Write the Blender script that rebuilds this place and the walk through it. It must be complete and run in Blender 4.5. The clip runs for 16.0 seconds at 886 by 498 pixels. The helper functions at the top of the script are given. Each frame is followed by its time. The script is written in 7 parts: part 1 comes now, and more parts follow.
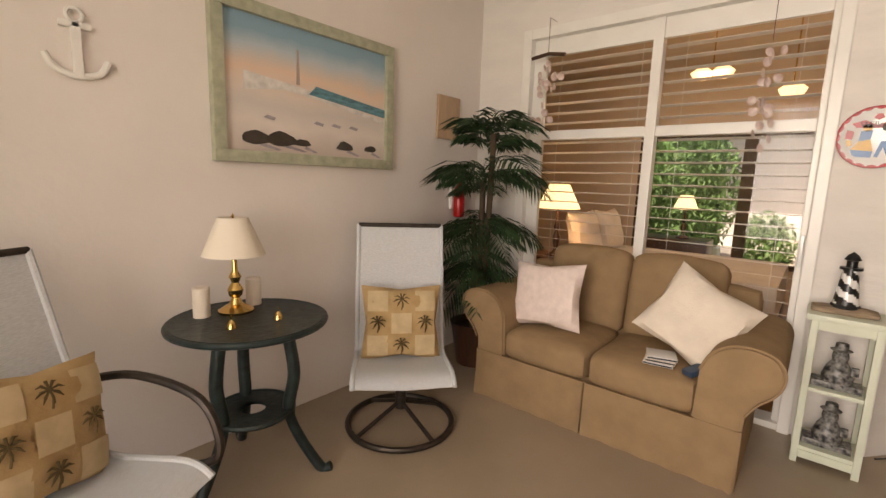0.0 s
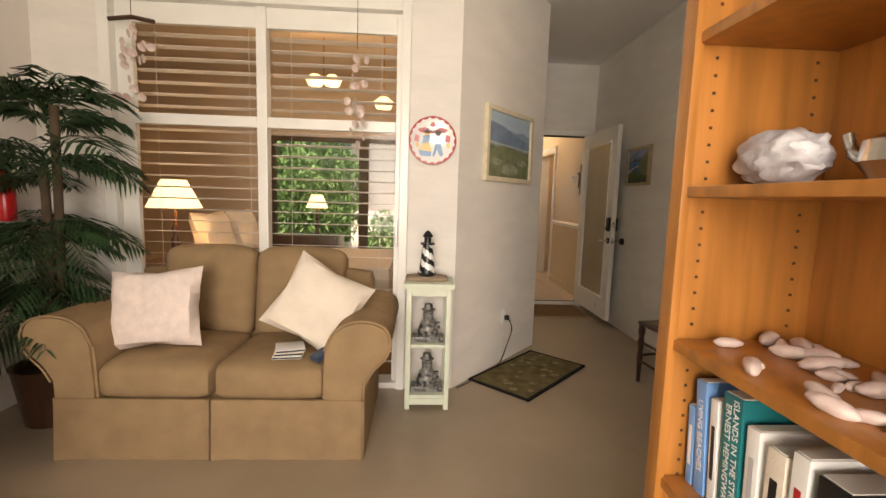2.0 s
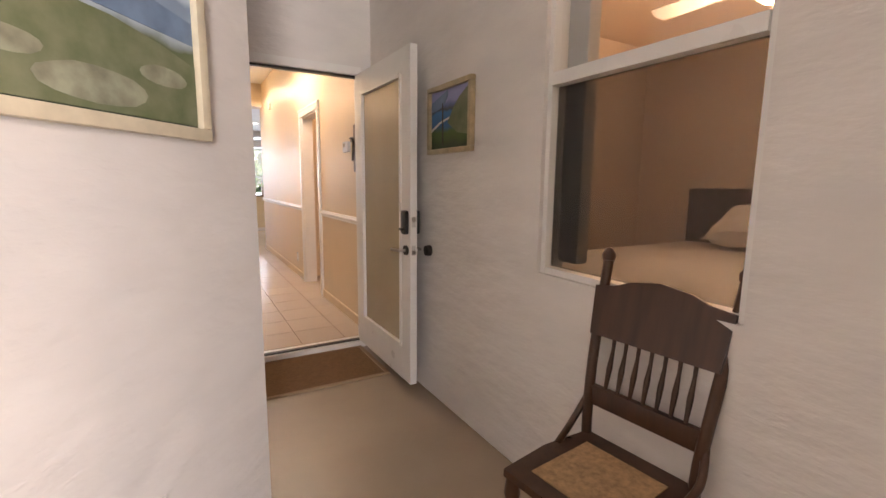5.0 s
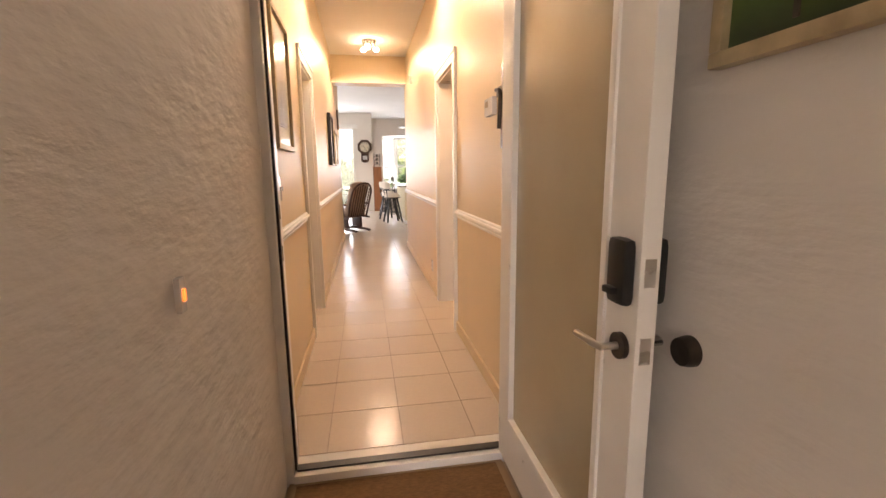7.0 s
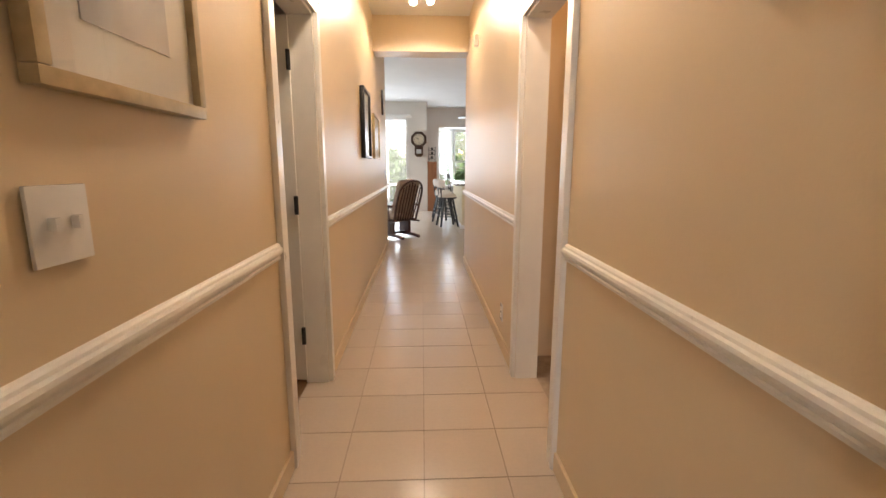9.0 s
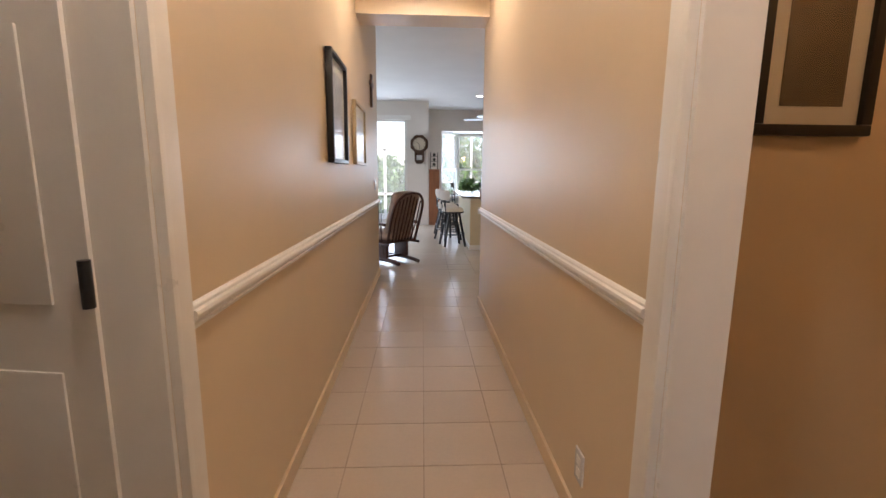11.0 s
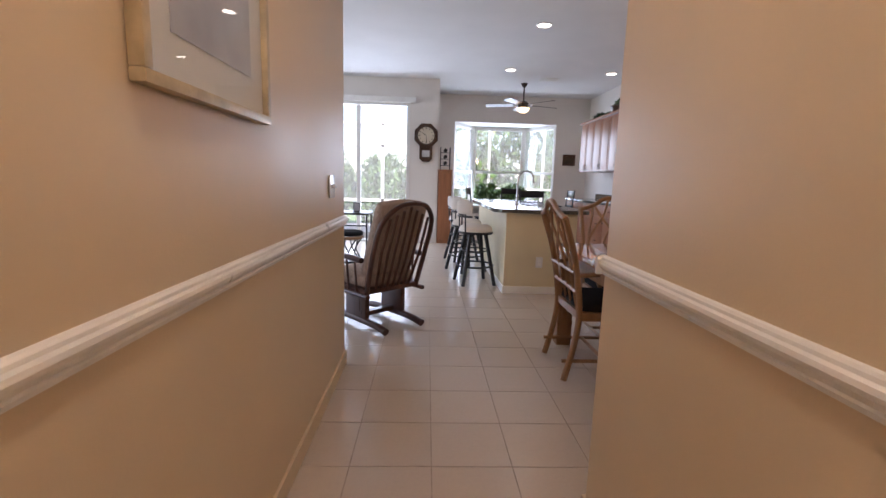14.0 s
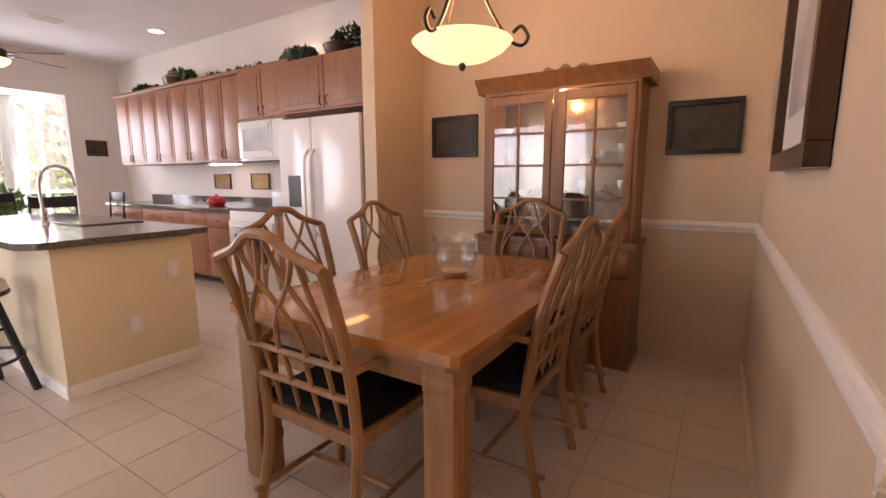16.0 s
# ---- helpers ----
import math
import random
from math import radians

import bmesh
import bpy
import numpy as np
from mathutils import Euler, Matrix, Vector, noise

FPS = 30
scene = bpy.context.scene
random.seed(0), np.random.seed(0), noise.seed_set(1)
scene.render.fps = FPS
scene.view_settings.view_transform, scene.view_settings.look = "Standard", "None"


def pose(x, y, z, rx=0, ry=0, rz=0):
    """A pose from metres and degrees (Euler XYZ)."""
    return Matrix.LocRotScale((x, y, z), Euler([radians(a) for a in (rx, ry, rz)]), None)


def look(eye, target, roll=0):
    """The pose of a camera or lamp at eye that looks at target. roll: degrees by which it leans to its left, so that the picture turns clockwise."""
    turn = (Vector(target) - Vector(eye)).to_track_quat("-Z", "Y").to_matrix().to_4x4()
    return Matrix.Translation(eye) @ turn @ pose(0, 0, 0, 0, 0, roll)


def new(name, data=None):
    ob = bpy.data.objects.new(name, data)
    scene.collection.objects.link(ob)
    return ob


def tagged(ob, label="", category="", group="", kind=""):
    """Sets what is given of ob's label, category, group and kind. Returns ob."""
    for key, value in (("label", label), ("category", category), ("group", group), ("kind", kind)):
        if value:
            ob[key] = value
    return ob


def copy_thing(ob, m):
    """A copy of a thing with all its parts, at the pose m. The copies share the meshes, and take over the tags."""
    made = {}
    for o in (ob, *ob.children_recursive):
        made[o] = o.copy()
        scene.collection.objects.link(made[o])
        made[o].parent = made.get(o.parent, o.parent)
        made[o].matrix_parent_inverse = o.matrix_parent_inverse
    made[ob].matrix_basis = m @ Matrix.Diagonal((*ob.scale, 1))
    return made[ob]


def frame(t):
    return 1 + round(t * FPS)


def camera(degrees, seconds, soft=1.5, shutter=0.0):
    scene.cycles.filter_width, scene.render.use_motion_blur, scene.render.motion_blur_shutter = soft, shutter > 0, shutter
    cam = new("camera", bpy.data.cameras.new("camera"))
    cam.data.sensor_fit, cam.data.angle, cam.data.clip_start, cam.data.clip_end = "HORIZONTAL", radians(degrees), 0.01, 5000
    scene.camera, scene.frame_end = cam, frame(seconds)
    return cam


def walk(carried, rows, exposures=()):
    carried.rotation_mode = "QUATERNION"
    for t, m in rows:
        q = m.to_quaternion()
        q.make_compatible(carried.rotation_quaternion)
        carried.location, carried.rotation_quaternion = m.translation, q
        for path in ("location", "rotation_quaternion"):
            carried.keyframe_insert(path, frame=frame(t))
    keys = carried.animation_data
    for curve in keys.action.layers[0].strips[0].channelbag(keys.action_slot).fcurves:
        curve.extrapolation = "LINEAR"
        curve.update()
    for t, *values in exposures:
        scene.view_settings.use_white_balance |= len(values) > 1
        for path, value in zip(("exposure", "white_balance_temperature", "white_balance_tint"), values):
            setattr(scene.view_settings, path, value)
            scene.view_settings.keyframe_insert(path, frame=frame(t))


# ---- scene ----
cam = camera(89.7, 16.0)
PATH = [
    (0, (0.894, 0.26, 1.338), (-0.37, 1.779, 1.032), 1.9),
    (0.5, (0.947, 0.312, 1.301), (0.181, 2.14, 1.037), 3.6),
    (1, (1.004, 0.345, 1.311), (0.648, 2.297, 1.066), 3.0),
    (1.5, (1.015, 0.379, 1.292), (0.875, 2.359, 1.051), 3.1),
    (2, (1.014, 0.467, 1.252), (1.116, 2.452, 1.027), 1.8),
    (2.5, (1.045, 0.767, 1.26), (1.467, 2.707, 1.017), 2.3),
    (3, (1.073, 1.161, 1.254), (1.788, 3.011, 0.994), 1.8),
    (3.5, (1.185, 1.533, 1.271), (2.176, 3.246, 0.983), 0.9),
    (3.7, (1.261, 1.668, 1.278), (2.289, 3.359, 0.989), 0.8),
    (5.8, (2.175, 3.194, 1.262), (3.027, 4.977, 0.955), -0.0),
    (6, (2.25, 3.346, 1.254), (3.031, 5.161, 0.945), -0.0),
    (6.5, (2.376, 3.748, 1.257), (2.931, 5.642, 0.932), -0.0),
    (7, (2.43, 4.168, 1.252), (2.765, 6.109, 0.907), -0.6),
    (7.5, (2.483, 4.578, 1.252), (2.634, 6.54, 0.897), -0.2),
    (8, (2.502, 5.005, 1.249), (2.627, 6.969, 0.891), -0.1),
    (8.5, (2.548, 5.432, 1.248), (2.658, 7.396, 0.886), 0.2),
    (9, (2.559, 5.817, 1.257), (2.651, 7.782, 0.895), 0.1),
    (9.5, (2.543, 6.179, 1.277), (2.628, 8.144, 0.916), -0.0),
    (9.7, (2.545, 6.329, 1.282), (2.636, 8.295, 0.925), -0.1),
    (12, (2.565, 8.215, 1.245), (2.655, 10.186, 0.925), 1.0),
    (12.5, (2.577, 8.675, 1.215), (2.667, 10.647, 0.896), 1.2),
    (13, (2.518, 9.252, 1.222), (2.605, 11.224, 0.896), 1.5),
    (13.5, (2.538, 9.707, 1.219), (2.614, 11.679, 0.894), 1.3),
    (14, (2.514, 10.201, 1.198), (2.592, 12.176, 0.895), 1.7),
    (14.5, (2.408, 10.626, 1.247), (2.621, 12.591, 0.945), 2.3),
    (14.7, (2.401, 10.807, 1.239), (2.74, 12.756, 0.943), 2.8),
    (15, (2.391, 11.062, 1.25), (2.944, 12.961, 0.954), 3.5),
    (15.3, (2.391, 11.327, 1.239), (3.288, 13.09, 0.947), 3.3),
    (15.5, (2.386, 11.482, 1.253), (3.517, 13.105, 0.962), 2.3),
    (15.8, (2.422, 11.625, 1.265), (3.807, 13.031, 0.94), -0.2),
    (16, (2.48, 11.84, 1.254), (4.155, 12.888, 0.939), -0.2),
]
walk(cam, [(t, look(eye, target, roll)) for t, eye, target, roll in PATH],
     exposures=[(0.0, 0.6, 8000, 17), (1.0, 0.95, 8800, 13), (2.0, 0.93, 8000, 13), (3.0, 1.08, 6900, 16), (3.7, 1.5, 6700, 19), (5.8, 2.0, 7000, 22), (6.5, 2.05, 7400, 24), (7.5, 2.0, 8100, 23),
                (9.5, 1.5, 6600, 15), (12.0, 1.22, 6200, 19), (13.5, 1.27, 6100, 20), (14.7, 1.28, 6300, 30), (15.5, 1.15, 6400, 33), (16.0, 1.85, 7700, 37)])

# ---- world and light ----
scene.view_settings.exposure = 0.0
world = bpy.data.worlds.new("world")
scene.world = world
world.use_nodes = True
wn = world.node_tree.nodes
sky = wn.new("ShaderNodeTexSky")
sky.sky_type, sky.sun_disc = "NISHITA", False
sky.sun_elevation, sky.sun_rotation = radians(55), radians(200)
wn["Background"].inputs[1].default_value = 0.15
world.node_tree.links.new(sky.outputs[0], wn["Background"].inputs[0])
sun = new("sun", bpy.data.lights.new("sun", "SUN"))
sun.data.energy, sun.data.angle, sun.data.color = 5.0, radians(0.5), (1, 0.95, 0.86)
sun.matrix_world = look((-3, -9, 16), (0, 0, 0))


def lamp(name, kind, place, power, colour, size=0.1, target=None, size_y=None):
    data = bpy.data.lights.new(name, kind)
    data.energy, data.color = power * 0.33, colour
    ob = new(name, data)
    ob.matrix_world = look(place, target) if target else Matrix.Translation(place)
    if kind == "AREA":
        data.shape, data.size, data.size_y = "RECTANGLE", size, size_y or size
    else:
        data.shadow_soft_size = size
    return ob


WARM, DAY, SOFT = (1, 0.62, 0.30), (0.72, 0.86, 1.0), (1, 0.84, 0.66)
# area lamps added as daylight: south opening (unseen), sliding door, bay, west window (unseen)
lamp("daylight_fill_sitting_room", "AREA", (0.85, -1.9, 1.6), 165, (0.97, 0.95, 0.95), 1.6, (2.8, 4.8, 1.5), 2.0).data.spread = radians(128)
lamp("daylight_sliding_door", "AREA", (1.2, 19.1, 1.4), 105, DAY, 1.8, (1.2, 10, 0.9), 2.3)
lamp("daylight_bay", "AREA", (4.2, 20.9, 1.6), 80, DAY, 2.0, (4.2, 10, 1.0), 1.6)
lamp("daylight_fill_living_room", "AREA", (-2.3, 15.9, 1.5), 60, DAY, 2.5, (4, 15.9, 1.0), 2.0)

# ---- materials ----


def material(name, colour, rough=0.6, metal=0.0, vary=0.12, scale=6.0, bump=0.0, bump_scale=80.0, stretch=(1, 1, 1), spec=0.5, coat=0.0, colour2=None, per_object=0.0, detail=6.0):
    m = bpy.data.materials.new(name)
    m.use_nodes = True
    n, l = m.node_tree.nodes, m.node_tree.links
    b = n["Principled BSDF"]
    b.inputs["Roughness"].default_value, b.inputs["Metallic"].default_value = rough, metal
    b.inputs["Specular IOR Level"].default_value, b.inputs["Coat Weight"].default_value = spec, coat
    tc, mp = n.new("ShaderNodeTexCoord"), n.new("ShaderNodeMapping")
    mp.inputs["Scale"].default_value = stretch
    l.new(tc.outputs["Object"], mp.inputs[0])
    no = n.new("ShaderNodeTexNoise")
    no.inputs["Scale"].default_value, no.inputs["Detail"].default_value = scale, detail
    l.new(mp.outputs[0], no.inputs[0])
    ramp = n.new("ShaderNodeValToRGB")
    c2 = colour2 or tuple(c * (1 - vary) for c in colour)
    c1 = colour if colour2 else tuple(min(1, c * (1 + vary * 0.6)) for c in colour)
    ramp.color_ramp.elements[0].position, ramp.color_ramp.elements[1].position = 0.32, 0.68
    ramp.color_ramp.elements[0].color, ramp.color_ramp.elements[1].color = (*c2, 1), (*c1, 1)
    l.new(no.outputs[0], ramp.inputs[0])
    out = ramp.outputs[0]
    if per_object:
        oi, hs, mr = n.new("ShaderNodeObjectInfo"), n.new("ShaderNodeHueSaturation"), n.new("ShaderNodeMapRange")
        mr.inputs["To Min"].default_value, mr.inputs["To Max"].default_value = 1 - per_object, 1 + per_object
        l.new(oi.outputs["Random"], mr.inputs[0])
        shift = n.new("ShaderNodeMath")
        shift.operation = "MULTIPLY"
        shift.inputs[1].default_value = 60
        l.new(oi.outputs["Random"], shift.inputs[0])
        l.new(shift.outputs[0], mp.inputs["Location"])
        l.new(mr.outputs[0], hs.inputs["Value"])
        l.new(out, hs.inputs["Color"])
        out = hs.outputs[0]
    l.new(out, b.inputs["Base Color"])
    rr = n.new("ShaderNodeMapRange")
    rr.inputs["To Min"].default_value, rr.inputs["To Max"].default_value = max(0.02, rough - 0.08), min(1, rough + 0.1)
    l.new(no.outputs[0], rr.inputs[0])
    if not per_object:
        l.new(rr.outputs[0], b.inputs["Roughness"])
    if bump:
        n2, bp = n.new("ShaderNodeTexNoise"), n.new("ShaderNodeBump")
        n2.inputs["Scale"].default_value, n2.inputs["Detail"].default_value = bump_scale, 5
        bp.inputs["Strength"].default_value, bp.inputs["Distance"].default_value = bump, 0.01
        l.new(mp.outputs[0], n2.inputs[0])
        l.new(n2.outputs[0], bp.inputs["Height"])
        l.new(bp.outputs[0], b.inputs["Normal"])
    return m


def glow(name, colour, strength):
    m = bpy.data.materials.new(name)
    m.use_nodes = True
    b = m.node_tree.nodes["Principled BSDF"]
    b.inputs["Base Color"].default_value = (*colour, 1)
    b.inputs["Emission Color"].default_value, b.inputs["Emission Strength"].default_value = (*colour, 1), strength * 0.42
    return m


def clear(name, colour=(1, 1, 1), mix=0.08, rough=0.02):
    m = bpy.data.materials.new(name)
    m.use_nodes = True
    n, l = m.node_tree.nodes, m.node_tree.links
    t, g, x = n.new("ShaderNodeBsdfTransparent"), n.new("ShaderNodeBsdfGlossy"), n.new("ShaderNodeMixShader")
    t.inputs[0].default_value, g.inputs["Roughness"].default_value = (*colour, 1), rough
    x.inputs[0].default_value = mix
    l.new(t.outputs[0], x.inputs[1]), l.new(g.outputs[0], x.inputs[2])
    l.new(x.outputs[0], n["Material Output"].inputs[0])
    return m


STUCCO = material("textured_stucco", (0.77, 0.73, 0.69), 0.75, vary=0.05, scale=3, bump=0.95, bump_scale=7, stretch=(1, 1, 2.6))
PINKWALL = material("smooth_pale_wall", (0.77, 0.71, 0.67), 0.7, vary=0.04, scale=2, bump=0.12, bump_scale=30)
HALLWALL = material("cream_wall_paint", (0.70, 0.56, 0.38), 0.42, vary=0.04, scale=2, bump=0.05, bump_scale=120)
GREATWALL = material("living_wall_paint", (0.78, 0.73, 0.68), 0.6, vary=0.04, scale=2, bump=0.06, bump_scale=90)
DINEWALL = material("dining_wall_paint", (0.66, 0.52, 0.38), 0.5, vary=0.04, scale=2, bump=0.06, bump_scale=90)
CEILM = material("ceiling_paint", (0.8, 0.79, 0.79), 0.8, vary=0.03, scale=2, bump=0.1, bump_scale=60)
TRIM = material("white_gloss_trim", (0.82, 0.8, 0.76), 0.3, vary=0.03, scale=8)
CONCRETE = material("painted_concrete", (0.37, 0.29, 0.21), 0.35, vary=0.13, scale=1.6, bump=0.05, bump_scale=50)
TILE = material("cream_glazed_tile", (0.58, 0.49, 0.405), 0.22, vary=0.02, scale=60, bump=0.02, bump_scale=12, per_object=0.035)
GROUT = material("grout", (0.40, 0.33, 0.27), 0.85, vary=0.2, scale=20)
GLASS = clear("window_glass")
# reflection turned down so the sitting room area lamp isn't mirrored in the panes
DOORGLASS = clear("low_reflection_door_glass", (1, 1, 1), 0.008)
SCREEN = clear("dark_insect_screen", (0.5, 0.5, 0.5), 0.05, 0.5)
OAK = material("golden_oak", (0.42, 0.165, 0.038), 0.33, vary=0.25, scale=3, bump=0.08, bump_scale=30, stretch=(9, 9, 0.8))
CABW = material("maple_cabinet", (0.34, 0.135, 0.06), 0.35, vary=0.2, scale=3, bump=0.05, bump_scale=30, stretch=(8, 8, 0.7), per_object=0.08)
DARKW = material("dark_walnut", (0.065, 0.028, 0.014), 0.3, vary=0.35, scale=3, stretch=(8, 8, 0.8), bump=0.05)
GLIDER = material("reddish_dark_wood", (0.075, 0.026, 0.015), 0.3, vary=0.3, scale=3, stretch=(8, 8, 0.8))
RATTAN = material("honey_rattan", (0.33, 0.17, 0.075), 0.38, vary=0.25, scale=4, stretch=(6, 6, 0.8), bump=0.1)
TABLEW = material("honey_table_top", (0.43, 0.17, 0.045), 0.14, vary=0.22, scale=2, stretch=(0.8, 9, 1), coat=0.4)
HUTCHW = material("hutch_wood", (0.25, 0.115, 0.048), 0.35, vary=0.22, scale=3, stretch=(8, 8, 0.8), bump=0.05)
SOFA = material("tan_twill", (0.32, 0.212, 0.118), 0.9, vary=0.12, scale=10, bump=0.35, bump_scale=260, spec=0.2)
CREAM = material("cream_cushion_fabric", (0.76, 0.67, 0.57), 0.85, vary=0.07, scale=9, bump=0.3, bump_scale=120, spec=0.2)
PINKC = material("pale_pink_brocade", (0.78, 0.66, 0.61), 0.85, vary=0.09, scale=25, bump=0.3, bump_scale=100, spec=0.2)
PALMC = material("palm_print_fabric", (0.50, 0.35, 0.18), 0.85, vary=0.1, scale=12, colour2=(0.40, 0.26, 0.12), bump=0.2, bump_scale=150, spec=0.2)
PALMDARK = material("printed_palm_brown", (0.13, 0.09, 0.04), 0.9, vary=0.3, spec=0.2)
PALMPALE = material("printed_patch_cream", (0.56, 0.43, 0.26), 0.9, vary=0.15, scale=14, spec=0.2)
SLING = material("white_sling_mesh", (0.6, 0.62, 0.64), 0.8, vary=0.12, scale=60, stretch=(1, 14, 1), bump=0.3, bump_scale=200)
BRONZE = material("dark_bronze_metal", (0.05, 0.038, 0.03), 0.4, 0.6, vary=0.3, scale=20)
IRON = material("verdigris_iron", (0.018, 0.026, 0.026), 0.4, 0.4, vary=0.4, scale=25, colour2=(0.028, 0.045, 0.045), bump=0.3, bump_scale=60)
BRASS = material("polished_brass", (0.7, 0.45, 0.16), 0.2, 1.0, vary=0.1)
CHROME = material("brushed_nickel", (0.6, 0.58, 0.55), 0.25, 1.0, vary=0.05)
BLACK = material("black_enamel", (0.012, 0.012, 0.013), 0.35, vary=0.2)
BLACKF = material("black_seat_fabric", (0.012, 0.011, 0.012), 0.9, vary=0.2, scale=30, spec=0.2)
WHITE = material("white_enamel", (0.8, 0.79, 0.78), 0.18, vary=0.02, coat=0.3)
MINT = material("pale_green_paint", (0.66, 0.70, 0.57), 0.5, vary=0.06, scale=10)
SHADE = glow("lit_lampshade", (1, 0.76, 0.42), 2.6)
SHADEOFF = material("ivory_lampshade", (0.78, 0.7, 0.58), 0.7, vary=0.04)
GRANITE = material("dark_granite", (0.13, 0.115, 0.09), 0.12, vary=0.5, scale=70, coat=0.3)
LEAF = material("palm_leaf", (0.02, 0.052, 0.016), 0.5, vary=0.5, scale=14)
LEAFY = material("garden_leaf", (0.12, 0.22, 0.06), 0.6, vary=0.5, scale=8)
BARK = material("bark", (0.09, 0.06, 0.035), 0.9, vary=0.3, bump=0.4)
SEAGREEN = material("weathered_green_gilt_frame", (0.40, 0.41, 0.30), 0.5, vary=0.2, scale=20, bump=0.2)
GILT = material("pale_gilt_frame", (0.52, 0.42, 0.26), 0.4, 0.3, vary=0.2, scale=20)
IVORYF = material("ivory_frame", (0.68, 0.6, 0.44), 0.5, vary=0.1, scale=20)
PAPER = material("picture_mat", (0.7, 0.69, 0.64), 0.7, vary=0.03)
GREYART = material("grey_print", (0.33, 0.33, 0.35), 0.3, vary=0.5, scale=4, colour2=(0.6, 0.6, 0.6))
DARKART = material("dark_print", (0.02, 0.016, 0.012), 0.35, vary=0.5, scale=7, colour2=(0.08, 0.055, 0.03))
SHELL = material("sea_shell", (0.72, 0.6, 0.55), 0.4, vary=0.2, scale=14, colour2=(0.5, 0.36, 0.33), bump=0.4, bump_scale=40)
RUGM = material("moss_floral_rug", (0.10, 0.085, 0.04), 0.95, vary=0.4, scale=11, colour2=(0.19, 0.15, 0.075), bump=0.5, bump_scale=200, spec=0.1)
SISAL = material("brown_sisal", (0.23, 0.135, 0.07), 0.95, vary=0.25, scale=50, bump=0.5, bump_scale=150, stretch=(1, 4, 1), spec=0.1)
BEDM = material("bed_linen", (0.74, 0.66, 0.58), 0.9, vary=0.06, scale=5, bump=0.3, bump_scale=12)
WARMWALL = material("warm_bedroom_paint", (0.62, 0.49, 0.37), 0.7, vary=0.05, scale=2)
GRASS = material("lawn", (0.12, 0.2, 0.05), 0.9, vary=0.4, scale=8, bump=0.4)
def hazy(name, share):
    m = clear(name)
    n, l = m.node_tree.nodes, m.node_tree.links
    d = n.new("ShaderNodeBsdfDiffuse")
    d.inputs[0].default_value = (0.8, 0.82, 0.84, 1)
    x = [k for k in n if k.type == "MIX_SHADER"][0]
    x.inputs[0].default_value = share
    l.new(d.outputs[0], x.inputs[2])
    return m


# white mixed into a clear sheet, imitating glare over the garden
HAZESCREEN = hazy("white_haze_screen", 0.1)
PATIO = material("pale_patio", (0.62, 0.6, 0.57), 0.7, vary=0.1, scale=3)
BLIND = material("white_blind", (0.80, 0.76, 0.70), 0.5, vary=0.08, scale=6)

# ---- helpers for building ----


def link(name, bm, mat, parent=None, label="", smooth=False, at=None):
    me = bpy.data.meshes.new(name)
    bm.to_mesh(me)
    bm.free()
    for m in mat if isinstance(mat, (list, tuple)) else [mat]:
        me.materials.append(m)
    if smooth:
        me.shade_smooth()
        me.set_sharp_from_angle(angle=radians(40))
    ob = new(name, me)
    if parent:
        ob.parent = parent
    if at:
        ob.matrix_basis = at
    if label:
        ob["label"] = label
    return ob


def part(name, bm, mat, parent, label="", smooth=True):
    return link(name, bm, mat, parent, label, smooth)


def add_box(bm, x0, x1, y0, y1, z0, z1, bev=0.0, m=None, mi=0):
    r = bmesh.ops.create_cube(bm, size=1, matrix=Matrix.LocRotScale(((x0 + x1) / 2, (y0 + y1) / 2, (z0 + z1) / 2), None, (abs(x1 - x0), abs(y1 - y0), abs(z1 - z0))))
    vs = r["verts"]
    if bev:
        g = bmesh.ops.bevel(bm, geom=list({e for v in vs for e in v.link_edges}), offset=bev, segments=2, affect="EDGES", profile=0.7)
        vs = list({v for f in g["faces"] for v in f.verts} | {v for v in vs if v.is_valid})
    if mi:
        for f in {f for v in vs for f in v.link_faces}:
            f.material_index = mi
    if m:
        bmesh.ops.transform(bm, matrix=m, verts=vs)
    return bm


def box(x0, x1, y0, y1, z0, z1, bev=0.0, m=None):
    return add_box(bmesh.new(), x0, x1, y0, y1, z0, z1, bev, m)


def add_tube(bm, pts, radii, sides=10):
    pts = [Vector(p) for p in pts]
    if not isinstance(radii, (list, tuple)):
        radii = [radii] * len(pts)
    rings, prev = [], None
    for i, p in enumerate(pts):
        d = (pts[min(i + 1, len(pts) - 1)] - pts[max(i - 1, 0)]).normalized()
        a = d.orthogonal().normalized() if prev is None else (prev - d * prev.dot(d)).normalized()
        prev = a
        b = d.cross(a)
        rings.append([bm.verts.new(p + radii[i] * (a * math.cos(k * 2 * math.pi / sides) + b * math.sin(k * 2 * math.pi / sides))) for k in range(sides)])
    for r0, r1 in zip(rings, rings[1:]):
        for k in range(sides):
            bm.faces.new((r0[k], r0[(k + 1) % sides], r1[(k + 1) % sides], r1[k]))
    bm.faces.new(list(reversed(rings[0])))
    bm.faces.new(rings[-1])
    return bm


def tube(pts, radii, sides=10):
    return add_tube(bmesh.new(), pts, radii, sides)


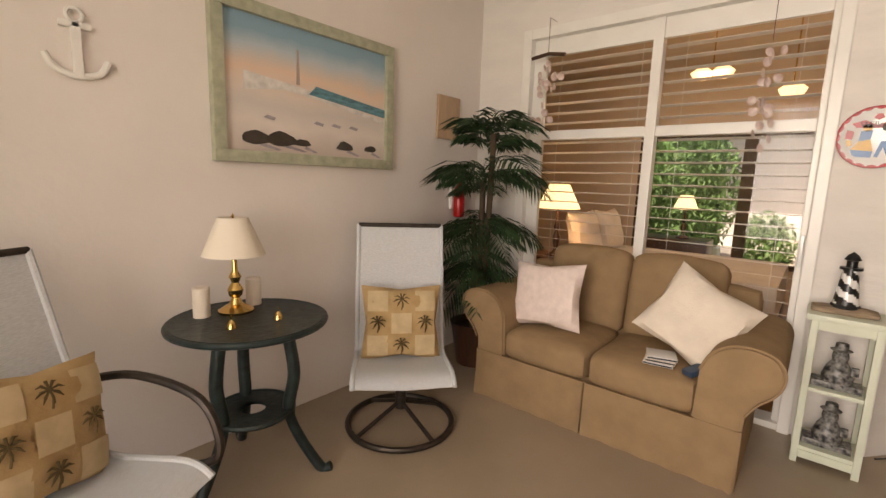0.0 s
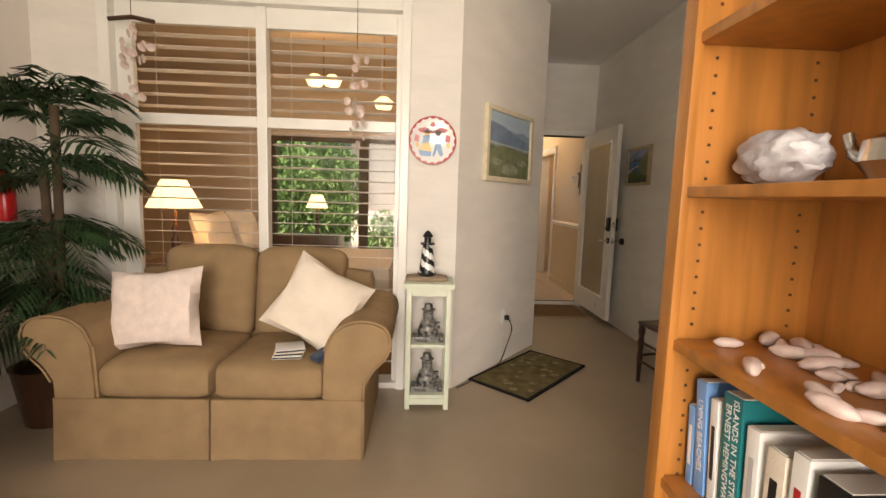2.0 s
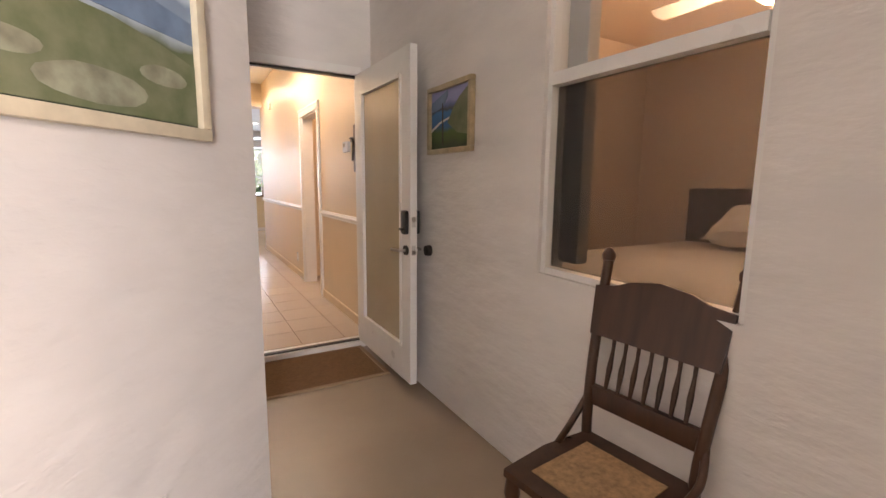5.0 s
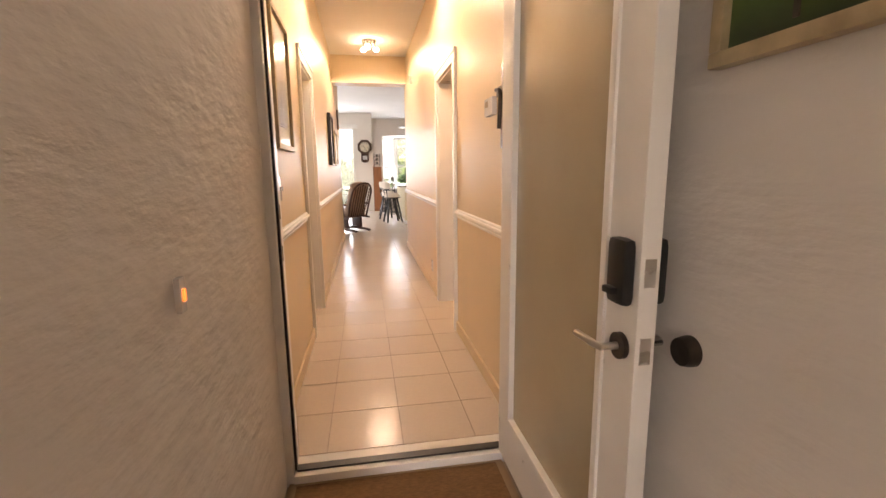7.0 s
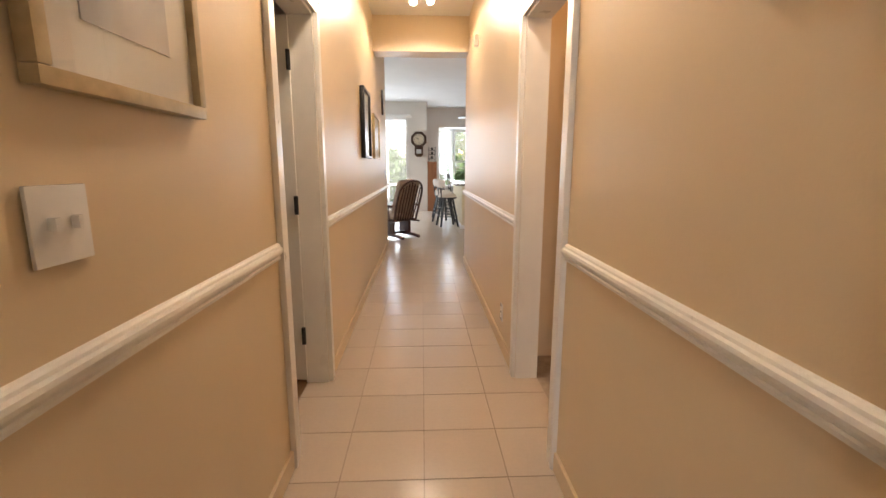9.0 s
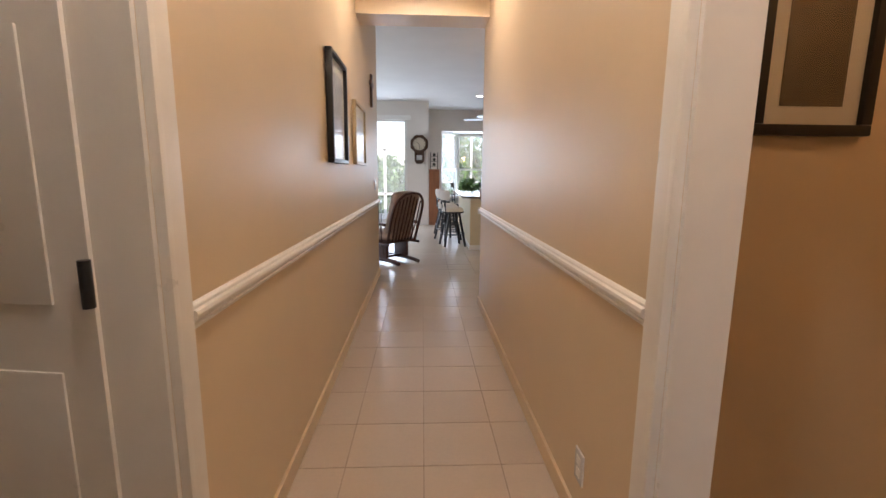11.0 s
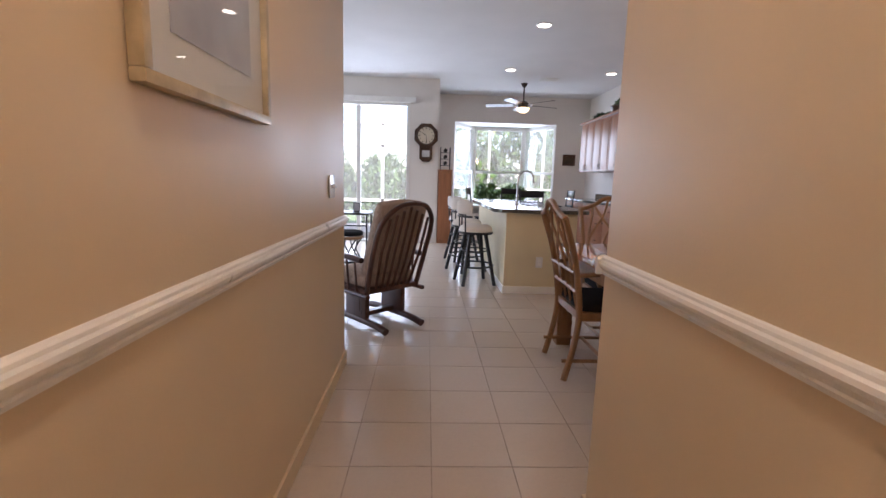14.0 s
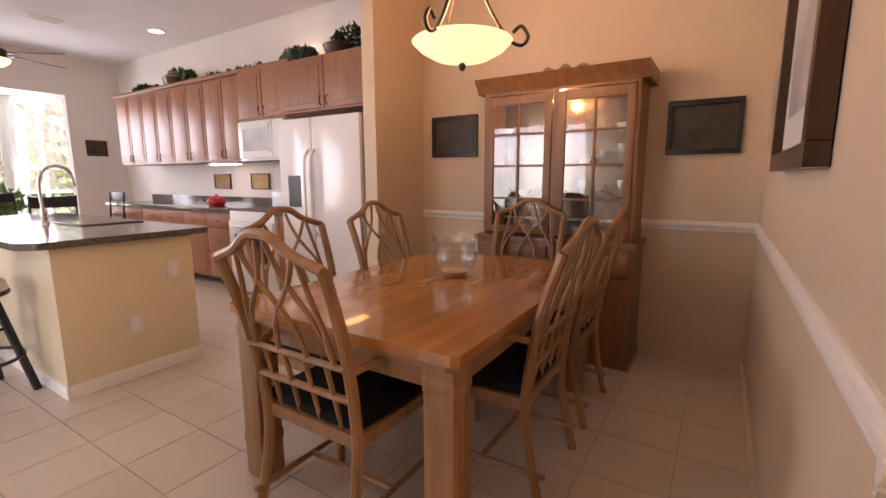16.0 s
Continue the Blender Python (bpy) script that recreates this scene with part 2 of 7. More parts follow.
def curve_pts(keys, n=14):
    """A smooth path through key points."""
    keys = [Vector(k) for k in keys]
    out = []
    for i in range(len(keys) - 1):
        p0, p1, p2, p3 = keys[max(i - 1, 0)], keys[i], keys[i + 1], keys[min(i + 2, len(keys) - 1)]
        for s in range(n):
            t = s / n
            out.append(0.5 * (2 * p1 + (p2 - p0) * t + (2 * p0 - 5 * p1 + 4 * p2 - p3) * t * t + (3 * p1 - p0 - 3 * p2 + p3) * t ** 3))
    return out + [keys[-1]]


def lathe(profile, sides=24, centre=(0, 0, 0), bm=None):
    bm = bm or bmesh.new()
    rings = []
    for r, z in profile:
        rings.append([bm.verts.new((centre[0] + max(r, 1e-4) * math.cos(k * 2 * math.pi / sides), centre[1] + max(r, 1e-4) * math.sin(k * 2 * math.pi / sides), centre[2] + z)) for k in range(sides)])
    for r0, r1 in zip(rings, rings[1:]):
        for k in range(sides):
            bm.faces.new((r0[k], r0[(k + 1) % sides], r1[(k + 1) % sides], r1[k]))
    return bm


def ring_pts(r, z=0.0, n=32, cx=0.0, cy=0.0):
    return [(cx + r * math.cos(2 * math.pi * k / n), cy + r * math.sin(2 * math.pi * k / n), z) for k in range(n + 1)]


def pillow(w, h, d, n=14, pinch=0.35):
    """A stuffed cushion lying in its x-z plane, thickest in the middle."""
    bm = bmesh.new()
    grids = []
    for side in (-1, 1):
        g = []
        for i in range(n + 1):
            row = []
            for j in range(n + 1):
                u, v = 2 * i / n - 1, 2 * j / n - 1
                t = max(0, (1 - u ** 4) * (1 - v ** 4)) ** 0.5
                s = 1 - 0.13 * (1 - abs(u * v)) * (abs(u) ** 6 + abs(v) ** 6)
                wob = noise.noise((u * 2.2, v * 2.2, side * 3 + w)) * 0.25 + noise.noise((u * 6, v * 6, side + h * 9)) * 0.10
                row.append(bm.verts.new((u * w / 2 * s, side * d / 2 * t * (1 + wob), v * h / 2 * s)))
            g.append(row)
        grids.append(g)
    for side, g in zip((0, 1), grids):
        for i in range(n):
            for j in range(n):
                f = (g[i][j], g[i + 1][j], g[i + 1][j + 1], g[i][j + 1])
                bm.faces.new(f if side == 0 else f[::-1])
    bmesh.ops.remove_doubles(bm, verts=bm.verts[:], dist=0.0005)
    return bm


def prism(outline, axis, a, b):
    """A flat outline (list of 2-d points) drawn out along an axis from a to b."""
    bm = bmesh.new()
    def put(p, v):
        return {"x": (v, p[0], p[1]), "y": (p[0], v, p[1]), "z": (p[0], p[1], v)}[axis]
    v0, v1 = [bm.verts.new(put(p, a)) for p in outline], [bm.verts.new(put(p, b)) for p in outline]
    bm.faces.new(v0), bm.faces.new(v1[::-1])
    for k in range(len(outline)):
        bm.faces.new((v0[k], v0[(k + 1) % len(outline)], v1[(k + 1) % len(outline)], v1[k]))
    bmesh.ops.recalc_face_normals(bm, faces=bm.faces[:])
    return bm


def thing(name, label, category, m=None, group="", kind=""):
    ob = new(name)
    ob.empty_display_size = 0.1
    if m:
        ob.matrix_basis = m
    return tagged(ob, label, category, group, kind)


def setting(name, bm, mat, label, category, smooth=False):
    return tagged(link(name, bm, mat, None, "", smooth), label, category, "", "structure")


def wall_boxes(axis, c0, c1, a0, a1, z0, z1, holes=()):
    """A wall from a0 to a1 along its axis, between c0 and c1 across it, with holes (b0, b1, zb, zt)."""
    bm = bmesh.new()
    def put(s, e, zb, zt):
        if e - s > 1e-4 and zt - zb > 1e-4:
            add_box(bm, *((s, e, c0, c1) if axis == "x" else (c0, c1, s, e)), zb, zt)
    at = a0
    for b0, b1, zb, zt in sorted(holes):
        put(at, b0, z0, z1)
        put(b0, b1, z0, zb)
        put(b0, b1, zt, z1)
        at = b1
    put(at, a1, z0, z1)
    return bm


# ---- structure ----
FL, HC, LC, GC = -0.05, 2.97, 2.9, 3.05
# sitting room
setting("floor_sitting_room", box(-1.6, 3.3, -2.2, 5.94, FL - 0.15, FL), CONCRETE, "tan painted concrete floor with a worn sheen", "floor")
setting("ceiling_sitting_room", box(-1.6, 3.3, -2.2, 5.94, LC, LC + 0.12), CEILM, "plain off-white painted ceiling", "ceiling")
setting("wall_west", box(-1.53, -1.38, -2.2, 3.41, FL, LC), PINKWALL, "pale pinkish plaster wall", "wall")
setting("wall_north", wall_boxes("x", 3.41, 3.56, -1.53, 1.25, FL, LC, [(-0.97, 0.925, FL, 2.47)]), STUCCO, "pale wall round the sliding glass door", "wall")
D = math.hypot(0.81, 0.97)
dang = math.degrees(math.atan2(0.97, 0.81))
setting("wall_diagonal", box(0, D, 0, 0.15, FL, LC, m=pose(1.25, 3.41, 0, 0, 0, dang)), STUCCO, "off-white textured plaster wall set at an angle", "wall")
setting("wall_entry_west", box(1.91, 2.06, 4.38, 5.94, FL, LC), STUCCO, "off-white textured plaster wall beside the door", "wall")
setting("wall_entry_east", wall_boxes("y", 3.11, 3.26, 2.55, 5.94, FL, LC, [(3.19, 4.01, 0.9, 2.44)]), STUCCO, "off-white textured plaster wall with a window", "wall")
setting("wall_entry_north", wall_boxes("x", 5.94, 6.06, 1.91, 3.26, FL, LC + 0.15, [(2.07, 3.045, FL, 2.08)]), STUCCO, "off-white wall round the entrance door", "wall")
setting("wall_closet", box(0, 1.85, -0.12, 0, FL, LC, m=pose(1.86, 1.28, 0, 0, 0, 45)), PINKWALL, "pale plaster wall with a closet door", "wall")
setting("wall_east_sitting_room", box(1.87, 2.0, -2.2, 1.28, FL, LC), PINKWALL, "pale plaster wall behind the bookcase", "wall")
# out of view; the opening is added to let daylight in
setting("wall_south", wall_boxes("x", -2.2, -2.05, -1.53, 2.0, FL, LC, [(-1.25, 1.7, 0.35, 2.6)]), STUCCO, "unseen pale wall with a wide opening added for daylight", "wall")
# slab out of view, added to block the sun from the south opening
setting("sun_blocker_south", box(-1.6, 2.1, -4.2, -2.2, LC, LC + 0.12), CEILM, "unseen slab added to keep direct sun out of the opening", "roof")
# hall
setting("wall_hall_west", wall_boxes("y", 1.88, 2.0, 6.06, 13.0, 0, HC, [(7.62, 8.32, 0, 2.04)]), HALLWALL, "cream painted hall wall with a doorway", "wall")
setting("wall_hall_east", wall_boxes("y", 3.115, 3.235, 6.06, 11.64, 0, HC, [(7.56, 8.32, 0, 2.04)]), HALLWALL, "cream painted hall wall with a doorway", "wall")
setting("ceiling_hall", box(1.88, 3.235, 6.06, 11.34, HC, HC + 0.1), CEILM, "white hall ceiling", "ceiling")
setting("wall_header", box(2.0, 3.115, 11.34, 11.64, 2.58, GC), HALLWALL, "cream painted header over the hall opening", "header")
# great room
setting("wall_living_south", box(-2.6, 1.88, 12.88, 13.0, 0, GC), GREATWALL, "pale living room wall", "wall")
# out of view; its window is added to let daylight in
setting("wall_living_west", wall_boxes("y", -2.72, -2.6, 12.88, 18.92, 0, GC, [(14.6, 17.2, 0.4, 2.3)]), GREATWALL, "unseen pale living room wall with a window added for daylight", "wall")
setting("wall_clock", wall_boxes("x", 18.8, 18.92, -2.72, 2.71, 0, GC, [(0.25, 2.17, 0, 2.62)]), GREATWALL, "pale wall with a sliding glass door", "wall")
setting("wall_alcove", box(2.6, 2.71, 18.92, 20.2, 0, GC), GREATWALL, "pale alcove return wall", "wall")
setting("wall_bay", wall_boxes("x", 20.2, 20.32, 2.6, 6.17, 0, GC, [(3.09, 5.33, 0.5, 2.48)]), GREATWALL, "pale wall round the bay window", "wall")
setting("wall_kitchen_east", box(6.05, 6.17, 14.27, 20.2, 0, GC), GREATWALL, "pale kitchen wall behind the cabinets", "wall")
setting("wall_partition", box(5.2, 6.17, 14.15, 14.27, 0, GC), DINEWALL, "cream partition wall beside the refrigerator", "wall")
setting("wall_dining_east", box(5.85, 5.97, 11.52, 14.15, 0, GC), DINEWALL, "cream dining room wall", "wall")
setting("wall_dining_south", box(3.235, 5.85, 11.52, 11.64, 0, GC), DINEWALL, "cream dining room wall", "wall")
setting("ceiling_great_room", box(-2.72, 6.17, 11.64, 20.32, GC, GC + 0.1), CEILM, "white great room ceiling", "ceiling")
setting("ceiling_bay", box(3.0, 5.5, 20.32, 21.2, 2.48, 2.58), CEILM, "white bay window ceiling", "ceiling")

# ---- sitting room: sliding door, blinds and the bedroom behind ----
sd = thing("sliding_glass_door", "white framed two-panel sliding glass door with blinds behind", "sliding door", kind="structure")
for n, b in (("jamb", (-0.97, -0.9, 3.38, 3.55, FL, 2.47)), ("jamb", (0.868, 0.925, 3.38, 3.55, FL, 2.47)), ("head_track", (-0.9, 0.868, 3.38, 3.55, 2.40, 2.47)), ("sill_track", (-0.9, 0.868, 3.40, 3.55, FL, FL + 0.04)),
             ("meeting_stile", (-0.042, 0.021, 3.42, 3.50, FL + 0.04, 2.40)), ("stile", (-0.9, -0.80, 3.44, 3.48, FL + 0.04, 2.40)), ("stile", (0.835, 0.868, 3.44, 3.48, FL + 0.04, 2.40)),
             ("transom", (-0.80, -0.042, 3.43, 3.49, 1.665, 1.733)), ("transom", (0.021, 0.835, 3.43, 3.49, 1.665, 1.733)), ("head_rail", (-0.80, 0.835, 3.44, 3.48, 2.275, 2.40))):
    part(n, box(*b, bev=0.006), TRIM, sd, smooth=False)
for x0, x1 in ((-0.80, -0.042), (0.021, 0.835)):
    p = part("pane", box(x0, x1, 3.455, 3.461, FL + 0.04, 2.275), DOORGLASS, sd, smooth=False)
    p.visible_shadow = False
handle = part("pull_handle", box(0.842, 0.862, 3.405, 3.44, 0.92, 1.1, 0.006), WHITE, sd)
slat = box(-0.43, 0.43, -0.026, 0.026, -0.0015, 0.0015)
for x in (-0.45, 0.425):
    bl = thing("window_blind", "open horizontal wood blind behind the glass door", "blind", group="blinds behind the glass door")
    first = None
    for k in range(31):
        z = 0.06 + k * 0.076
        if first is None:
            first = link("slat", slat.copy(), BLIND, bl)
            s = first
        else:
            s = new("slat", first.data)
            s.parent = bl
        s.matrix_basis = pose(x, 3.62, z, -9, 0, 0)
    part("headrail", box(x - 0.42, x + 0.42, 3.595, 3.645, 2.39, 2.44), TRIM, bl, smooth=False)
    for dx in (-0.3, 0.3):
        part("ladder_cord", tube([(x + dx, 3.598, 0.08), (x + dx, 3.598, 2.4)], 0.0015, 5), TRIM, bl)
slat.free()

# bedroom behind the glass
setting("floor_bedroom", box(-3.2, 1.25, 3.56, 6.9, FL - 0.1, FL + 0.01), SISAL, "tan carpeted bedroom floor", "floor")
setting("ceiling_bedroom", box(-3.2, 1.25, 3.56, 6.9, 2.88, 3.0), WARMWALL, "warm painted bedroom ceiling", "ceiling")
setting("wall_bedroom_north", wall_boxes("x", 6.9, 7.0, -3.2, 1.88, FL, 2.9, [(-1.1, 1.2, 0.40, 2.05)]), WARMWALL, "warm painted bedroom wall with a wide window", "wall")
setting("wall_bedroom_west", box(-3.3, -3.2, 3.4, 7.0, FL, 2.9), WARMWALL, "warm painted bedroom wall", "wall")
setting("wall_bedroom_south", box(-3.2, -1.53, 3.43, 3.55, FL, 2.9), WARMWALL, "warm painted bedroom wall", "wall")
bw = thing("window_bedroom", "brown framed wide window onto the garden", "window", kind="structure")
for b in ((-1.1, 1.2, 6.9, 6.98, 0.40, 0.46), (-1.1, 1.2, 6.9, 6.98, 1.99, 2.05), (0.12, 0.25, 6.9, 6.98, 0.46, 1.99), (-1.1, -1.04, 6.9, 6.98, 0.46, 1.99), (1.14, 1.2, 6.9, 6.98, 0.46, 1.99)):
    part("window_frame", box(*b), BARK, bw, smooth=False)


def table_lamp(m, lit, label, body=BRASS, h=0.34, r=(0.075, 0.165), sh=0.2):
    t = thing("table_lamp", label, "lamp", m)
    part("base", lathe([(0, 0), (0.075, 0), (0.078, 0.012), (0.05, 0.03), (0.03, 0.04), (0.018, 0.07), (0.03, h * .3), (0.035, h * .4), (0.016, h * .52), (0.028, h * .62), (0.013, h * .72), (0.01, h), (0, h)], 20), body, t)
    part("shade", lathe([(r[1], h), (r[0], h + sh), (r[0] - 0.003, h + sh), (r[1] - 0.004, h)], 28), SHADE if lit else SHADEOFF, t, "glowing cream fabric shade" if lit else "ivory pleated fabric shade")
    part("finial", lathe([(0, h + sh - 0.01), (0.008, h + sh + 0.005), (0, h + sh + 0.02)], 10), body, t)
    return t


ns = thing("nightstand", "dark wooden nightstand beside the bed", "nightstand", pose(-1.0, 4.2, FL + 0.01))
part("top", box(-0.27, 0.27, -0.22, 0.22, 0.66, 0.7, 0.008), DARKW, ns)
part("body", box(-0.25, 0.25, -0.2, 0.2, 0.0, 0.655, 0.005), DARKW, ns)
table_lamp(pose(-0.96, 4.15, FL + 0.715), True, "lit bedside lamp with a cream shade and a dark post", DARKW, 0.45, (0.09, 0.2), 0.22)
lamp("bedside_bulb", "POINT", (-0.96, 4.15, FL + 1.25), 14, WARM, 0.06)
table_lamp(pose(-0.35, 6.4, 0.72), True, "small lit lamp with a cream shade near the window", DARKW, 0.36, (0.07, 0.14), 0.17)
ch = thing("chest", "dark wooden chest under the window", "chest", pose(-0.45, 6.45, FL + 0.01))
part("body", box(-0.4, 0.4, -0.25, 0.25, 0, 0.76, 0.01), DARKW, ch)
bd = thing("bed", "bed with pale linen and stacked pillows", "bed", pose(-0.75, 5.2, FL + 0.01))
part("mattress", box(-0.4, 1.5, -0.75, 0.75, 0.25, 0.66, 0.08), BEDM, bd)
part("bed_base", box(-0.4, 1.5, -0.74, 0.74, 0.0, 0.25), DARKW, bd)
for y in (-0.35, 0.35):
    part("pillow", pillow(0.65, 0.5, 0.2), BEDM, bd).matrix_basis = pose(-0.22, y, 0.86, -15, 0, 90)
for x, y, z, nm in ((-0.05, 5.4, 2.44, "bedroom ceiling light with two frosted glass shades"), (0.62, 5.0, 2.15, "pendant light with a frosted bowl shade")):
    fx = thing("ceiling_light", nm, "ceiling light", pose(x, y, z))
    part("stem", tube([(0, 0, 0.05), (0, 0, 2.9 - z)], 0.006), BRASS, fx)
    for dx in ((-0.09, 0.09) if x < 0 else (0,)):
        part("shade", lathe([(0.0, -0.05), (0.07, -0.04), (0.1, 0.02), (0.04, 0.07), (0.02, 0.075)], 16, (dx, 0, 0)), SHADE, fx)
lamp("bedroom_fixture_bulbs", "POINT", (0, 5.3, 2.25), 38, (1, 0.74, 0.48), 0.15)

# garden seen through the bedroom window
setting("ground", box(-60, 70, -60, 90, -0.5, -0.22), GRASS, "lawn round the house", "ground")


def leaf_cloud(name, centre, size, count, leaf, mat, label, category="shrub", kind=""):
    bm = bmesh.new()
    for _ in range(count):
        while True:
            v = Vector((random.uniform(-1, 1), random.uniform(-1, 1), random.uniform(-1, 1)))
            if 0.25 < v.length < 1 and noise.noise(v * 2.3 + Vector(centre)) > -0.22:
                break
        p = Vector([c * s for c, s in zip(v, size)])
        q = Euler([random.uniform(0, 6.3) for _ in range(3)]).to_matrix()
        l = leaf * random.uniform(0.6, 1.3)
        vs = [bm.verts.new(p + q @ Vector(c)) for c in ((-l, 0, 0), (0, l * 0.35, l * 0.1), (l, 0, 0), (0, -l * 0.35, l * 0.1))]
        bm.faces.new(vs)
    ob = link(name, bm, mat)
    ob.location = centre
    return tagged(ob, label, category, kind=kind)


leaf_cloud("shrub", (-0.85, 8.9, 1.25), (0.78, 0.6, 1.25), 3600, 0.07, LEAFY, "dense green garden shrub with small pale flowers")
leaf_cloud("shrub", (0.2, 10.9, 0.25), (0.5, 0.4, 0.7), 1500, 0.07, LEAFY, "light green garden shrub in the sun")
leaf_cloud("shrub", (-1.5, 8.8, 1.0), (0.6, 0.5, 0.9), 1400, 0.07, LEAFY, "dense green garden shrub with small pale flowers")
leaf_cloud("hedge", (-2.2, 10.2, 1.1), (1.7, 0.4, 1.9), 4000, 0.12, LEAFY, "tall dark green garden hedge", "hedge")
# flat dark sheet behind the leaves, its colour standing in for shade
setting("backdrop_hedge_shade", box(-4.2, -0.6, 10.7, 10.8, -0.22, 3.2), LEAF, "dark green sheet coloured as the shade within the hedge", "hedge")

setting("pavement_garden", box(-0.1, 1.85, 7.05, 14.0, -0.215, -0.12), PATIO, "pale sunlit concrete path beside the house", "patio")
pb = thing("planter_box", "pale green painted planter box under the shrub", "planter", pose(-0.72, 8.05, -0.22))
part("front_board", box(-0.75, 0.55, -0.15, -0.11, 0, 0.68, 0.006), MINT, pb)
part("back_board", box(-0.75, 0.55, 0.11, 0.15, 0, 0.68, 0.006), MINT, pb)
for x in (-0.73, 0.53):
    part("end_board", box(x - 0.02, x + 0.02, -0.109, 0.109, 0, 0.68, 0.004), MINT, pb)
part("soil", box(-0.7, 0.5, -0.105, 0.105, 0.4, 0.6), BARK, pb, smooth=False)

# ---- wind chimes hanging in the door ----
for x, y, name, n0, zs in ((-0.72, 3.31, "pink shell wind chime on a driftwood bar", 0, (2.12, 1.78)), (0.60, 3.33, "brown shell wind chime on a thin cord", 1, (2.02, 1.5))):
    wc = thing("wind_chime", name, "wind chime", pose(x, y, 0))
    part("cord", tube([(0, 0, zs[0] + 0.12), (0, 0, 2.44)], 0.002, 5), BARK, wc)
    part("hook", tube([(0, 0, 2.435), (0, 0, 2.5), (0, 3.412 - y, 2.5)], 0.004, 6), CHROME, wc)
    if n0 == 0:
        part("bar", tube([(-0.13, 0, 2.24), (0.0, 0.01, 2.26), (0.13, 0, 2.235)], 0.013), DARKW, wc)
    for k in range(22):
        z = zs[0] + 0.08 - (zs[0] - zs[1] + 0.08) * random.random()
        a = random.uniform(0, 6.28)
        rr = random.uniform(0.0, 0.11 if n0 == 0 else 0.07)
        s = part("shell", lathe([(0, -0.006), (0.02, -0.003), (0.026, 0), (0.02, 0.004), (0, 0.006)], 10), SHELL, wc)
        s.matrix_basis = pose(rr * math.cos(a), rr * 0.4 * math.sin(a), z, 80, random.uniform(-30, 30), random.uniform(0, 180))

# ---- loveseat ----
sofa = thing("loveseat", "tan twill two-seat sofa with rolled arms and a skirt", "sofa", pose(0.02, 2.60, FL))
sofa.scale = (1.04, 1.03, 1.0)


def soft_box(x0, x1, y0, y1, z0, z1, bev=0.05, crown=0.03, n=9):
    bm = bmesh.new()
    add_box(bm, x0, x1, y0, y1, z0, z1)
    bmesh.ops.subdivide_edges(bm, edges=bm.edges[:], cuts=n, use_grid_fill=True)
    c, h = Vector(((x0 + x1) / 2, (y0 + y1) / 2, (z0 + z1) / 2)), Vector(((x1 - x0) / 2, (y1 - y0) / 2, (z1 - z0) / 2))
    for v in bm.verts:
        d = v.co - c
        q = Vector([max(-(h[i] - bev), min(h[i] - bev, d[i])) for i in range(3)])
        e = d - q
        if e.length > 1e-6:
            v.co = c + q + e.normalized() * bev
        u, w = (v.co.x - c.x) / h.x, (v.co.y - c.y) / h.y
        k = (v.co.z - c.z) / h.z
        v.co.z += crown * k * max(0, 1 - u * u) * max(0, 1 - w * w) + 0.004 * noise.noise(v.co * 7)
        v.co.y += crown * 0.6 * ((v.co.y - c.y) / h.y) * max(0, 1 - u * u) * max(0, 1 - k * k)
    return bm


part("frame", box(-0.7, 0.7, 0.06, 0.72, 0.03, 0.30, 0.02), SOFA, sofa)
for x0, x1 in ((-0.52, -0.003), (0.003, 0.52)):
    part("seat_cushion", soft_box(x0, x1, -0.02, 0.55, 0.29, 0.47, 0.05), SOFA, sofa)
    bc = part("back_cushion", soft_box(x0, x1, -0.09, 0.09, 0.0, 0.52, 0.06), SOFA, sofa)
    bc.matrix_basis = pose(0, 0.57, 0.44, -10, 0, 0)
part("back", soft_box(-0.68, 0.68, 0.6, 0.74, 0.1, 0.84, 0.05, 0.01), SOFA, sofa)
for sx in (-1, 1):
    outline = [(0.50, 0.05), (0.70, 0.05), (0.71, 0.38), (0.75, 0.45), (0.81, 0.52), (0.83, 0.6), (0.80, 0.67), (0.72, 0.70), (0.63, 0.69), (0.56, 0.64), (0.52, 0.55)]
    outline = outline[:2] + [(p.x, p.y) for p in curve_pts([(a, b, 0) for a, b in outline[2:]], 5)]
    bm = prism([(sx * a, b) for a, b in outline], "y", -0.02, 0.72)
    bmesh.ops.bevel(bm, geom=[e for e in bm.edges if abs(e.verts[0].co.y - e.verts[1].co.y) < 1e-4], offset=0.012, segments=2, affect="EDGES")
    part("arm", bm, SOFA, sofa)
    part("arm_welt", tube([(sx * a, -0.022, b) for a, b in outline[2:]], 0.005, 6), SOFA, sofa)
for x0, x1 in ((-0.70, -0.004), (0.004, 0.70)):
    bm = bmesh.new()
    n = 24
    rows = []
    for k in range(n + 1):
        x = x0 + (x1 - x0) * k / n
        wv = 0.006 * math.sin(k * 1.3) + (0.012 if k in (0, n) else 0)
        rows.append([bm.verts.new((x, -0.025 - wv * 0.3, 0.30)), bm.verts.new((x, -0.035 - wv, 0.0)), bm.verts.new((x, -0.02 - wv, 0.0)), bm.verts.new((x, -0.01, 0.30))])
    for a, b in zip(rows, rows[1:]):
        for i in range(4):
            bm.faces.new((a[i], a[(i + 1) % 4], b[(i + 1) % 4], b[i]))
    part("skirt", bm, SOFA, sofa)
for sx in (-1, 1):
    part("skirt", box(sx * 0.69, sx * 0.71, -0.02, 0.72, 0, 0.3, 0.004), SOFA, sofa)


